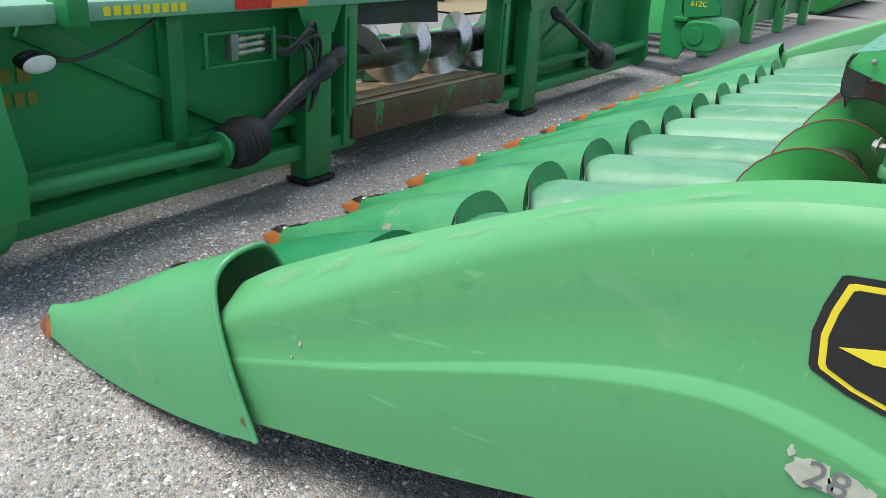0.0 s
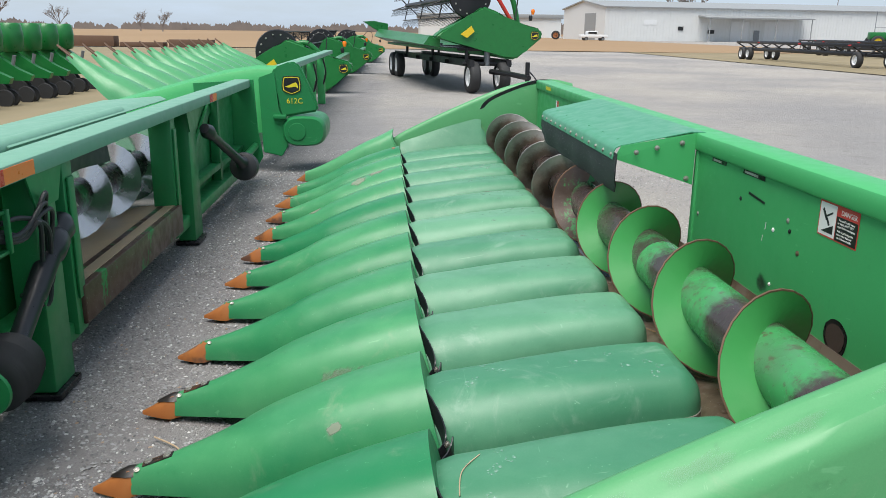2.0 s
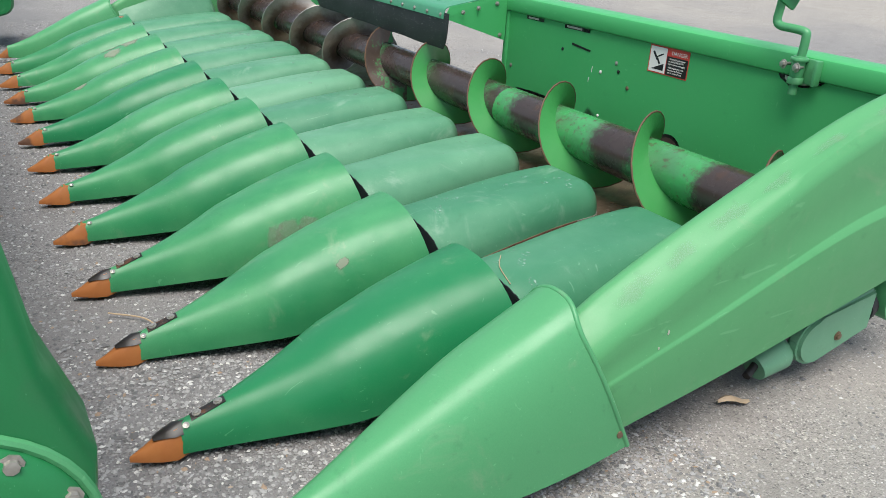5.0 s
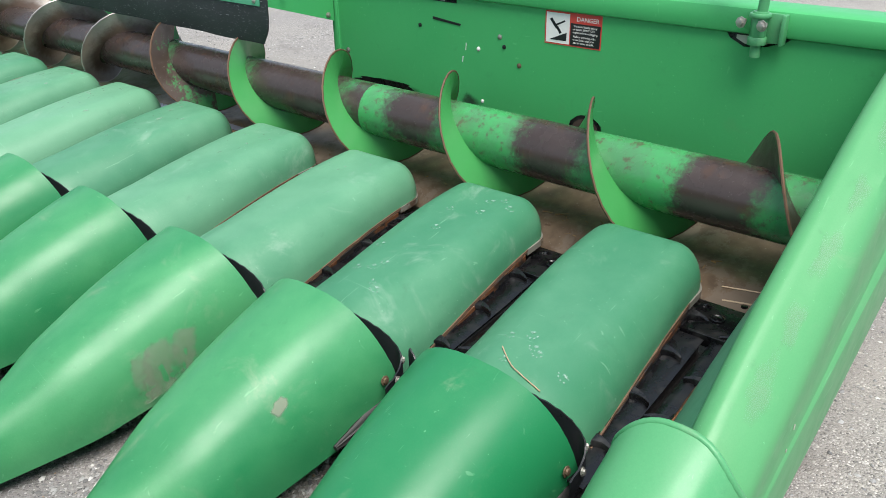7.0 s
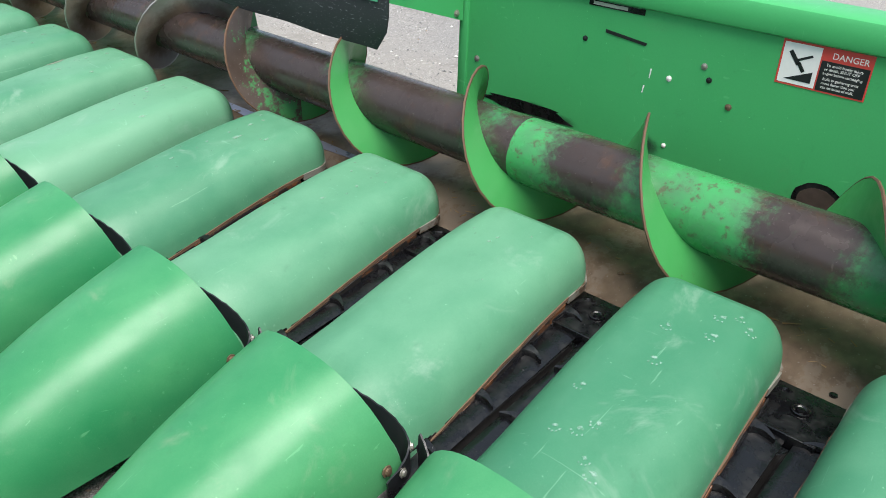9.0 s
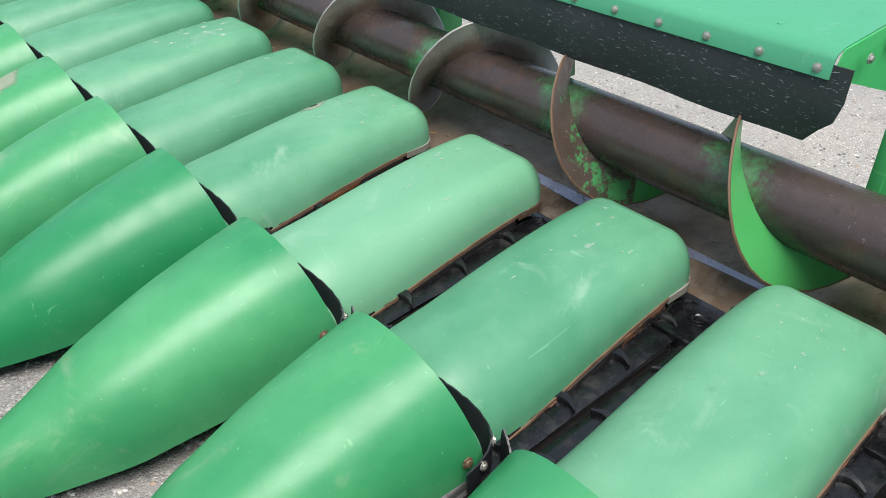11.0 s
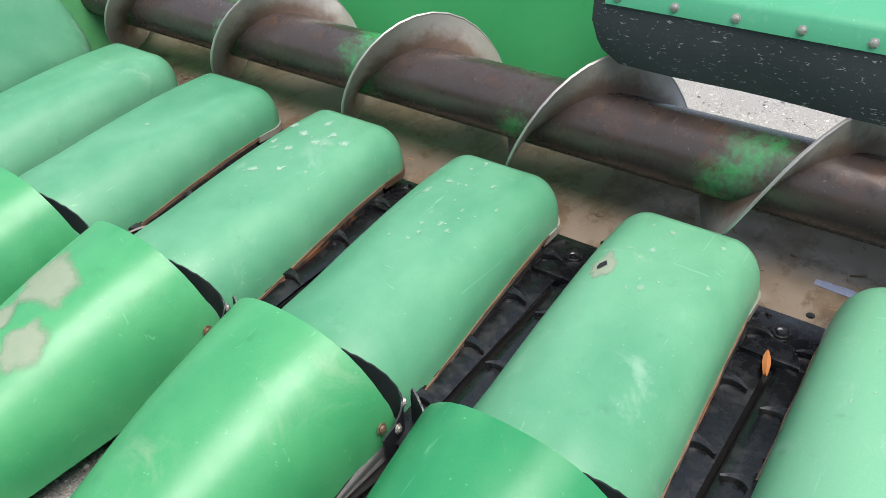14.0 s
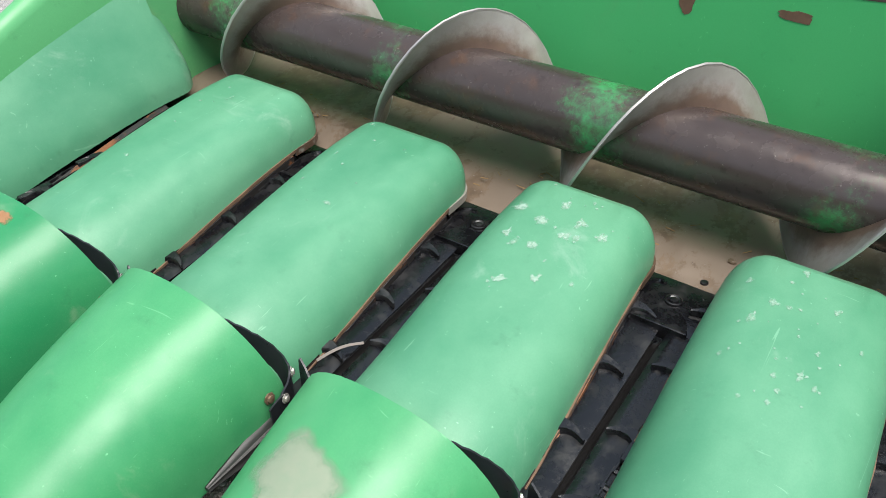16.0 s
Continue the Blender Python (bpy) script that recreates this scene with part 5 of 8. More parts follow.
    slab(bm, oval(2.24, 0.245, 0.075, 0.09, 18), facing((0, 0.10, 0), (1, 0, 0), (0, 0, 1)), 0.06)
    part("end_cap", bm, POLY, gear, "green rounded end cap")
    bm = bmesh.new()
    lathe(bm, (1.66, 0.12, 0.085), (1, 0, 0.35), ((0, 0.045), (0.10, 0.060), (0.12, 0.052)), 16)
    part("roll_housing", bm, HOODG, gear, "scuffed pale green housing")
    bm = bmesh.new()
    cyl(bm, (1.605, 0.10, 0.078), (1.68, 0.12, 0.105), 0.013, None, 12)
    part("roll_shaft", bm, ROLL, gear)
    # warning-lamp arm clamped in front of the top beam
    arm = part("lamp_bracket", bm_box(2.085, 2.117, 0.435, 0.447, 0.872, 0.955, 0.003), POLY, header, "green steel clamp for the warning lamp")
    part("bracket_plate", bm_box(2.105, 2.117, 0.447, 0.535, 0.872, 0.955, 0.003), POLY, arm)
    bm = bmesh.new()
    pipe(bm, smooth_path([(2.085, 0.505, 0.835), (2.085, 0.505, 0.90), (2.085, 0.500, 1.02), (2.085, 0.512, 1.040), (2.085, 0.560, 1.044), (2.085, 0.605, 1.046), (2.085, 0.624, 1.062), (2.085, 0.622, 1.11), (2.085, 0.616, 1.20)], 5), 0.0145, 12)
    part("lamp_pipe", bm, POLY, arm, "bent green steel pipe")
    for z, r, h in ((0.870, 0.026, 0.022), (0.892, 0.022, 0.070), (0.945, 0.030, 0.012)):
        bm = bmesh.new()
        lathe(bm, (2.085, 0.505, z), (0, 0, 1), ((0, r * 0.94), (0.003, r), (h - 0.003, r), (h, r * 0.94)), 16)
        part("collar", bm, POLY, arm)
    for y, x in ((0.553, 2.075), (0.487, 2.055)):
        bm = bmesh.new()
        cyl(bm, (x + 0.03, y, 0.928), (x - 0.004, y, 0.928), 0.006, None, 8)
        bolt_mesh(bm, (x - 0.004, y, 0.928), (-1, 0.3, 0), 0.011, 0.009)
        part("clamp_bolt", bm, ZINC, arm, "bright zinc clamp bolt")
    amber_lamp(arm, (2.085, 0.612, 1.115), 0.0)
    # gap in the sheet behind the clamp: dark plate, brightness behind painted pale
    for out, mat, d in (([(-0.085, 0.0), (0.10, 0.0), (0.085, -0.012), (0.03, -0.030), (-0.03, -0.036), (-0.075, -0.014)], BLACKOIL, 0.0), ([(-0.055, -0.003), (0.085, -0.003), (0.072, -0.010), (0.03, -0.022), (-0.025, -0.028), (-0.055, -0.014)], SCUFF_DAYLIGHT, 0.0014)):
        bm = bmesh.new()
        slab(bm, out, facing((2.1352 - d, 0.525, 0.884), (0, -1, 0), (0, 0, 1)), 0.001)
        part("cut_slot", bm, mat, wall, "plate coloured as a cut in the sheet, the brightness behind painted pale", 0)


def bm_box(*a):
    bm = bmesh.new()
    box(bm, *a)
    return bm


def amber_lamp(parent, at, turn):
    """Oval amber lens on a leaning green paddle with a yellow reflector."""
    m = Matrix.Translation(at) @ Matrix.Rotation(turn, 4, "Z") @ Matrix.Rotation(radians(24), 4, "Y")
    bm = bmesh.new()
    out = [(-0.045, 0.0), (0.045, 0.0), (0.062, 0.08), (0.062, 0.26), (0.045, 0.30), (-0.045, 0.30), (-0.062, 0.26), (-0.062, 0.08)]
    slab(bm, out, m @ facing((0, 0, 0), (1, 0, 0), (0, 0, 1)), 0.012)
    part("lamp_paddle", bm, DEEPG, parent, "green paddle plate behind the amber lamp")
    bm = bmesh.new()
    slab(bm, rect(-0.058, 0.058, 0.215, 0.275), m @ facing((0, -0.013, 0), (1, 0, 0), (0, 0, 1)), 0.002)
    part("reflector", bm, OLIVE, parent, "faded yellow reflector strip", 0)
    bm = bmesh.new()
    lathe(bm, m @ Vector((0, -0.008, 0.10)), m.to_3x3() @ Vector((0, -1, 0)), ((0, 0.060), (0.010, 0.062), (0.030, 0.055), (0.042, 0.030), (0.045, 0.004)), 24)
    part("amber_lens", bm, AMBER, parent, "bright orange lamp lens")


header_details(header)


# ---- the second header, seen from behind ----
def back_header():
    h = thing("corn_header", (-0.9, 3.2, 0), "green corn header showing its worn back frame, shafts and hoses", "corn header", "corn headers")
    X = -0.45
    bm = bmesh.new()
    box(bm, X - 0.15, X, 0.06, 6.35, 0.865, 0.935, 0.012)
    beam = part("top_beam", bm, FADED, h, "sun-bleached green top beam with rusty scrapes")
    face = lambda y, z: facing((X + 0.001, y, z), (0, 1, 0), (0, 0, 1))
    for y0, y1, mat in ((1.30, 1.51, REFR), (1.51, 1.74, REFO), (4.62, 4.72, REFR), (4.72, 4.84, REFO)):
        bm = bmesh.new()
        slab(bm, rect(0, y1 - y0, -0.026, 0.026), face(y0, 0.900), 0.002)
        part("reflector", bm, mat, beam, "red reflective tape" if mat is REFR else "orange reflective tape", 0)
    decal_bars(beam, face(0.87, 0.900), 9, 0.38, 0.034, DECALY, 0.3)
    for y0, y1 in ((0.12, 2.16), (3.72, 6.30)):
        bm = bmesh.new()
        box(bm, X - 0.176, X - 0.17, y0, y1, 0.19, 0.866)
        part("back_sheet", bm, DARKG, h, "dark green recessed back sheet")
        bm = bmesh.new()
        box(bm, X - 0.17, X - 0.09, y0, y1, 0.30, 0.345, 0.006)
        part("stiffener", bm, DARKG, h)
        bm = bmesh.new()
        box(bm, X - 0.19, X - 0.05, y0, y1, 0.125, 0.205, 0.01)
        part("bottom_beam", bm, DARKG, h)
    for y, w in ((1.75, 0.19), (4.04, 0.21)):
        bm = bmesh.new()
        box(bm, X - 0.13, X - 0.02, y, y + w, 0.03, 0.866, 0.008)
        post = part("post", bm, DEEPG, h, "green square steel post")
        bm = bmesh.new()
        box(bm, X - 0.15, X, y - 0.01, y + w + 0.01, 0.0, 0.030, 0.006)
        part("foot_plate", bm, BLACKOIL, post, "dirty dark foot plate")
        bm = bmesh.new()
        slab(bm, [(-0.06, 0.866), (w + 0.06, 0.866), (w, 0.74), (0.0, 0.74)], facing((X - 0.018, y, 0), (0, 1, 0), (0, 0, 1)), 0.008)
        part("gusset", bm, DEEPG, post)
    for y in (2.05, 3.66):
        bm = bmesh.new()
        box(bm, X - 0.16, X - 0.03, y, y + 0.10, 0.15, 0.866, 0.006)
        part("opening_post", bm, DARKG, h)
        bm = bmesh.new()
        box(bm, X - 0.028, X - 0.018, y + 0.02, y + 0.08, 0.30, 0.80, 0.003)
        part("cover_strip", bm, DEEPG, h)
    for y0, y1, z0, z1 in ((0.45, 1.76, 0.845, 0.19), (1.06, 1.06, 0.86, 0.20), (4.25, 5.3, 0.30, 0.80), (5.32, 5.32, 0.86, 0.20)):
        bm = bmesh.new()
        d = Vector((0, y1 - y0, z1 - z0))
        ln = d.length
        ang = math.atan2(d.z, d.y)
        thick = 0.035 if y0 == y1 else 0.012
        box(bm, -thick, thick, 0, ln, -0.04, 0.04, 0.005, Matrix.Translation((X - 0.125 - (0 if y0 == y1 else 0.03), y0, z0)) @ Matrix.Rotation(ang, 4, "X"))
        part("brace", bm, DEEPG, h, "green steel brace")
    # sill, floor and auger in the feeder opening
    bm = bmesh.new()
    box(bm, X - 0.14, X - 0.01, 2.10, 3.72, 0.175, 0.345, 0.012)
    part("sill_beam", bm, worn_steel("sill_paint_scraped", (0.020, 0.20, 0.05), (0.11, 0.070, 0.052), (0.075, 0.034, 0.024), 0.41), h, "sill beam scraped from green to rusty brown")
    bm = bmesh.new()
    prof = [(X - 0.04, 0.349), (X - 0.25, 0.335), (X - 0.42, 0.30), (X - 0.62, 0.30)]
    loft(bm, [[(x, 2.12, z) for x, z in prof], [(x, 3.70, z) for x, z in prof]], closed=False)
    shell(bm, 0.006)
    part("trough", bm, WOODF, h, "bare tan worn steel trough floor")
    ax = (-0.84, 0.515)
    bm = bmesh.new()
    lathe(bm, (ax[0], 0.4, ax[1]), (0, 1, 0), ((0, 0.088), (5.7, 0.088)), 26, False)
    auger = part("auger", bm, AUGER, h, "brown steel auger with polished flights")
    for y0, y1, hand, st in ((1.1, 2.62, 1, 60), (5.1, 2.62, -1, 60)):
        bm = flight_mesh(y0, y1, radians(st), hand, ax, 0.086, 0.200, 0.50)
        part("flight", bm, SHINY if y0 > 3 else FLIGHT_F, auger, "polished steel auger flight")
    bm = bmesh.new()
    rows = []
    for k in range(13):
        y = 2.15 + 1.05 * k / 12
        sag = 0.05 * math.sin(math.pi * k / 12) + 0.10 * (k / 12) ** 3
        rows.append([(-0.72, y, 0.865), (-0.70, y, 0.80), (-0.70 - 0.02 * math.sin(k), y, 0.74 - sag * 0.5)])
    loft(bm, rows, closed=False)
    shell(bm, 0.006)
    part("rubber_flap", bm, RUBBER, h, "black rubber flap drooping over the auger")
    # shroud and hoods beyond the opening
    bm = bmesh.new()
    prof = [(-0.62, 0.935), (-0.66, 0.955), (-1.02, 0.925), (-1.05, 0.90), (-1.055, 0.86)]
    loft(bm, [[(x, 1.95, z) for x, z in prof], [(x, 4.15, z) for x, z in prof]], closed=False)
    shell(bm, 0.005)
    part("feeder_shroud", bm, FADED, h, "sun-bleached shroud on the far side of the beam")
    bm = bmesh.new()
    box(bm, -1.05, -1.045, 0.3, 6.2, 0.32, 0.50)
    part("front_sill", bm, HOODG, h)
    bm = bmesh.new()
    lathe(bm, (-0.665, 0.75, 0.925), (0, 1, 0), ((0, 0.030), (0.006, 0.038), (2.60, 0.038), (2.606, 0.030)), 18)
    rail = part("rounded_rail", bm, FADED, h, "pale green tube lying along the beam")
    bm = bmesh.new()
    bolt_mesh(bm, (-0.665, 0.75, 0.925), (0, -1, 0), 0.014, 0.010)
    part("bolt", bm, ZINC, rail)
    first = None
    for i in range(12):
        m = Matrix.Translation((-2.67, yc(i) - 0.05, 0))
        src_h = next(o for o in header.children if o.name.startswith("hood"))
        src_s = next(o for o in header.children if o.name.startswith("snout"))
        for src, nm in ((src_h, "hood"), (src_s, "snout")):
            o = new(nm, src.data)
            o.parent = h
            o.matrix_parent_inverse = h.matrix_basis.inverted()
            o.matrix_basis = m
    # drive shafts
    bm = bmesh.new()
    cyl(bm, (X + 0.03, 0.12, 0.325), (X + 0.03, 1.17, 0.310), 0.034, None, 18)
    shaft = part("drive_tube", bm, DEEPG, h, "green steel drive tube")
    bm = bmesh.new()
    lathe(bm, (X + 0.03, 1.15, 0.310), (0, 1, 0), ((0, 0.075), (0.012, 0.078), (0.020, 0.055), (0.05, 0.050)), 22)
    part("flange", bm, DEEPG, shaft, "round green bearing flange")
    bm = bmesh.new()
    prof = [(0, 0.070)]
    for k in range(7):
        prof += [(0.012 + 0.026 * k, 0.112 - 0.004 * abs(k - 3)), (0.025 + 0.026 * k, 0.090 - 0.004 * abs(k - 3))]
    lathe(bm, (X + 0.03, 1.20, 0.31), (-0.04, 1, 0.12), prof + [(0.21, 0.045)], 28)
    part("bellows", bm, RUBBER, shaft, "ribbed black rubber bellows")
    bm = bmesh.new()
    lathe(bm, (X + 0.02, 1.38, 0.34), (-0.06, 0.62, 0.285), ((0, 0.034), (0.28, 0.036), (0.29, 0.041), (0.50, 0.043), (0.52, 0.055), (0.60, 0.057), (0.62, 0.047), (0.67, 0.060), (0.72, 0.042)), 18)
    part("telescoping_shaft", bm, PLASTIC, shaft, "black plastic-guarded telescoping shaft")
    bm = bmesh.new()
    lathe(bm, (X + 0.02, 4.40, 0.70), (0.14, 0.72, -0.38), ((-0.06, 0.034), (0.0, 0.052), (0.06, 0.040), (0.10, 0.030), (0.62, 0.034), (0.66, 0.052)), 18)
    shaft2 = part("telescoping_shaft", bm, PLASTIC, h, "black plastic-guarded telescoping shaft")
    bm = bmesh.new()
    lathe(bm, (X + 0.13, 5.0, 0.36), (0.1, 1, -0.1), ((0, 0.06), (0.02, 0.105), (0.06, 0.110), (0.09, 0.105), (0.10, 0.06)), 26)
    part("bellows", bm, RUBBER, shaft2, "black rubber shaft boot")
    bm = bmesh.new()
    cyl(bm, (X + 0.06, 5.05, 0.33), (X + 0.02, 6.33, 0.34), 0.032, None, 16)
    part("drive_tube", bm, DEEPG, shaft2, "green steel drive tube")
    # coupler box and hoses
    bm = bmesh.new()
    for z in (0.64, 0.775):
        box(bm, X - 0.045, X - 0.02, 1.14, 1.545, z, z + 0.012, 0.003)
    for y in (1.14, 1.53):
        box(bm, X - 0.03, X - 0.012, y, y + 0.018, 0.64, 0.79, 0.003)
    coupler = part("coupler_frame", bm, DEEPG, h, "green bracket round the hose coupler")
    bm = bmesh.new()
    box(bm, X - 0.07, X - 0.03, 1.30, 1.345, 0.66, 0.775, 0.006)
    part("coupler_plate", bm, STEELG, coupler, "bright grey coupler plate")
    for k, z in enumerate((0.685, 0.715, 0.745)):
        bm = bmesh.new()
        lathe(bm, (X - 0.05, 1.345, z), (0, 1, 0.05), ((0, 0.014), (0.05, 0.015), (0.055, 0.011), (0.13, 0.011), (0.135, 0.015), (0.16, 0.012)), 12)
        part("coupling", bm, ZINC, coupler, "steel hose coupling")
    for k in range(5):
        rr = random.Random(40 + k)
        bm = bmesh.new()
        y1 = 1.80 + rr.uniform(-0.06, 0.10)
        pts = [(X - 0.05, 1.50, 0.69 + 0.012 * k), (X - 0.02, 1.62 + rr.uniform(-0.02, 0.05), 0.72 + rr.uniform(-0.06, 0.03)), (X + 0.02, y1 - 0.06, 0.80 - 0.03 * k), (X - 0.01, y1, 0.72 - 0.05 * k), (X - 0.02, y1 + rr.uniform(-0.05, 0.04), 0.50 - 0.03 * k), (X - 0.08, 1.70, 0.36 + 0.02 * k)]
        pipe(bm, smooth_path(pts, 6), 0.009, 8)
        part("hose", bm, RUBBER, coupler, "black hydraulic hose")
    bm = bmesh.new()
    pipe(bm, smooth_path([(X - 0.02, 0.42, 0.76), (X - 0.05, 0.60, 0.735), (X - 0.03, 0.80, 0.80), (X - 0.04, 0.95, 0.865)], 6), 0.007, 8)
    part("cable", bm, RUBBER, h, "black lamp cable")
    bm = bmesh.new()
    lathe(bm, (X - 0.10, 0.43, 0.755), (1, 0.1, -0.25), ((0, 0.02), (0.02, 0.045), (0.07, 0.052), (0.078, 0.050)), 22)
    bmesh.ops.transform(bm, matrix=Matrix.Translation((0, 0.43, 0.74)) @ Matrix.Diagonal((1, 1.35, 0.72, 1)) @ Matrix.Translation((0, -0.43, -0.74)), verts=bm.verts)
    lamp = part("work_lamp", bm, BLACKP, h, "black oval work lamp with a clear lens")
    bm = bmesh.new()
    lathe(bm, (X - 0.026, 0.437, 0.735), (1, 0.1, -0.25), ((0, 0.047), (0.008, 0.042), (0.013, 0.024), (0.014, 0.004)), 22)
    bmesh.ops.transform(bm, matrix=Matrix.Translation((0, 0.437, 0.735)) @ Matrix.Diagonal((1, 1.35, 0.72, 1)) @ Matrix.Translation((0, -0.437, -0.735)), verts=bm.verts)
    part("lens", bm, WHITEP, lamp, "clear ribbed lamp lens")
    for k in range(3):
        bm = bmesh.new()
        slab(bm, rect(0.05 * k, 0.05 * k + 0.035, 0, 0.05), facing((X - 0.167, 0.36, 0.57), (0, 1, 0), (0, 0, 1)), 0.002)
        part("decal_field", bm, OLIVE, h, "small dull yellow decal", 0)
    for y, z in ((0.36, 0.655), (0.43, 0.655)):
        bm = bmesh.new()
        slab(bm, rect(0, 0.05, 0, 0.05), facing((X - 0.167, y, z), (0, 1, 0), (0, 0, 1)), 0.002)
        part("decal_field", bm, OLIVE, h, "small faded decal", 0)
    # end plates and near-end drive cover
    for y in (0.06, 6.30):
        bm = bmesh.new()
        slab(bm, [(-0.95, 0.14), (-0.42, 0.14), (-0.36, 0.24), (-0.40, 0.50), (-0.42, 0.935), (-0.95, 0.90)], facing((0, y + 0.02, 0), (1, 0, 0), (0, 0, 1)), 0.02)
        part("end_plate", bm, DARKG, h, "green steel end plate")
    return h


back = back_header()


def drive_cover(parent, x, y, z, s=1.0):
    """Rounded green drive cover at a header's end, with shield above."""
    bm = bmesh.new()
    rings = []
    for t, w in ((0, 0.90), (0.03, 0.98), (0.10, 1.0), (0.34, 1.0), (0.40, 0.97), (0.43, 0.85)):
        ring = []
        for k in range(20):
            a = 2 * math.pi * k / 20
            c, q = math.cos(a), math.sin(a)
            ring.append((x + 0.30 * s * w * math.copysign(abs(c) ** 0.7, c), y + t * s, z + 0.14 * s * w * math.copysign(abs(q) ** 0.8, q)))
        rings.append(ring)
    loft(bm, rings, True, (True, True))
    return part("drive_cover", bm, DEEPG, parent, "rounded green drive cover")


def near_end(h):
    """The drive covers at the near end of the second header."""
    bm = bmesh.new()
    rings = []
    for y, k in ((-0.02, 0.90), (0.0, 0.97), (0.05, 1.0), (0.20, 1.0)):
        rings.append([(-0.62 + (px + 0.62) * k, y, 0.5 + (pz - 0.5) * k) for px, pz in ((-0.24, 0.30), (-0.225, 0.46), (-0.29, 0.64), (-0.325, 0.86), (-0.40, 0.965), (-1.1, 0.95), (-1.2, 0.4), (-1.0, 0.30))])
    loft(bm, rings, True, (True, False))
    sh = part("end_shield", bm, DEEPG, h, "green end shield")
    bm = bmesh.new()
    rings = []
    for y, k in ((-0.06, 0.80), (-0.045, 0.93), (-0.02, 1.0), (0.16, 1.0)):
        rings.append([(-0.47 + 0.23 * k * math.cos(a), y, 0.36 + 0.23 * k * math.sin(a)) for a in (2 * math.pi * j / 28 for j in range(28))])
    loft(bm, rings, True, (True, False))
    dc = part("drive_cover", bm, DEEPG, h, "round green drive cover with bolted rim")
    bm = bmesh.new()
    pipe(bm, [(-0.47 + 0.232 * math.cos(a), -0.022, 0.36 + 0.232 * math.sin(a)) for a in (2 * math.pi * j / 40 for j in range(41))], 0.010, 8)
    part("cover_rim", bm, POLY, dc)
    for a in (-0.2, 0.42, 0.98, 1.6, 2.2):
        bm = bmesh.new()
        bolt_mesh(bm, (-0.47 + 0.208 * math.cos(a), -0.045, 0.36 + 0.208 * math.sin(a)), (0, -1, 0), 0.013, 0.010)
        part("bolt", bm, ZINC, dc)
    pl = part("lamp_bracket", bm_box(-0.50, -0.38, 0.50, 0.58, 0.86, 0.97, 0.006), DEEPG, h)
    bm = bmesh.new()
    pipe(bm, smooth_path([(-0.42, 0.55, 0.90), (-0.42, 0.55, 1.05), (-0.36, 0.58, 1.12), (-0.30, 0.62, 1.17), (-0.27, 0.62, 1.22)], 5), 0.015, 10)
    part("lamp_pipe", bm, DEEPG, pl)
    amber_lamp(pl, (-0.275, 0.63, 1.215), 0.0)


near_end(back)


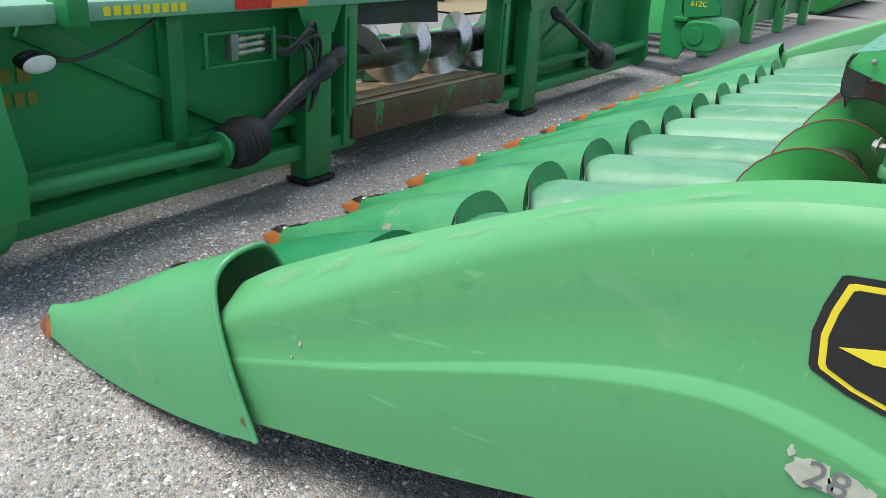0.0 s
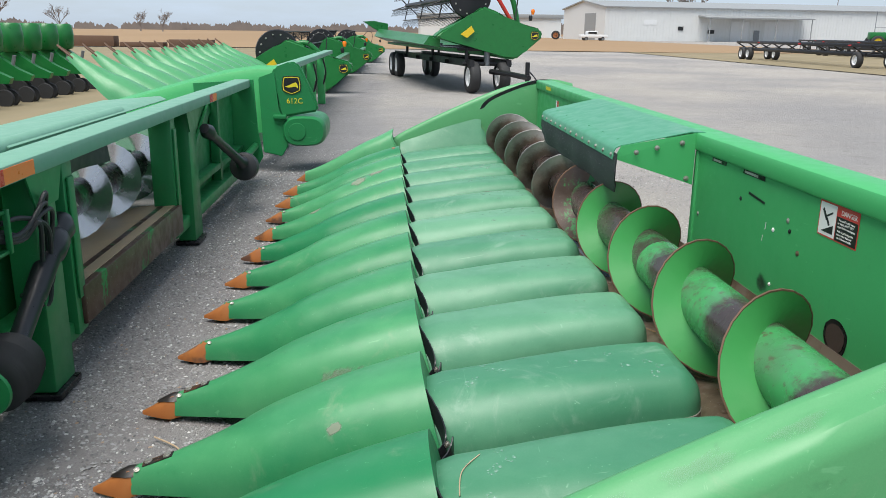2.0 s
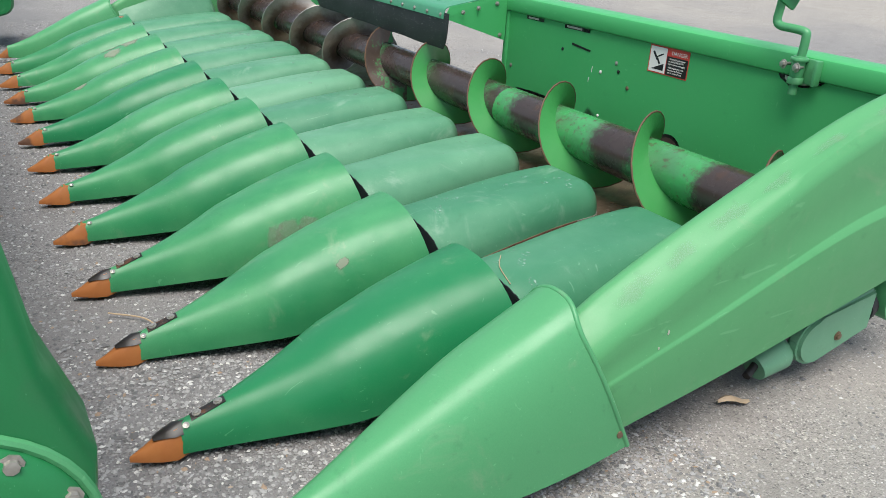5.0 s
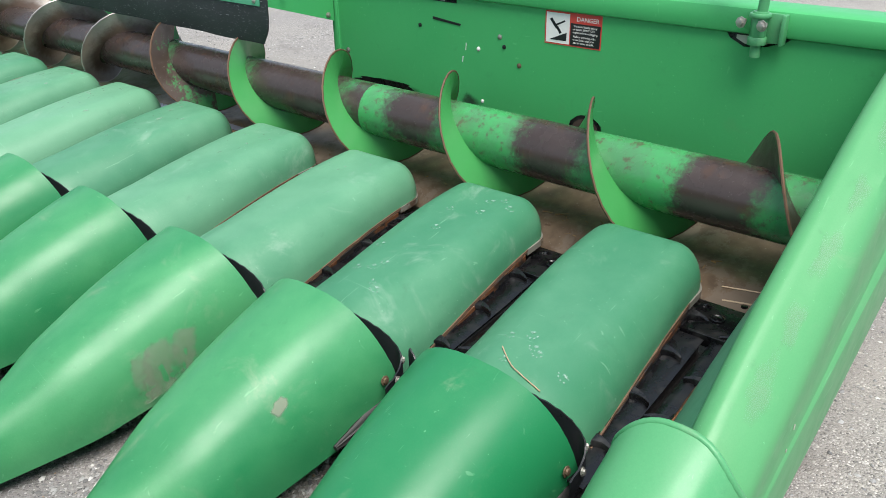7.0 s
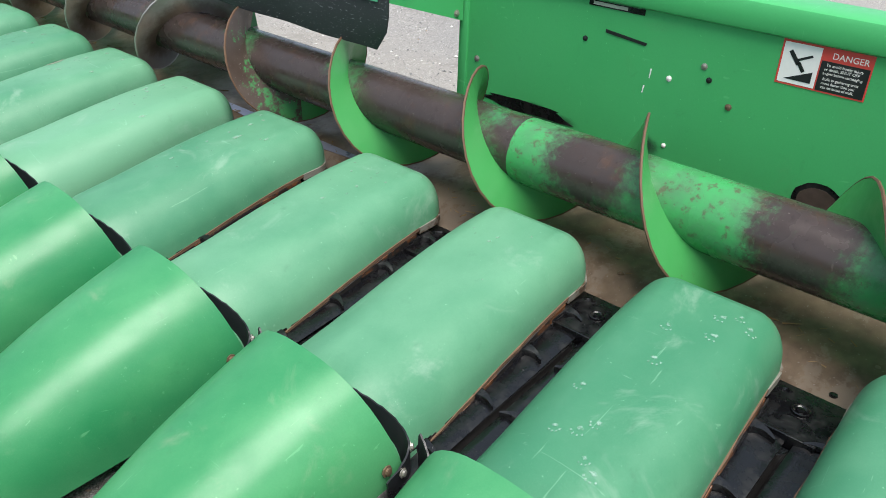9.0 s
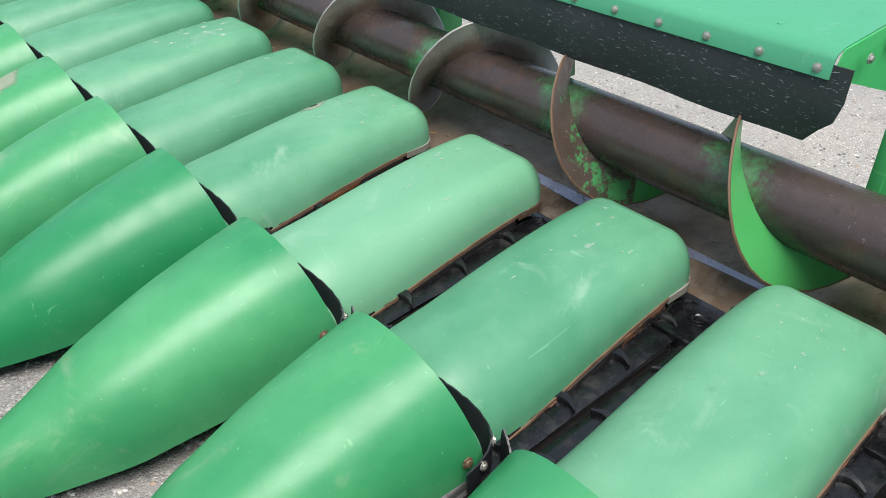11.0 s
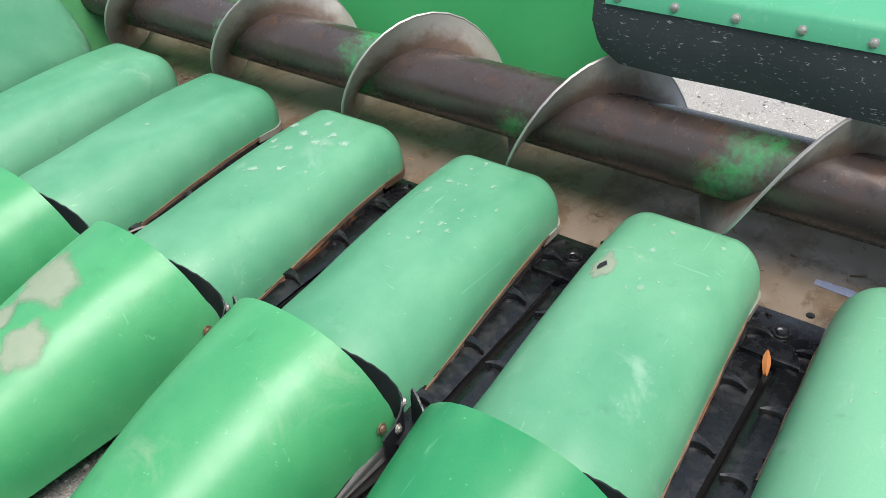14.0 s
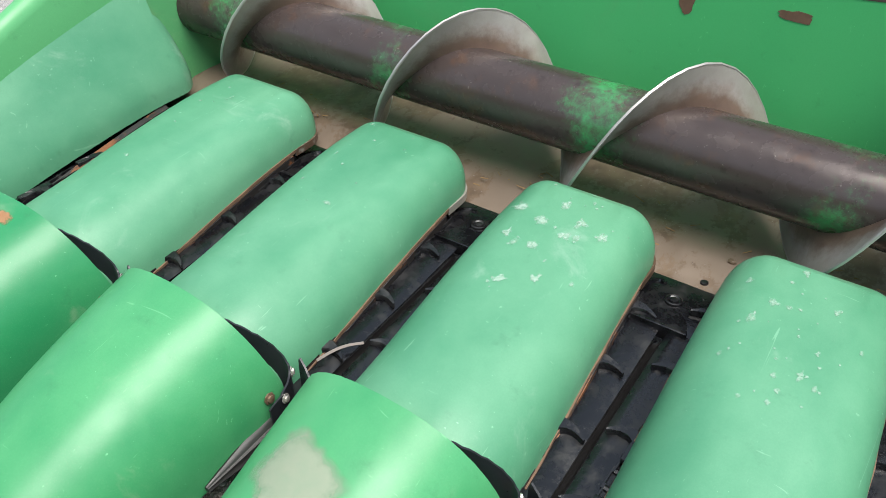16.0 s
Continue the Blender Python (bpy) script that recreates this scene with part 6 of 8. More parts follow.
# ---- a third header with its snouts raised ----
def raised_header():
    h = thing("corn_header", (-1.2, 11.5, 0), "green corn header with all its snouts folded up", "corn header", "corn headers")
    src = next(o for o in header.children if o.name.startswith("snout"))
    tilt = Matrix.Rotation(radians(48), 4, "Y") @ Matrix.Diagonal((1.29, 1.55, 1.2, 1))
    for k in range(12):
        o = new("snout", src.data)
        o.parent = h
        o.matrix_parent_inverse = h.matrix_basis.inverted()
        o.matrix_basis = Matrix.Translation((-2.76, 8.25 + 0.762 * k, 1.02)) @ tilt
        o["label"] = "raised green snout without its tip"
        bm = bmesh.new()
        for s in (-1, 1):
            pipe(bm, [(0.03, 0.03 * s, 0.06), (-0.10, 0.012 * s, 0.035), (-0.14, 0, 0.03)], 0.010, 6)
        t = sub("tip_frame", bm, RUSTEDGE, o, "bare rusty tip frame")
    for k in range(12):
        bm = bmesh.new()
        y = 7.35 + 0.762 * (k + 0.0)
        loft(bm, [[(-1.72, y - 0.26, 0.36), (-1.70, y - 0.18, 0.52), (-1.70, y + 0.18, 0.52), (-1.72, y + 0.26, 0.36)], [(-0.75, y - 0.26, 0.52), (-0.75, y - 0.18, 0.70), (-0.75, y + 0.18, 0.70), (-0.75, y + 0.26, 0.52)]], closed=False, caps=(True, True))
        shell(bm, 0.005)
        part("hood", bm, HOODG, h, "rounded green hood")
    bm = bmesh.new()
    box(bm, -0.52, -0.36, 7.35, 16.2, 0.90, 0.975, 0.01)
    part("top_beam", bm, FADED, h, "sun-bleached green top beam")
    bm = bmesh.new()
    box(bm, -0.60, -0.58, 7.35, 16.2, 0.2, 0.90)
    part("back_sheet", bm, DARKG, h)
    for y in (8.6, 10.6, 12.6, 14.6):
        bm = bmesh.new()
        box(bm, -0.56, -0.42, y, y + 0.14, 0.0, 0.90, 0.01)
        part("post", bm, SHEET, h)
        bm = bmesh.new()
        pipe(bm, smooth_path([(-0.40, y - 0.5, 0.85), (-0.36, y - 0.4, 0.6), (-0.42, y - 0.3, 0.4), (-0.4, y - 0.1, 0.55)], 5), 0.014, 7)
        part("hose", bm, RUBBER, h, "black hydraulic hose")
    # near end: ridge panel, shield and rounded cover
    bm = bmesh.new()
    rings = []
    for x, top, low in ((-2.2, 0.60, 0.25), (-1.7, 0.74, 0.30), (-1.2, 0.88, 0.34), (-0.8, 0.985, 0.36), (-0.5, 1.03, 0.38), (-0.30, 1.03, 0.38)):
        rings.append([(x, 6.95, low), (x, 6.93, top - 0.12), (x, 6.97, top - 0.03), (x, 7.06, top), (x, 7.16, top - 0.03), (x, 7.18, low)])
    loft(bm, rings, closed=False, caps=(True, True))
    shell(bm, 0.006)
    panel = part("end_panel", bm, SHEET, h, "long green end panel")
    bm = bmesh.new()
    out = [(-0.26, 0.54), (-0.34, 0.96), (-0.30, 1.02), (-0.16, 1.075), (-0.09, 1.07), (-0.05, 1.02), (0.11, 0.66), (0.10, 0.60)]
    slab(bm, out, facing((0, 6.92, 0), (1, 0, 0), (0, 0, 1)), 0.06)
    bmesh.ops.bevel(bm, geom=list(bm.edges), offset=0.02, segments=2, affect="EDGES")
    sh = part("end_shield", bm, DEEPG, h, "green end shield with a decal")
    shield_logo(sh, facing((-0.145, 6.858, 0.85), (1, 0, 0), (0, 0, 1)), 0.19, 0.17, 0.003)
    num = text_bm("612C", 0.072)
    bmesh.ops.transform(num, matrix=facing((-0.120, 6.8565, 0.70), (1, 0, 0), (0, 0, 1)), verts=num.verts)
    part("model_number", num, DECALY, sh, "yellow model number", 0)
    bm = bmesh.new()
    rings = []
    for y, k in ((6.80, 0.86), (6.83, 0.96), (6.90, 1.0), (7.4, 1.0)):
        rings.append([(-0.035 + 0.215 * k * math.copysign(abs(math.cos(a)) ** 0.6, math.cos(a)), y, 0.41 + 0.15 * k * math.copysign(abs(math.sin(a)) ** 0.8, math.sin(a))) for a in (2 * math.pi * j / 28 for j in range(28))])
    loft(bm, rings, True, (True, True))
    dc = part("drive_cover", bm, DEEPG, h, "long rounded green drive cover")
    bm = bmesh.new()
    lathe(bm, (-0.10, 6.798, 0.41), (0, -1, 0), ((0, 0.085), (0.008, 0.082), (0.010, 0.05)), 24)
    part("cover_disc", bm, DEEPG, dc)
    bm = bmesh.new()
    slab(bm, [(-0.46, 0.92), (-0.30, 0.98), (-0.28, 0.60), (-0.19, 0.52), (-0.20, 0.26), (-0.26, 0.16), (-0.44, 0.20)], facing((0, 6.88, 0), (1, 0, 0), (0, 0, 1)), 0.03)
    bmesh.ops.bevel(bm, geom=list(bm.edges), offset=0.008, segments=2, affect="EDGES")
    side = part("side_plate", bm, DARKG, h, "flat dark green end plate with a bracket")
    bm = bmesh.new()
    box(bm, -0.33, -0.20, 6.80, 6.86, 0.53, 0.57, 0.008)
    part("bracket", bm, DEEPG, side)
    return h


raised_header()


# ---- grain headers with reels ----
def reel_parts(h, x, z, y0, y1, r):
    bm = bmesh.new()
    lathe(bm, (x, y0, z), (0, 1, 0), ((0, r * 0.2), (0.01, r * 0.96), (0.05, r), (0.09, r * 0.96), (0.10, r * 0.2)), 30)
    disc = part("reel_disc", bm, BLACKP, h, "black slotted reel end disc")
    for k in range(14):
        a = 2 * math.pi * k / 14
        bm = bmesh.new()
        lathe(bm, (x + r * 0.78 * math.cos(a), y0 - 0.002, z + r * 0.78 * math.sin(a)), (0, -1, 0), ((0, 0.022), (0.006, 0.018)), 8)
        part("rivet", bm, ZINC, disc)
    for k in range(6):
        a = 2 * math.pi * (k + 0.3) / 6
        px, pz = x + r * 0.92 * math.cos(a), z + r * 0.92 * math.sin(a)
        bm = bmesh.new()
        box(bm, px - 0.04, px + 0.04, y0 + 0.1, y1, pz - 0.012, pz + 0.012, 0.004)
        n = int((y1 - y0) / 0.16)
        for j in range(n):
            y = y0 + 0.15 + j * 0.16
            cyl(bm, (px, y, pz), (px - 0.10, y, pz - 0.20), 0.007, 0.004, 4)
        part("reel_bat", bm, BLACKP, h, "black reel bat with plastic tines")
        bm = bmesh.new()
        for j in range(4):
            y = y0 + 0.4 + (y1 - y0 - 0.6) * j / 3
            cyl(bm, (x, y, z), (px, y, pz), 0.018, None, 6)
        part("reel_spoke", bm, BLACKP, h)
    bm = bmesh.new()
    cyl(bm, (x, y0, z), (x, y1, z), 0.07, None, 12)
    part("reel_tube", bm, BLACKP, h)


def grain_header(at, length, reel_z, label):
    x, y, z = at
    h = thing("grain_header", (x - 1.0, y + length / 2, 0 if z < 0.3 else z), label, "grain header", "grain headers")
    out = [(-2.6, 0.58), (-2.45, 0.72), (-1.75, 1.05), (-1.45, 1.28), (-1.1, 1.16), (-0.70, 0.92), (-0.07, 0.80), (0.0, 0.62), (-0.40, 0.30), (-0.66, 0.10), (-0.95, 0.12), (-1.7, 0.42), (-2.4, 0.55)]
    bm = bmesh.new()
    slab(bm, [(x + a, z + b) for a, b in out], facing((0, y + 0.45, 0), (1, 0, 0), (0, 0, 1)), 0.45)
    bmesh.ops.bevel(bm, geom=list(bm.edges), offset=0.05, segments=3, affect="EDGES")
    sh = part("end_shield", bm, GREENP, h, "smooth green end shield")
    shield_logo(sh, facing((x - 0.22, y - 0.008, z + 0.64), (1, 0, 0), (0, 0, 1)), 0.20, 0.19, 0.006)
    prof = [(-2.3, 0.30), (-0.75, 0.12), (-0.55, 0.16), (-0.42, 0.62), (-0.42, 0.80), (-0.55, 0.82), (-0.62, 0.40), (-0.95, 0.28), (-2.3, 0.36)]
    bm = bmesh.new()
    loft(bm, [[(x + a, y + 0.3, z + b) for a, b in prof], [(x + a, y + length, z + b) for a, b in prof]], True, (True, True))
    part("table", bm, GREENP, h, "long green header table", 20)
    bm = bmesh.new()
    loft(bm, [[(x - 2.30, y + 0.3, z + 0.38), (x - 0.75, y + 0.3, z + 0.30)], [(x - 2.30, y + length, z + 0.38), (x - 0.75, y + length, z + 0.30)]], closed=False)
    shell(bm, 0.02)
    part("belt", bm, BLACKP, h, "black draper belt")
    bm = bmesh.new()
    slab(bm, [(x - 3.1, z + 0.78), (x - 2.75, z + 0.80), (x - 2.3, z + 0.72), (x - 2.3, z + 0.40), (x - 2.6, z + 0.48)], facing((0, y + length + 0.1, 0.0 if z < 0 else 0.22), (1, 0, 0), (0, 0, 1)), 0.2)
    part("far_divider", bm, GREENP, h, "green crop divider")
    bm = bmesh.new()
    loft(bm, [[(x - 2.75, y + 0.5, z + 0.42), (x - 2.35, y + 0.5, z + 0.36), (x - 2.35, y + 0.5, z + 0.60), (x - 2.6, y + 0.5, z + 0.62)], [(x - 2.75, y + length, z + 0.55), (x - 2.35, y + length, z + 0.40), (x - 2.35, y + length, z + 0.72), (x - 2.6, y + length, z + 0.78)]], True, (True, True))
    part("front_bar", bm, GREENP, h, "long green cutter bar front")
    bm = bmesh.new()
    slab(bm, [(x - 2.0, z + 0.66), (x - 1.75, z + 0.84), (x - 1.68, z + 0.72), (x - 1.85, z + 0.58)], facing((0, y - 0.03, 0), (1, 0, 0), (0, 0, 1)), 0.03)
    part("divider_tip", bm, YELLOW, h, "yellow divider cap")
    reel_parts(h, x - 1.7, z + reel_z, y + 0.25, y + length - 0.2, 0.50)
    bm = bmesh.new()
    pipe(bm, smooth_path([(x - 1.7, y + 0.18, z + reel_z), (x - 1.1, y + 0.16, z + reel_z + 0.22), (x - 0.75, y + 0.16, z + reel_z - 0.02), (x - 0.55, y + 0.2, z + 0.75)], 6), 0.06, 10)
    part("reel_arm", bm, GREENP, h, "green reel arm")
    bm = bmesh.new()
    cyl(bm, (x - 1.15, y + 0.12, z + reel_z + 0.05), (x - 0.72, y + 0.12, z + 0.90), 0.045, None, 12)
    part("lift_cylinder", bm, REDP, h, "red-tipped lift cylinder")
    bm = bmesh.new()
    pipe(bm, smooth_path([(x - 1.0, y + 0.1, z + reel_z + 0.2), (x - 0.8, y + 0.1, z + reel_z + 0.42), (x - 0.6, y + 0.1, z + reel_z + 0.35), (x - 0.62, y + 0.1, z + reel_z), (x - 0.7, y + 0.1, z + 0.8)], 6), 0.014, 6)
    part("hose", bm, RUBBER, h)
    for a, b in ((-0.25, 0.98), (-0.20, 1.12)):
        bm = bmesh.new()
        lathe(bm, (x + a, y + 0.25, z + b), (0, 0, 1), ((0, 0.03), (0.08, 0.05), (0.12, 0.03)), 10)
        part("marker_lamp", bm, AMBER if b > 1 else BLACKP, h, "small amber marker lamp")
    return h


def wheel(parent, x, y, z, r, w, axis, tyre_mat, rim_mat, name="wheel"):
    """Tyre with tread blocks and a dished rim."""
    a = Vector(axis).normalized()
    c = Vector((x, y, z)) - a * w / 2
    bm = bmesh.new()
    lathe(bm, c, a, ((0.0, r * 0.62), (0.0, r * 0.86), (w * 0.12, r * 0.97), (w * 0.3, r), (w * 0.7, r), (w * 0.88, r * 0.97), (w, r * 0.86), (w, r * 0.62)), 28, False)
    t = part(name, bm, tyre_mat, parent, "black rubber tyre")
    bm = bmesh.new()
    lathe(bm, c, a, ((w * 0.06, r * 0.63), (w * 0.06, r * 0.56), (w * 0.25, r * 0.50), (w * 0.28, r * 0.18), (w * 0.15, r * 0.15), (w * 0.15, r * 0.02)), 22, False)
    lathe(bm, c, a, ((w * 0.94, r * 0.63), (w * 0.94, r * 0.56), (w * 0.75, r * 0.50), (w * 0.72, r * 0.18), (w * 0.85, r * 0.15), (w * 0.85, r * 0.02)), 22, False)
    part("rim", bm, rim_mat, t)
    return t


draper = grain_header((4.42, 17.75, 0.66), 8.6, 1.50, "green draper header with black reel, riding on a black trailer")
draper.matrix_basis = Matrix.Translation((3.4, 17.75, 0)) @ Matrix.Rotation(radians(9), 4, "Z") @ Matrix.Translation((-3.4, -17.75, 0)) @ draper.matrix_basis
grain_header((0.02, 17.3, -0.10), 7.5, 0.98, "green grain header with black reel in the row")
grain_header((0.30, 26.0, -0.10), 7.5, 1.02, "green grain header with black reel in the row")
grain_header((0.70, 35.5, -0.10), 7.5, 1.02, "green grain header with black reel in the row")


def header_trailer():
    t = thing("header_trailer", (2.4, 21.5, 0), "black steel header trailer with six white-rimmed wheels", "trailer", "trailers")
    d = Vector((-0.19, 0.98, 0)).normalized()
    n = Vector((0.98, 0.19, 0))
    o = Vector((3.15, 17.6, 0))
    for s in (-0.45, 0.45):
        bm = bmesh.new()
        a, b = o + n * s, o + d * 8.6 + n * s
        loft(bm, [[(p.x - 0.05, p.y, 0.60), (p.x + 0.05, p.y, 0.60), (p.x + 0.05, p.y, 0.76), (p.x - 0.05, p.y, 0.76)] for p in (a, b)], True, (True, True))
        part("frame_rail", bm, BLACKP, t, "black steel frame rail")
    for k in range(6):
        p = o + d * (0.3 + 1.6 * k)
        bm = bmesh.new()
        cyl(bm, p - n * 0.6 + Vector((0, 0, 0.66)), p + n * 0.6 + Vector((0, 0, 0.66)), 0.05, None, 8)
        part("cross_member", bm, BLACKP, t)
        if k % 2 == 0:
            bm = bmesh.new()
            for s in (-0.5, 0.5):
                cyl(bm, p + n * s + Vector((0, 0, 0.66)), p + n * s + Vector((0, 0, 0.98)), 0.04, None, 8)
            box(bm, p.x - 0.7, p.x + 0.6, p.y - 0.05, p.y + 0.05, 0.95, 1.03, 0.01)
            part("support_post", bm, BLACKP, t)
    for q in (0.25, 7.3, 8.1):
        for s in (-0.36 if q < 1 else -0.62, 0.36 if q < 1 else 0.50):
            p = o + d * q + n * s
            wheel(t, p.x, p.y, 0.36, 0.36, 0.24, n, TYRE, WHITEP)
    bm = bmesh.new()
    pipe(bm, [o + Vector((0, 0, 0.5)), o - d * 0.6 + n * 0.3 + Vector((0, 0, 0.46)), o - d * 1.3 + n * 0.45 + Vector((0, 0, 0.42))], 0.06, 8)
    part("tongue", bm, BLACKP, t, "black tow tongue")
    p = o - d * 1.2 + n * 0.45
    bm = bmesh.new()
    cyl(bm, p + Vector((0, 0, 0.12)), p + Vector((0, 0, 0.75)), 0.05, None, 10)
    part("jack", bm, BLACKP, t, "black trailer jack")
    bm = bmesh.new()
    pipe(bm, smooth_path([p + Vector((0, 0, 0.6)), p + Vector((0.2, -0.1, 0.35)), p + Vector((0.22, -0.1, 0.1)), p + Vector((0.05, 0, 0.05))], 6), 0.015, 6)
    part("cable", bm, RUBBER, t)
    bm = bmesh.new()
    q = o + n * 0.0 + d * 0.3
    cyl(bm, q + Vector((0, 0, 0.62)), q + Vector((0, 0, 1.0)), 0.07, None, 12)
    part("turntable_post", bm, STEELG, t, "grey steel post")


header_trailer()


def header_cart(x, y0, y1, label):
    t = thing("header_cart", (x, (y0 + y1) / 2, 0), label, "trailer", "parked header carts")
    for s in (-0.7, 0.7):
        bm = bmesh.new()
        box(bm, x + s - 0.06, x + s + 0.06, y0, y1, 0.92, 1.06, 0.01)
        part("frame_rail", bm, BLACKP, t)
    bm = bmesh.new()
    box(bm, x - 0.08, x + 0.08, y0 - 0.3, y1, 0.50, 0.62, 0.01)
    part("spine", bm, BLACKP, t)
    for s in (-0.7, 0.7):
        bm = bmesh.new()
        box(bm, x + s - 0.05, x + s + 0.05, y0 + 0.4, y1 - 0.4, 0.56, 0.70, 0.01)
        part("lower_rail", bm, BLACKP, t)
    n = int((y1 - y0) / 1.5)
    for k in range(n + 1):
        y = y0 + (y1 - y0) * k / n
        bm = bmesh.new()
        cyl(bm, (x, y, 0.56), (x - 0.7, y, 0.95), 0.04, None, 6)
        cyl(bm, (x, y, 0.56), (x + 0.7, y, 0.95), 0.04, None, 6)
        cyl(bm, (x - 0.75, y, 0.98), (x + 0.75, y, 0.98), 0.04, None, 6)
        part("cross_brace", bm, BLACKP, t)
        if k % 3 == 1:
            bm = bmesh.new()
            box(bm, x - 0.775, x - 0.762, y, y + 0.25, 0.96, 1.02)
            part("reflector", bm, REFR, t, "red reflective tape")
    for q in (0.9, y1 - y0 - 1.0, y1 - y0 - 1.9):
        for s in (-0.78, 0.78):
            wheel(t, x + s, y0 + q, 0.36, 0.36, 0.26, (1, 0, 0), TYRE, WHITEP)
    bm = bmesh.new()
    pipe(bm, [(x, y0 - 0.2, 0.52), (x - 0.2, y0 - 1.2, 0.40), (x - 0.3, y0 - 2.0, 0.20)], 0.06, 8)
    part("tongue", bm, RUSTEDGE, t, "rusty tow tongue")


header_cart(23.4, 20.6, 30.0, "long black steel header cart with white wheels")
header_cart(22.4, 33.2, 47.0, "long black steel header cart with white wheels")
header_cart(25.8, 24.0, 36.0, "long black steel header cart parked behind another")
header_cart(39.0, 58.0, 72.0, "black steel header cart parked far across the yard")
header_cart(33.0, 46.0, 58.0, "black steel header cart parked across the yard")
header_cart(25.0, 12.0, 19.5, "long black steel header cart with white wheels")


def tractor(x, y, turn, s, label):
    t = thing("tractor", (x, y, 0), label, "tractor", "tractors")
    m = Matrix.Translation((x, y, 0)) @ Matrix.Rotation(turn, 4, "Z") @ Matrix.Scale(s, 4)

    def put(name, bm, mat, lab=""):
        bmesh.ops.transform(bm, matrix=m, verts=bm.verts)
        return part(name, bm, mat, t, lab)
    put("hood", bm_box(0.2, 2.6, -0.45, 0.45, 1.1, 1.9, 0.12), GREENP, "green engine hood")
    put("chassis", bm_box(-0.8, 2.5, -0.35, 0.35, 0.6, 1.1, 0.05), BLACKP)
    put("cab_glass", bm_box(-1.2, 0.25, -0.75, 0.75, 1.6, 2.75, 0.1), plain("cab_glass", (0.03, 0.045, 0.05), 0.1, 0.0, 0.1), "dark tinted cab glass")
    put("cab_roof", bm_box(-1.35, 0.4, -0.85, 0.85, 2.75, 2.98, 0.08), GREENP)
    for px in (-1.2, 0.2):
        for py in (-0.74, 0.70):
            put("cab_pillar", bm_box(px, px + 0.08, py, py + 0.06, 1.5, 2.8, 0.01), GREENP)
    bm = bmesh.new()
    cyl(bm, (0.7, 0.5, 1.8), (0.7, 0.5, 2.9), 0.07, None, 10)
    put("exhaust_stack", bm, BLACKP)
    ax = Matrix.Rotation(turn, 3, "Z") @ Vector((0, 1, 0))
    for px, py, r, w in ((-0.9, -0.95, 0.95, 0.5), (-0.9, 0.95, 0.95, 0.5), (-0.9, -1.5, 0.95, 0.45), (-0.9, 1.5, 0.95, 0.45), (1.9, -0.9, 0.75, 0.4), (1.9, 0.9, 0.75, 0.4)):
        p = m @ Vector((px, py, r))
        wheel(t, p.x, p.y, p.z, r * s, w * s, ax, TYRE, YELLOW)


tractor(59.5, 68.5, radians(200), 1.0, "green tractor with dual tyres and yellow rims")
tractor(58.5, 90.0, radians(170), 1.0, "green tractor with yellow rims parked by the fence")
tank = thing("water_tank", (55.2, 71.0, 0), "white square water tank on the yard", "tank")
part("tank_body", bm_box(54.0, 56.4, 70.0, 72.0, 0.0, 1.75, 0.1), WHITEP, tank)
bm = bmesh.new()
lathe(bm, (55.2, 71, 1.74), (0, 0, 1), ((0, 0.3), (0.1, 0.3), (0.12, 0.1)), 14)
part("tank_lid", bm, WHITEP, tank)


# ---- planter ----
def planter():
    p = thing("row_planter", (-6.0, 13.5, 0), "green row planter with black gauge wheels and yellow rims", "planter")
    bm = bmesh.new()
    box(bm, -7.0, -6.82, 9.0, 18.5, 0.86, 1.04, 0.02)
    part("toolbar", bm, GREENP, p, "green square toolbar")
    for k in range(11):
        y = 9.3 + 0.86 * k
        bm = bmesh.new()
        slab(bm, [(-6.85, 0.55), (-6.85, 0.95), (-6.5, 0.98), (-6.0, 0.62), (-5.75, 0.50), (-5.8, 0.40), (-6.3, 0.42)], facing((0, y + 0.07, 0), (1, 0, 0), (0, 0, 1)), 0.14)
        arm = part("row_unit", bm, GREENP, p, "green planter row unit")
        bm = bmesh.new()
        rings = [(0, 0.16), (0.05, 0.20), (0.30, 0.22), (0.50, 0.20), (0.54, 0.16)]
        lathe(bm, (-6.45, y, 0.90), (0, 0, 1), rings, 16)
        part("seed_box", bm, GREENP, arm, "green seed hopper")
        for dx, dy, r in ((-0.55, 0.10, 0.20), (-0.55, -0.10, 0.20), (-0.02, 0.11, 0.155), (-0.02, -0.11, 0.155)):
            bm = bmesh.new()
            lathe(bm, (-5.85 + dx, y + dy - 0.03, r), (0, 1, 0), ((0, r * 0.55), (0, r * 0.95), (0.015, r), (0.05, r), (0.06, r * 0.93), (0.06, r * 0.55)), 20)
            w = part("gauge_wheel", bm, TYRE, arm, "black rubber gauge wheel")
            bm = bmesh.new()
            lathe(bm, (-5.85 + dx, y + dy - 0.02, r), (0, 1, 0), ((0, r * 0.56), (0.0, 0.03), (0.04, 0.03), (0.04, r * 0.56)), 14)
            part("wheel_disc", bm, BLACKP, w)
        bm = bmesh.new()
        cyl(bm, (-6.15, y, 0.5), (-6.05, y, 0.86), 0.035, None, 8)
        part("down_spring", bm, STEELG, arm, "grey down-pressure spring")
    wheel(p, -7.3, 13.0, 0.55, 0.55, 0.35, (1, 0.2, 0), TYRE, YELLOW, "carrying_wheel")
    wheel(p, -7.3, 16.6, 0.55, 0.55, 0.35, (1, 0.2, 0), TYRE, YELLOW, "carrying_wheel")
    wheel(p, -7.3, 10.2, 0.55, 0.55, 0.35, (1, 0.2, 0), TYRE, YELLOW, "carrying_wheel")


planter()


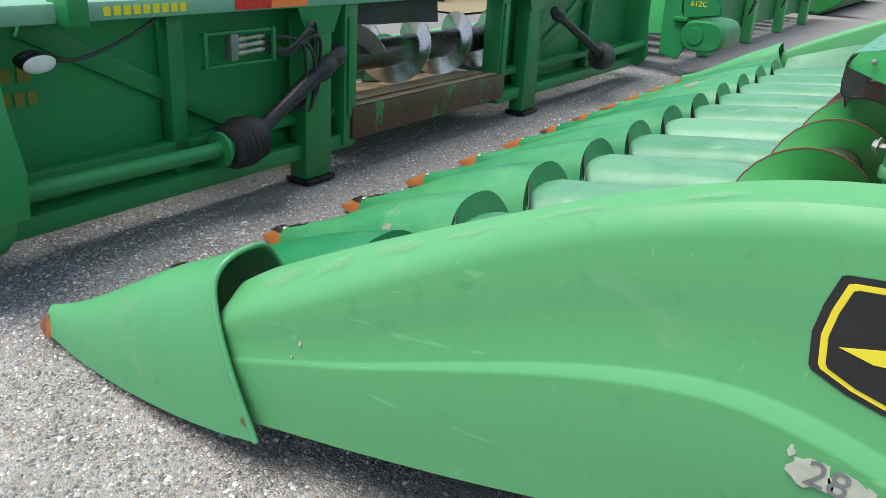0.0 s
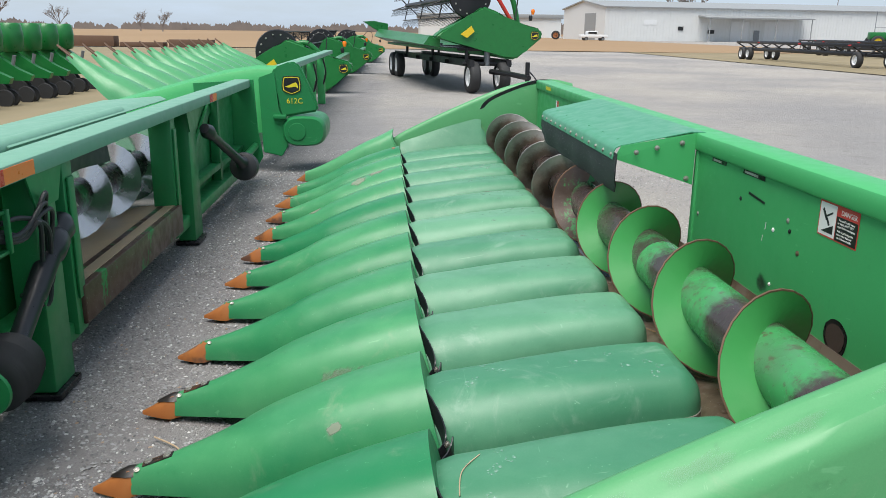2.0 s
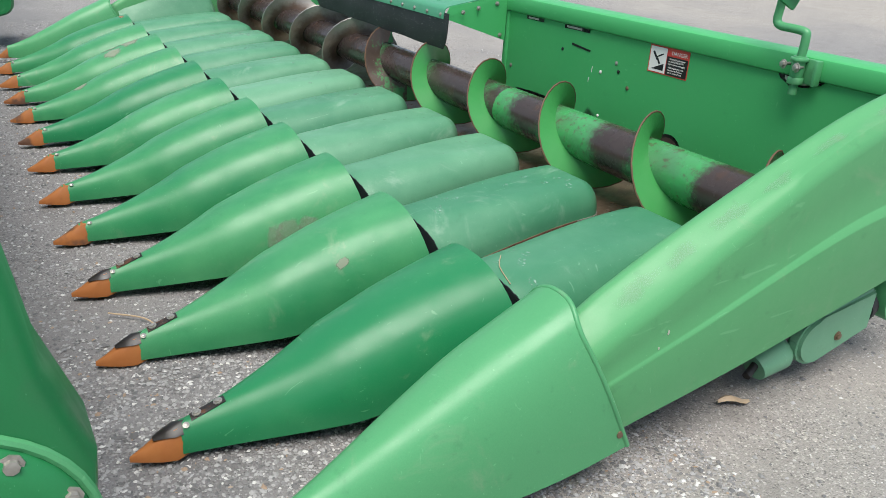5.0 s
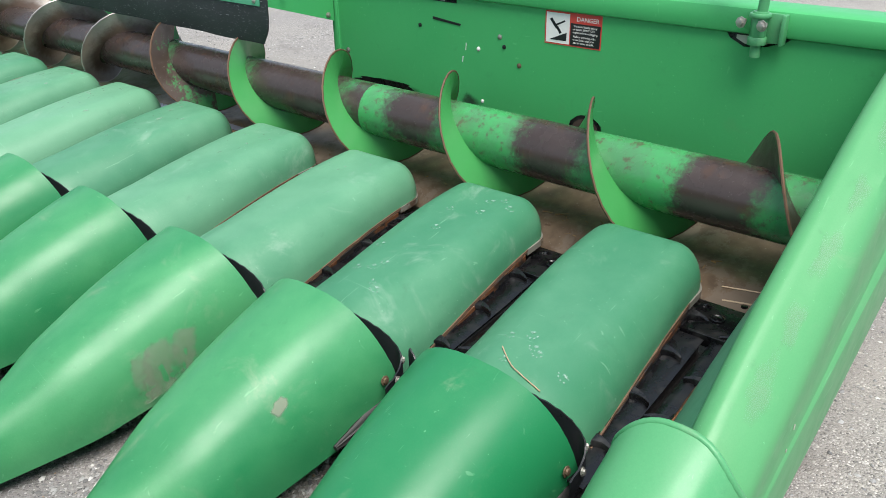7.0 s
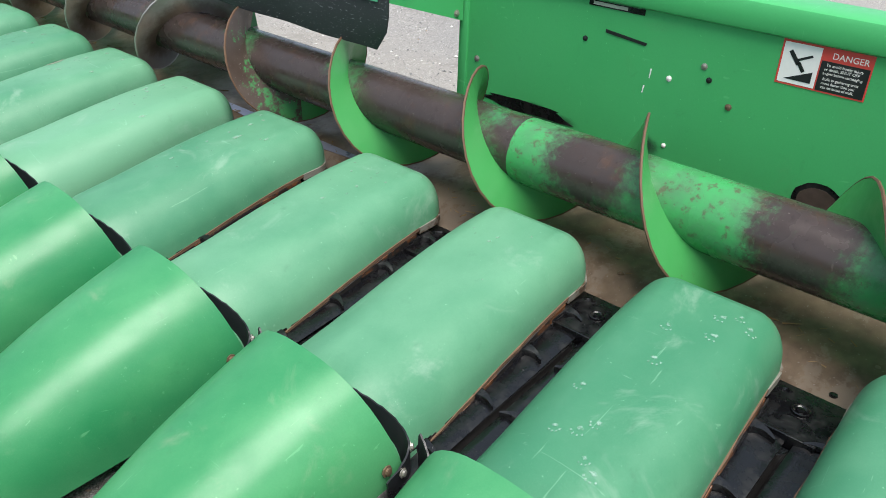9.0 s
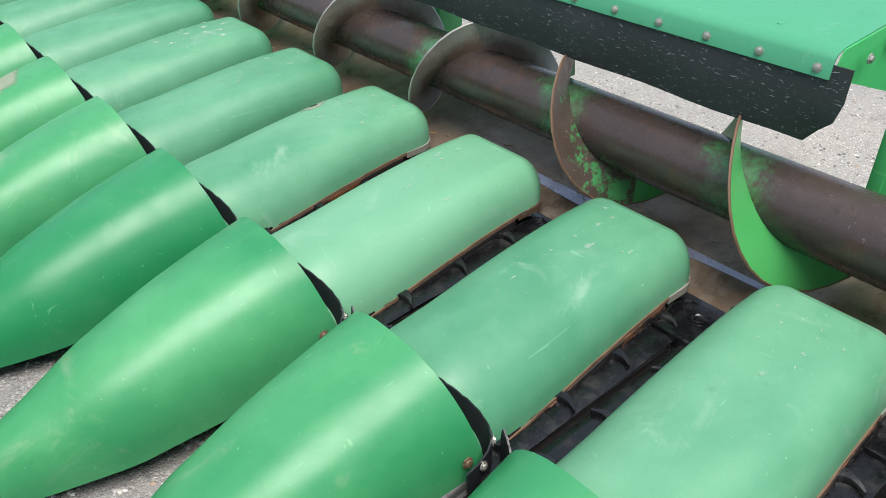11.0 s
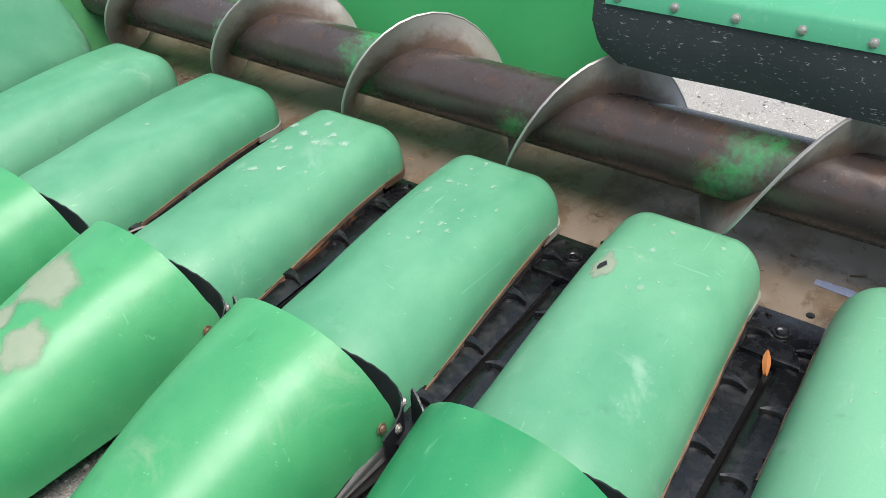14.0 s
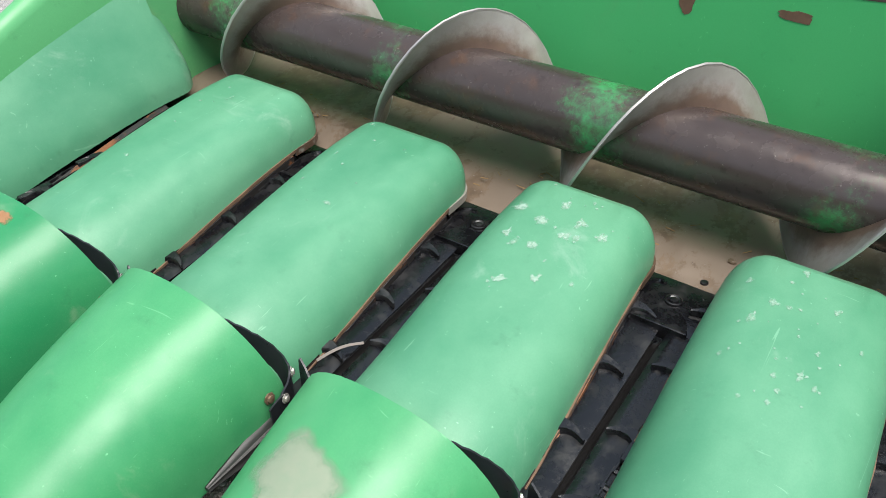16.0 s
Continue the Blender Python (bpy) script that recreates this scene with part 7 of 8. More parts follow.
# ---- shed, fence, poles, trees, pickup ----
def shed():
    b = thing("shed_building", (80, 176, 0), "long low white steel shed with grey roof and awning", "building")
    a, c = Vector((45.7, 168.0, 0)), Vector((125.0, 180.0, 0))
    u = (c - a).normalized()
    v = Vector((-u.y, u.x, 0))
    L, W, H, P = (c - a).length, 24.0, 6.9, 8.3

    def pt(s, d, z):
        q = a + u * s + v * d
        return (q.x, q.y, z)
    bm = bmesh.new()
    ring = lambda s: [pt(s, 0, 0), pt(s, 0, H), pt(s, W / 2, P - 0.1), pt(s, W, H), pt(s, W, 0)]
    loft(bm, [ring(0), ring(L)], closed=False, caps=(True, True))
    part("wall", bm, SIDING, b, "white ribbed steel siding", 0)
    n = 110
    bm = bmesh.new()
    for k in range(n + 1):
        s = L * k / n
        p0, p1 = pt(s, -0.03, 0.1), pt(s, -0.03, H - 0.1)
        loft(bm, [[(p0[0] - 0.05, p0[1], p0[2]), (p0[0] + 0.05, p0[1], p0[2])], [(p1[0] - 0.05, p1[1], p1[2]), (p1[0] + 0.05, p1[1], p1[2])]], closed=False)
    shell(bm, 0.03)
    tagged(part("siding_ribs", bm, SIDING, b), kind="stuff")
    bm = bmesh.new()
    loft(bm, [[pt(-0.4, -0.5, H - 0.05), pt(-0.4, W / 2, P + 0.15), pt(-0.4, W + 0.5, H - 0.05)], [pt(L + 0.4, -0.5, H - 0.05), pt(L + 0.4, W / 2, P + 0.15), pt(L + 0.4, W + 0.5, H - 0.05)]], closed=False)
    shell(bm, 0.25)
    part("roof", bm, ROOFG, b, "grey steel roof", 0)

    def plate(name, s0, s1, z0, z1, mat, d=-0.06, lab=""):
        bm = bmesh.new()
        loft(bm, [[pt(s0, d, z0), pt(s0, d, z1)], [pt(s1, d, z0), pt(s1, d, z1)]], closed=False)
        shell(bm, 0.08)
        return part(name, bm, mat, b, lab, 0)
    plate("sign", 8.5, 11.5, 3.3, 4.3, WHITEP, -0.1, "small white sign")
    plate("window", 16.5, 17.7, 2.2, 3.0, DECALK)
    plate("window", 23.5, 25.0, 1.6, 2.4, DECALK)
    plate("door", 34.5, 35.8, 0, 2.4, STEELG, -0.06, "grey steel door")
    plate("loading_door", 28.8, 33.0, 0, 4.2, WHITEP)
    plate("loading_door", 37.0, 44.0, 0, 4.2, WHITEP)
    bm = bmesh.new()
    loft(bm, [[pt(21, 0, 5.4), pt(21, -4.5, 4.9)], [pt(46, 0, 5.4), pt(46, -4.5, 4.9)]], closed=False)
    shell(bm, 0.25)
    part("awning", bm, ROOFG, b, "grey awning", 0)
    for s in (21.5, 29, 37, 45.5):
        bm = bmesh.new()
        cyl(bm, pt(s, -4.2, 0), pt(s, -4.2, 4.9), 0.12, None, 8)
        part("awning_post", bm, ROOFG, b)
    bm = bmesh.new()
    g = lambda d, z: pt(-0.08, d, z)
    loft(bm, [[g(5, 0), g(5, 5.6)], [g(11, 0), g(11, 5.6)]], closed=False)
    shell(bm, 0.08)
    part("sliding_door", bm, ROOFG, b, "grey sliding door", 0)


shed()
annex = thing("annex_building", (33, 240, 0), "low grey roofed shed behind the main one", "building")
part("wall", bm_box(10, 50, 232, 248, 0, 5.2, 0.0), SIDING, annex)
part("roof", bm_box(9.5, 50.5, 231.5, 248.5, 5.2, 6.4, 0.1), ROOFG, annex)


def pickup():
    t = thing("pickup_truck", (42, 160, 0), "white pickup truck parked before the shed", "pickup truck")
    part("body", bm_box(38.6, 44.0, 159, 161, 0.55, 1.15, 0.1), WHITEP, t)
    part("cab", bm_box(39.9, 42.0, 159.1, 160.9, 1.1, 1.85, 0.2), WHITEP, t)
    part("cab_window", bm_box(40.1, 41.8, 159.06, 160.94, 1.28, 1.70, 0.05), DECALK, t, "dark cab windows")
    for x in (39.7, 43.0):
        for y in (159.1, 160.9):
            wheel(t, x, y, 0.38, 0.38, 0.25, (0, 1, 0), TYRE, STEELG)


pickup()
big_tyre = thing("spare_tractor_wheel", (37.5, 178, 0), "large black tractor wheel leaning by the shed", "wheel")
wheel(big_tyre, 37.5, 178, 0.95, 0.95, 0.6, (0.3, 1, 0), TYRE, RUST)


def fence():
    f = thing("chain_link_fence", (118, 172, 0), "tall chain-link fence with steel posts beside the shed", "fence")
    for k in range(9):
        x = 102 + 4 * k
        bm = bmesh.new()
        cyl(bm, (x, 165 + k, 0), (x, 165 + k, 3.4 if k % 4 else 6.5), 0.07, None, 6)
        part("post", bm, STEELG, f)
    for z in (0.3, 1.8, 3.3):
        bm = bmesh.new()
        cyl(bm, (102, 165, z), (134, 173, z), 0.035, None, 5)
        part("rail", bm, STEELG, f)


fence()


def pole(x, y, hgt, lean=0.0):
    p = thing("utility_pole", (x, y, 0), "grey wooden utility pole with a crossarm", "utility pole", "utility poles")
    bm = bmesh.new()
    cyl(bm, (x, y, 0), (x + lean, y, hgt), 0.16, 0.11, 8)
    part("pole_shaft", bm, TWIG, p)
    bm = bmesh.new()
    box(bm, x + lean - 1.3, x + lean + 1.3, y - 0.06, y + 0.06, hgt - 0.7, hgt - 0.55)
    part("crossarm", bm, TWIG, p)


pole(95, 122, 14.5, 0.8)
pole(135, 240, 14.0)
pole(118, 330, 13)


def bare_tree(x, y, hgt, seed):
    t = thing("bare_tree", (x, y, 0), "bare leafless tree on the horizon", "tree", "bare trees")
    rnd = random.Random(seed)
    bm = bmesh.new()
    cyl(bm, (x, y, 0), (x, y, hgt * 0.3), hgt * 0.035, hgt * 0.022, 6)
    part("trunk", bm, TWIG, t)
    verts, faces = [], []

    def twig(p, d, ln, r, depth):
        q = p + d * ln
        u, v = frame_of(d)
        n = len(verts)
        for c, k in ((p, r), (q, r * 0.6)):
            for a in (0, 2.1, 4.2):
                verts.append(c + (u * math.cos(a) + v * math.sin(a)) * k)
        for i in range(3):
            j = (i + 1) % 3
            faces.append((n + i, n + j, n + 3 + j, n + 3 + i))
        if depth:
            for _ in range(3 if depth > 1 else 4):
                e = (d + Vector((rnd.uniform(-0.8, 0.8), rnd.uniform(-0.8, 0.8), rnd.uniform(-0.15, 0.6)))).normalized()
                twig(p + d * ln * rnd.uniform(0.45, 1.0), e, ln * rnd.uniform(0.5, 0.8), r * 0.6, depth - 1)
    for _ in range(6):
        d = Vector((rnd.uniform(-0.7, 0.7), rnd.uniform(-0.7, 0.7), 1)).normalized()
        twig(Vector((x, y, hgt * rnd.uniform(0.15, 0.3))), d, hgt * 0.32, hgt * 0.016, 4)
    me = bpy.data.meshes.new("crown")
    me.from_pydata([tuple(p) for p in verts], [], faces)
    me.materials.append(TWIG)
    o = new("crown", me)
    o.parent = t
    o.matrix_parent_inverse = t.matrix_basis.inverted()


bare_tree(80, 215, 15.5, 5)
for k, (x, y, hg) in enumerate(((-150, 330, 15), (-128, 335, 11), (-175, 360, 14), (-110, 380, 10), (-95, 360, 9), (-200, 350, 12))):
    bare_tree(x, y, hg, 20 + k)


def woods():
    """Far bare woods and farm roofs along the horizon."""
    rnd = random.Random(8)
    verts, faces = [], []
    for _ in range(5200):
        a = rnd.uniform(-0.75, 1.25)
        d = rnd.uniform(820, 1000)
        x, y = d * math.sin(a), d * math.cos(a)
        dens = noise.noise((a * 9, 0.3, 2)) + 0.6 * noise.noise((a * 31, 1.3, 5))
        if dens < -0.25 and rnd.random() < 0.7:
            continue
        h = (6 + 9 * max(0, dens)) * rnd.uniform(0.45, 1.25)
        w = rnd.uniform(0.8, 4)
        n = len(verts)
        verts += [(x - w, y, 0), (x + w, y, 0), (x + w * 0.8, y, h * 0.6), (x + rnd.uniform(-1, 1), y, h), (x - w * 0.8, y, h * 0.6), (x, y + 2, 0)]
        faces += [(n, n + 1, n + 2, n + 3, n + 4), (n + 5, n + 2, n + 3)]
    me = bpy.data.meshes.new("far_woods")
    me.from_pydata(verts, [], faces)
    me.materials.append(TWIG)
    tagged(new("far_woods", me), "grey-brown bare woods along the horizon", "woods", kind="stuff")


woods()


def pallet_stack(x, y):
    t = thing("lumber_stack", (x, y, 0), "stacks of weathered brown steel and lumber on the grass", "lumber stack")
    for k in range(5):
        bm = bmesh.new()
        x0 = x - 8 + 3.6 * k
        box(bm, x0, x0 + 3.2, y, y + 1.2, 0.0, 0.35 + 0.22 * (k % 3), 0.02)
        part("timber", bm, RUSTEDGE, t)


pallet_stack(-22, 62)


# ---- wear marks on the covers ----
def hood_point(x, dy, lift=0.0012):
    half = curve_at(HOOD, x)[0 if dy < 0 else 1]
    a, b, r = half - abs(dy), HOOD_END - x, HOOD_CORNER
    inset = r - math.hypot(r - a, r - b) if a < r and b < r else min(a, b)
    return Vector((x, dy, hood_height(x, max(0.0, inset), min(1, abs(dy) / half)) + lift))


def snout_point(x, dy, lift=0.0012):
    half, top, low = curve_at(SNOUT, x)
    power = 2.0 + 0.5 * min(1, max(0, x / 0.6))
    c = min(0.999, abs(dy) / half)
    h = (1 - c ** power) ** (1 / power)
    return Vector((x + 0.075 * max(0, (x - 0.2) / 0.68) * (1 - h), dy, low + (top - low) * h + lift))


def splat(bm, point, x, dy, rx, ry, seed, n=14, wob=0.5):
    """An irregular thin spot that lies on a cover."""
    rim = []
    for k in range(n):
        a = 2 * math.pi * k / n
        j = 1 + wob * noise.noise((math.cos(a) * 1.6 + seed * 3.1, math.sin(a) * 1.6, seed * 1.7))
        rim.append((math.cos(a) * rx * j, math.sin(a) * ry * j))
    lay = bm.verts.layers.float_color.get("fade") or bm.verts.layers.float_color.new("fade")

    def vert(u, v, f):
        q = bm.verts.new(point(x + u, dy + v))
        q[lay] = (f, f, f, 1)
        return q
    c = vert(0, 0, 1.0)
    inner = None
    for q, f in ((0.35, 0.95), (0.6, 0.72), (0.8, 0.42), (1.0, 0.0)):
        ring = [vert(u * q, v * q, f) for u, v in rim]
        for k in range(n):
            z = (k + 1) % n
            if inner is None:
                bm.faces.new((c, ring[k], ring[z]))
            else:
                bm.faces.new((inner[k], ring[k], ring[z], inner[z]))
        inner = ring


hoods = [o for o in header.children if o.name.split(".")[0] == "hood"]
snouts = [o for o in header.children if o.name.split(".")[0] == "snout"]
hoods.sort(key=lambda o: o.matrix_basis.translation.y)
snouts.sort(key=lambda o: o.matrix_basis.translation.y)
PAWW = soft_mark("pale_dust_print", (0.24, 0.44, 0.34), (0.38, 0.56, 0.47), 0.8, 0.95, 0.66, 90, 2.6)
SCUFFW = soft_mark("white_scuff", (0.30, 0.45, 0.35), (0.44, 0.56, 0.47), 0.8, 0.9, 0.66, 110, 2.6)
RUSTMARK = soft_mark("rusty_scrape", (0.30, 0.12, 0.05), (0.36, 0.20, 0.10), 0.7, 0.5, 0.8)
STAIN = soft_mark("grey_worn_primer", (0.22, 0.29, 0.20), (0.32, 0.33, 0.25), 0.7, 0.55, 0.74, 20, 0.8)
LACE = soft_mark("flaking_film", (0.20, 0.30, 0.19), (0.30, 0.34, 0.25), 0.7, 0.6, 0.45, 22, 2.6)
FADEMARK = soft_mark("pale_rubbed_poly", (0.24, 0.42, 0.30), (0.38, 0.52, 0.42), 0.6, 0.9, 0.60, 130, 2.4)


def paw(bm, x, dy, turn, seed):
    s = 0.8 + 0.3 * ((seed * 7) % 5) / 5
    c, d = math.cos(turn), math.sin(turn)
    splat(bm, hood_point, x, dy, 0.0085 * s, 0.0095 * s, seed, 10, 0.7)
    for k, (u, v) in enumerate(((0.014, -0.011), (0.019, -0.004), (0.019, 0.005), (0.013, 0.012))):
        splat(bm, hood_point, x + (u * c - v * d) * s, dy + (u * d + v * c) * s, 0.0052 * s, 0.0036 * s, seed + k, 8, 0.6)


for i, marks in ((1, ((1.061, 0.046), (1.084, 0.004), (1.047, -0.029), (1.035, -0.045), (0.981, 0.010), (1.022, -0.122))),
                 (2, ((1.46, 0.03), (1.35, 0.0), (1.13, -0.011), (1.10, 0.010), (1.047, -0.035), (1.20, 0.070), (1.03, -0.065), (1.08, 0.05), (1.56, -0.045), (1.585, -0.075), (1.565, -0.105), (1.49, -0.06)))):
    bm = bmesh.new()
    for k, (x, dy) in enumerate(marks):
        paw(bm, x, dy, math.pi + 0.5 * math.sin(k * 2.1), k + 1)
    sub("paw_track", bm, PAWW, hoods[i - 1], "pale dusty paw prints")["kind"] = "stuff"
for i, n, seed in ((3, 7, 1), (4, 14, 7), (5, 24, 2), (6, 26, 3), (7, 30, 4), (8, 46, 5), (9, 26, 6), (10, 14, 8), (11, 10, 9)):
    rnd = random.Random(seed)
    bm = bmesh.new()
    for k in range(n):
        x, dy = rnd.gauss(1.47, 0.13), rnd.gauss(0.02, 0.065)
        if 1.0 < x < 1.64 and abs(dy) < 0.13:
            r = rnd.uniform(0.003, 0.008) if rnd.random() < 0.8 else rnd.uniform(0.009, 0.014)
            splat(bm, hood_point, x, dy, r * rnd.uniform(0.7, 1.6), r * rnd.uniform(0.5, 1.0), k + seed * 9, 10, 0.8)
    sub("fleck_film", bm, FADEMARK, hoods[i - 1], "pale rubbed flecks")["kind"] = "stuff"
bm = bmesh.new()
for k, (x, y) in enumerate(((1.51, 4.747), (1.484, 4.684), (1.561, 4.661), (1.52, 4.605), (1.499, 4.548), (1.40, 4.657), (1.46, 4.615), (1.407, 4.723), (1.27, 4.66), (1.31, 4.60))):
    splat(bm, hood_point, x, y - yc(9) - HOOD_SHIFT, 0.024 - 0.0008 * k, 0.020 - 0.0007 * k, k + 3, 12, 1.0)
sub("scuff_film", bm, SCUFFW, hoods[8], "white scuffed spots")["kind"] = "stuff"
bm = bmesh.new()
splat(bm, hood_point, 1.40, 0.105, 0.062, 0.030, 4, 18, 0.7)
sub("worn_spot", bm, STAIN, hoods[6], "grey spot worn through the paint")
bm = bmesh.new()
splat(bm, lambda x, dy: hood_point(x, dy, 0.0024), 1.395, 0.105, 0.017, 0.009, 2, 10, 0.7)
sub("burn_mark", bm, DECALK, hoods[6], "small black hole")
for i, spots in ((9, ((0.70, 0.03, 0.062, 0.074, 1), (0.57, 0.05, 0.055, 0.040, 2), (0.575, -0.06, 0.050, 0.038, 3))),
                 (11, ((0.83, -0.02, 0.014, 0.030, 9),)),
                 (3, ((0.665, -0.19, 0.035, 0.012, 4), (0.60, -0.182, 0.05, 0.016, 5), (0.56, -0.172, 0.03, 0.012, 6))),
                 (8, ((0.30, 0.0, 0.035, 0.03, 3),)), (2, ((0.62, -0.15, 0.02, 0.008, 8),))):
    for x, dy, rx, ry, seed in spots:
        bm = bmesh.new()
        splat(bm, snout_point, x, dy, rx * 1.45, ry * 1.45, seed, 26, 0.45)
        sub("worn_patch", bm, RUSTMARK if i == 11 else (LACE if i == 3 else STAIN), snouts[i - 1], "rust-orange scrape" if i == 11 else "grey patch worn through the paint")
# dark worn tops on the nearest tips
for i in (1, 2, 3):
    bm = bmesh.new()
    rings = []
    for x, half, top, low, reach in ((0.036, 0.032, 0.099, 0.014, 0.80), (0.0, 0.0455, 0.0945, 0.010, 0.72), (-0.026, 0.0415, 0.0805, 0.010, 0.55), (-0.052, 0.0345, 0.0660, 0.011, 0.30)):
        rings.append([(x, half * c * reach, low + (top - low) * (1.01 - 0.5 * (c * reach) ** 2)) for c in (1, 0.5, 0, -0.5, -1)])
    loft(bm, rings, closed=False)
    shell(bm, 0.001)
    sub("worn_top", bm, TIPDARK, snouts[i - 1], "blackened worn tip top")
    bm = bmesh.new()
    loft(bm, [[snout_point(x, dy, 0.0035) for dy in (-0.017, -0.009, 0.0, 0.009)] for x in (0.045, 0.07, 0.10, 0.135)], closed=False)
    shell(bm, 0.003)
    strap = sub("bolt_strap", bm, TIPDARK, snouts[i - 1], "dark strap bolted behind the tip")
    for x in (0.062, 0.118):
        bm = bmesh.new()
        bolt_mesh(bm, snout_point(x, -0.004, 0.004), (-0.3, 0, 1), 0.0085, 0.005)
        sub("bolt", bm, ZINC, snouts[i - 1])
# bright rubbed strip and dirt in the trough
bm = bmesh.new()
rows = []
for k in range(25):
    y = 2.32 + 1.05 * k / 24
    w = 0.058 * (0.5 + 0.5 * math.sin(math.pi * k / 24)) + 0.010 * noise.noise((y * 5, 0, 0))
    rows.append([(1.815 - w, y, 0.2955), (1.815 + w, y, 0.2985)])
loft(bm, rows, closed=False)
shell(bm, 0.0015)
trough = next(o for o in header.children if o.name.split(".")[0] == "trough")
part("bright_strip", bm, plain("rubbed_blue_steel", (0.25, 0.26, 0.34), 0.32, 0.5, 0.35, 14), trough, "bright bluish strip of rubbed steel")
bm = bmesh.new()
rnd = random.Random(77)
for k in range(160):
    y, x = rnd.uniform(0.4, 5.9), rnd.uniform(1.70, 1.90)
    s = rnd.uniform(0.003, 0.010)
    cyl(bm, (x, y, 0.30), (x + rnd.uniform(-3, 3) * s, y + rnd.uniform(-4, 4) * s, 0.303), s * 0.25, s * 0.15, 4)
o = part("chaff", bm, plain("dry_chaff", (0.22, 0.14, 0.06), 0.9, 0.0, 0.4), trough, "scattered dry chaff in the trough")
o["kind"] = "stuff"
for k in range(26):
    bm = bmesh.new()
    bolt_mesh(bm, (1.775 + 0.05 * (k % 2), 0.55 + 0.21 * k, 0.2955), (0, 0, 1), 0.007, 0.003)
    part("rivet", bm, TROUGH, trough)
straw = thing("corn_stalk", (-0.02, 1.33, 0.0), "thin dry stalk lying on the gravel", "stalk")
bm = bmesh.new()
pipe(bm, smooth_path([(0.06, 1.16, 0.012), (0.10, 1.24, 0.016), (0.08, 1.34, 0.012), (-0.02, 1.42, 0.014)], 6), 0.003, 5)
part("stem", bm, WOODF, straw)


def straw(label, pts, r, name="dry_straw", mat=None):
    t = thing(name, pts[0], label, "straw")
    bm = bmesh.new()
    pipe(bm, smooth_path(pts, 5), r, 5)
    part("stem", bm, mat or WOODF, t)


straw("thin dry straw resting on a green hood", [tuple(hood_point(x, y - yc(1) - HOOD_SHIFT, 0.003) + Vector((0, yc(1) + HOOD_SHIFT, 0))) for x, y in ((1.005, 0.605), (0.965, 0.555), (0.95, 0.515), (0.945, 0.465))], 0.0015)
straw("dry stalk lying on the black deck behind the row", [(1.70, 0.36, 0.266), (1.72, 0.26, 0.270), (1.71, 0.18, 0.268)], 0.0030)
straw("dry straw lying in the trough", [(1.74, 0.38, 0.284), (1.76, 0.25, 0.292), (1.75, 0.15, 0.292)], 0.0024)
flake = thing("rusty_flake", (1.48, 3.365, 0.265), "torn rust-orange leaf of husk lying in the row gap", "husk")
bm = bmesh.new()
loft(bm, [[(1.44 + 0.015 * k, 3.366 + 0.004 * k - w, 0.266 + 0.004 * k), (1.44 + 0.015 * k, 3.366 + 0.004 * k, 0.274 + 0.003 * k), (1.44 + 0.015 * k, 3.366 + 0.004 * k + w, 0.267 + 0.004 * k)] for k, w in enumerate((0.004, 0.007, 0.009, 0.008, 0.003))], closed=False)
shell(bm, 0.002)
part("leaf", bm, RUST, flake)


# chalky patches along the top of the near end panel
def panel_point(x, dy):
    top, ry = curve_at(END_PANEL, x)[2:4]
    sh = top - curve_at(SHOULDER, x)[0]
    y = min(ry - 0.021, max(0.024, 0.052 + dy))
    a, b = ((0.023, sh + 0.022), (0.050, sh + (top - sh) * 0.62)) if y < 0.050 else ((0.050, sh + (top - sh) * 0.62), (ry - 0.020, top - 0.010))
    return Vector((x, y - 0.004, a[1] + (b[1] - a[1]) * (y - a[0]) / (b[0] - a[0]) + 0.0030))


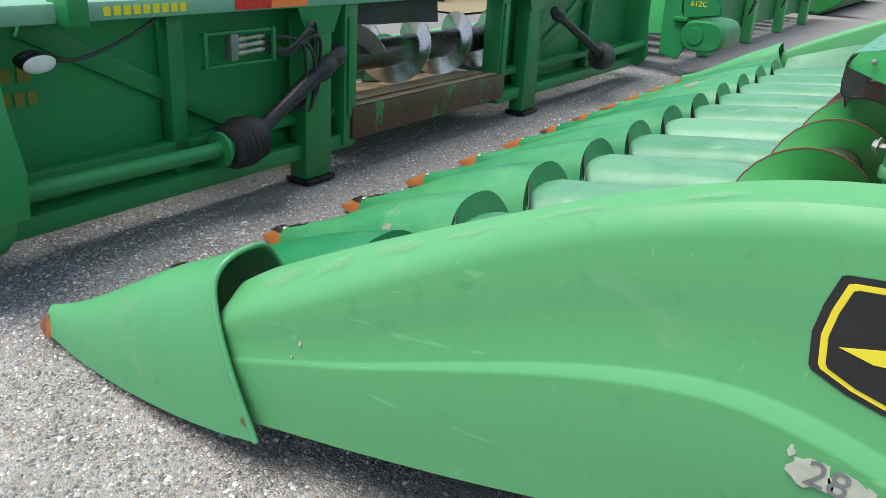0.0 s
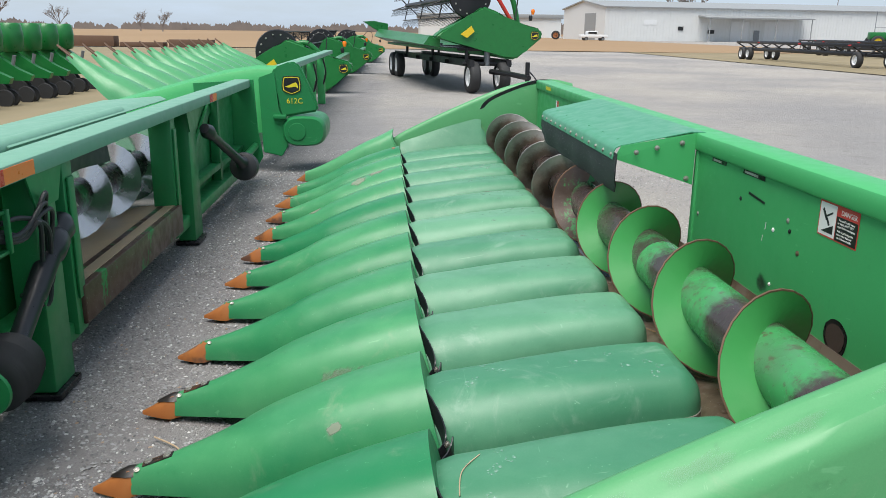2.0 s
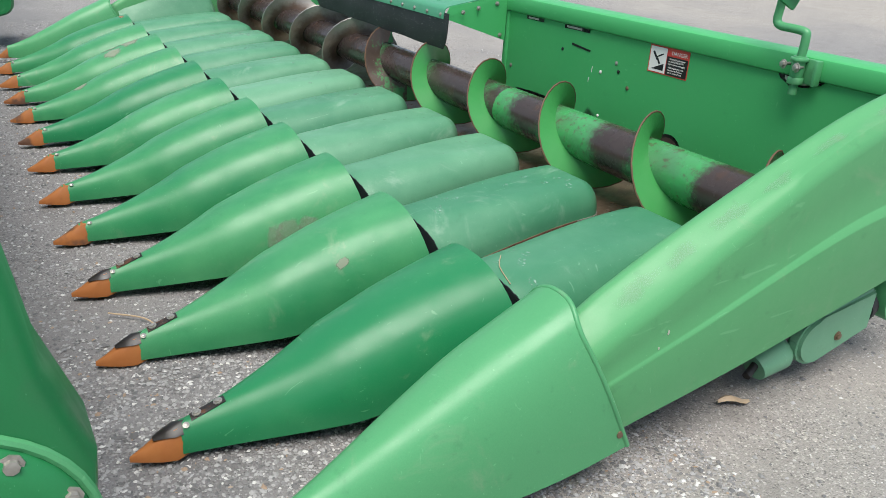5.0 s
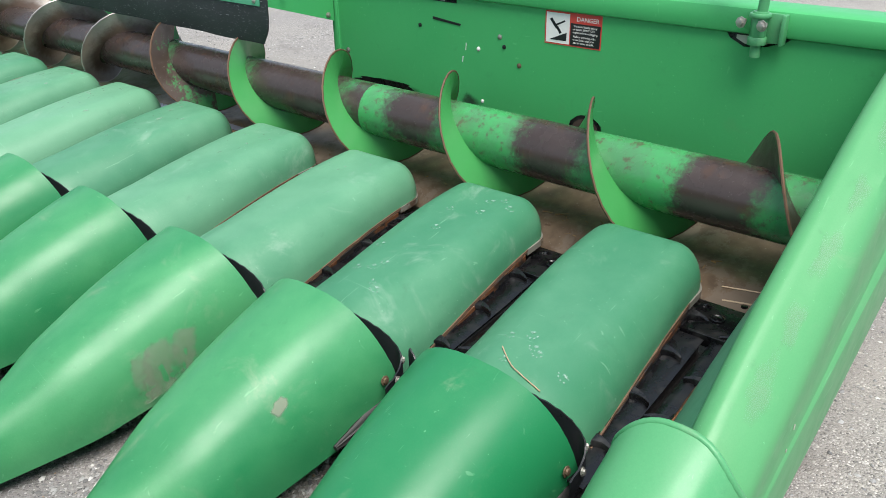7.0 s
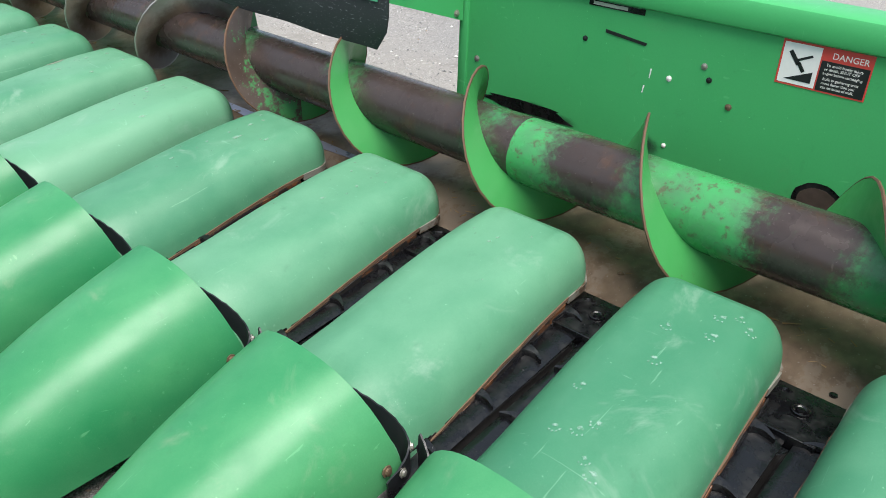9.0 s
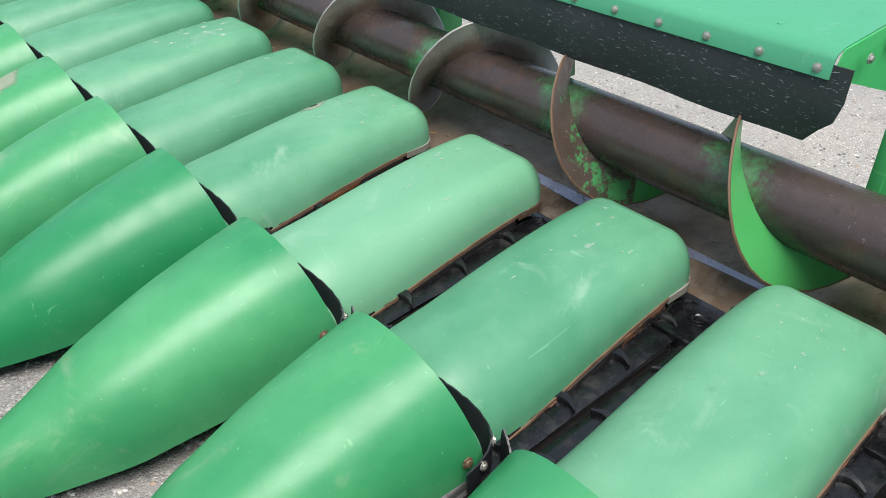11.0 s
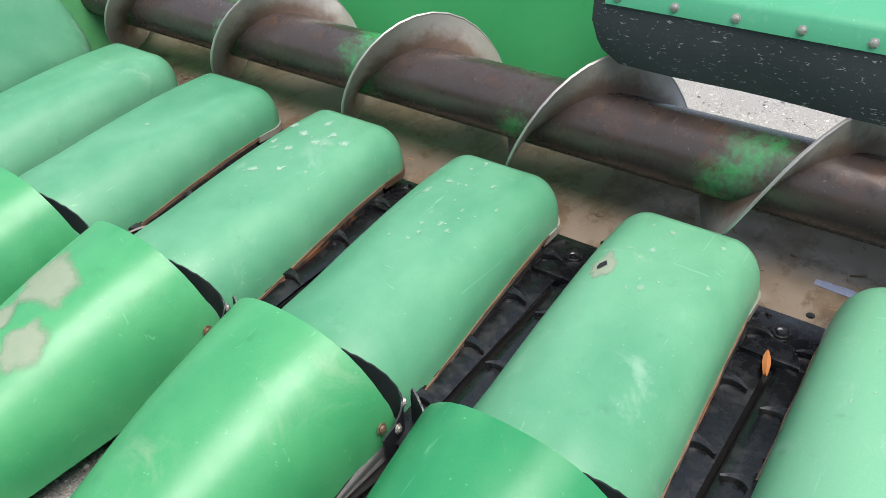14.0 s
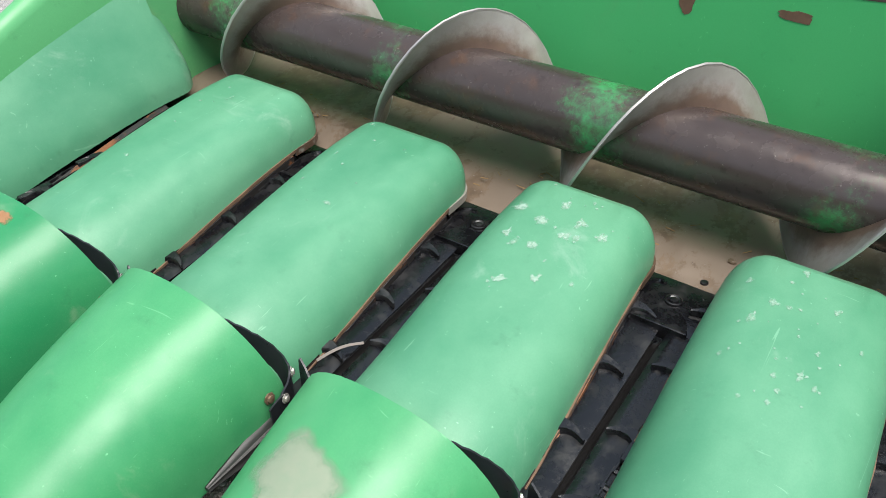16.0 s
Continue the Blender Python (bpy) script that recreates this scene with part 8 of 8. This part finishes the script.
panel = next(o for o in header.children if o.name.startswith("end_panel"))
CHALK = soft_mark("chalky_green_film", (0.26, 0.36, 0.27), (0.36, 0.41, 0.34), 0.8, 0.95, 0.20, 9, 2.2)
for k, (x, dy, rx, ry) in enumerate(((1.02, 0.006, 0.10, 0.024), (1.16, 0.0, 0.08, 0.022), (1.30, 0.006, 0.11, 0.022), (1.47, 0.002, 0.09, 0.020), (1.66, 0.006, 0.12, 0.018), (1.88, 0.004, 0.09, 0.016))):
    bm = bmesh.new()
    splat(bm, lambda u, v: panel_point(u, v) + Vector((0, 0, 0.0012 * (k % 3))), x, dy, rx * 0.8, ry, k + 21, 22, 0.7)
    sub("chalky_patch", bm, CHALK, panel, "pale chalky worn patch")


# soft soot smudges on the back sheet behind the auger
SOOT = soft_mark("soot_smudge", (0.012, 0.020, 0.016), (0.03, 0.05, 0.035), 0.6, 0.9, 0.8, 30, 0.7)
sheet = next(o for o in header.children if o.name.startswith("back_wall"))
for y0, z0, ry, rz, seed in ((1.56, 0.505, 0.055, 0.045, 4), (1.93, 0.50, 0.16, 0.035, 6), (1.058, 0.489, 0.085, 0.07, 8)):
    bm = bmesh.new()
    splat(bm, lambda u, v: Vector((2.1350, y0 + v, z0 + u)), 0.0, 0.0, rz, ry, seed, 18, 0.4)
    sub("soot_smudge", bm, SOOT, sheet, "soft dark smudge rubbed by the auger")

straw("dry husk lying in the gap between two hoods", [(1.03, 4.935, 0.228), (1.06, 4.920, 0.238), (1.09, 4.905, 0.240), (1.12, 4.885, 0.236)], 0.0035, "corn_husk", TWIG)

leaf = thing("dry_leaf", (1.56, 0.10, 0.0), "curled tan corn leaf lying on the gravel under the end panel", "leaf")
bm = bmesh.new()
loft(bm, [[(1.50 + 0.022 * k, 0.105 - 0.006 * k - w, 0.012 + 0.010 * math.sin(k)), (1.50 + 0.022 * k, 0.105 - 0.006 * k, 0.020 + 0.012 * math.sin(k)), (1.50 + 0.022 * k, 0.105 - 0.006 * k + w, 0.013 + 0.010 * math.sin(k))] for k, w in enumerate((0.004, 0.012, 0.019, 0.021, 0.015, 0.005))], closed=False)
shell(bm, 0.0015)
part("blade", bm, WOODF, leaf)
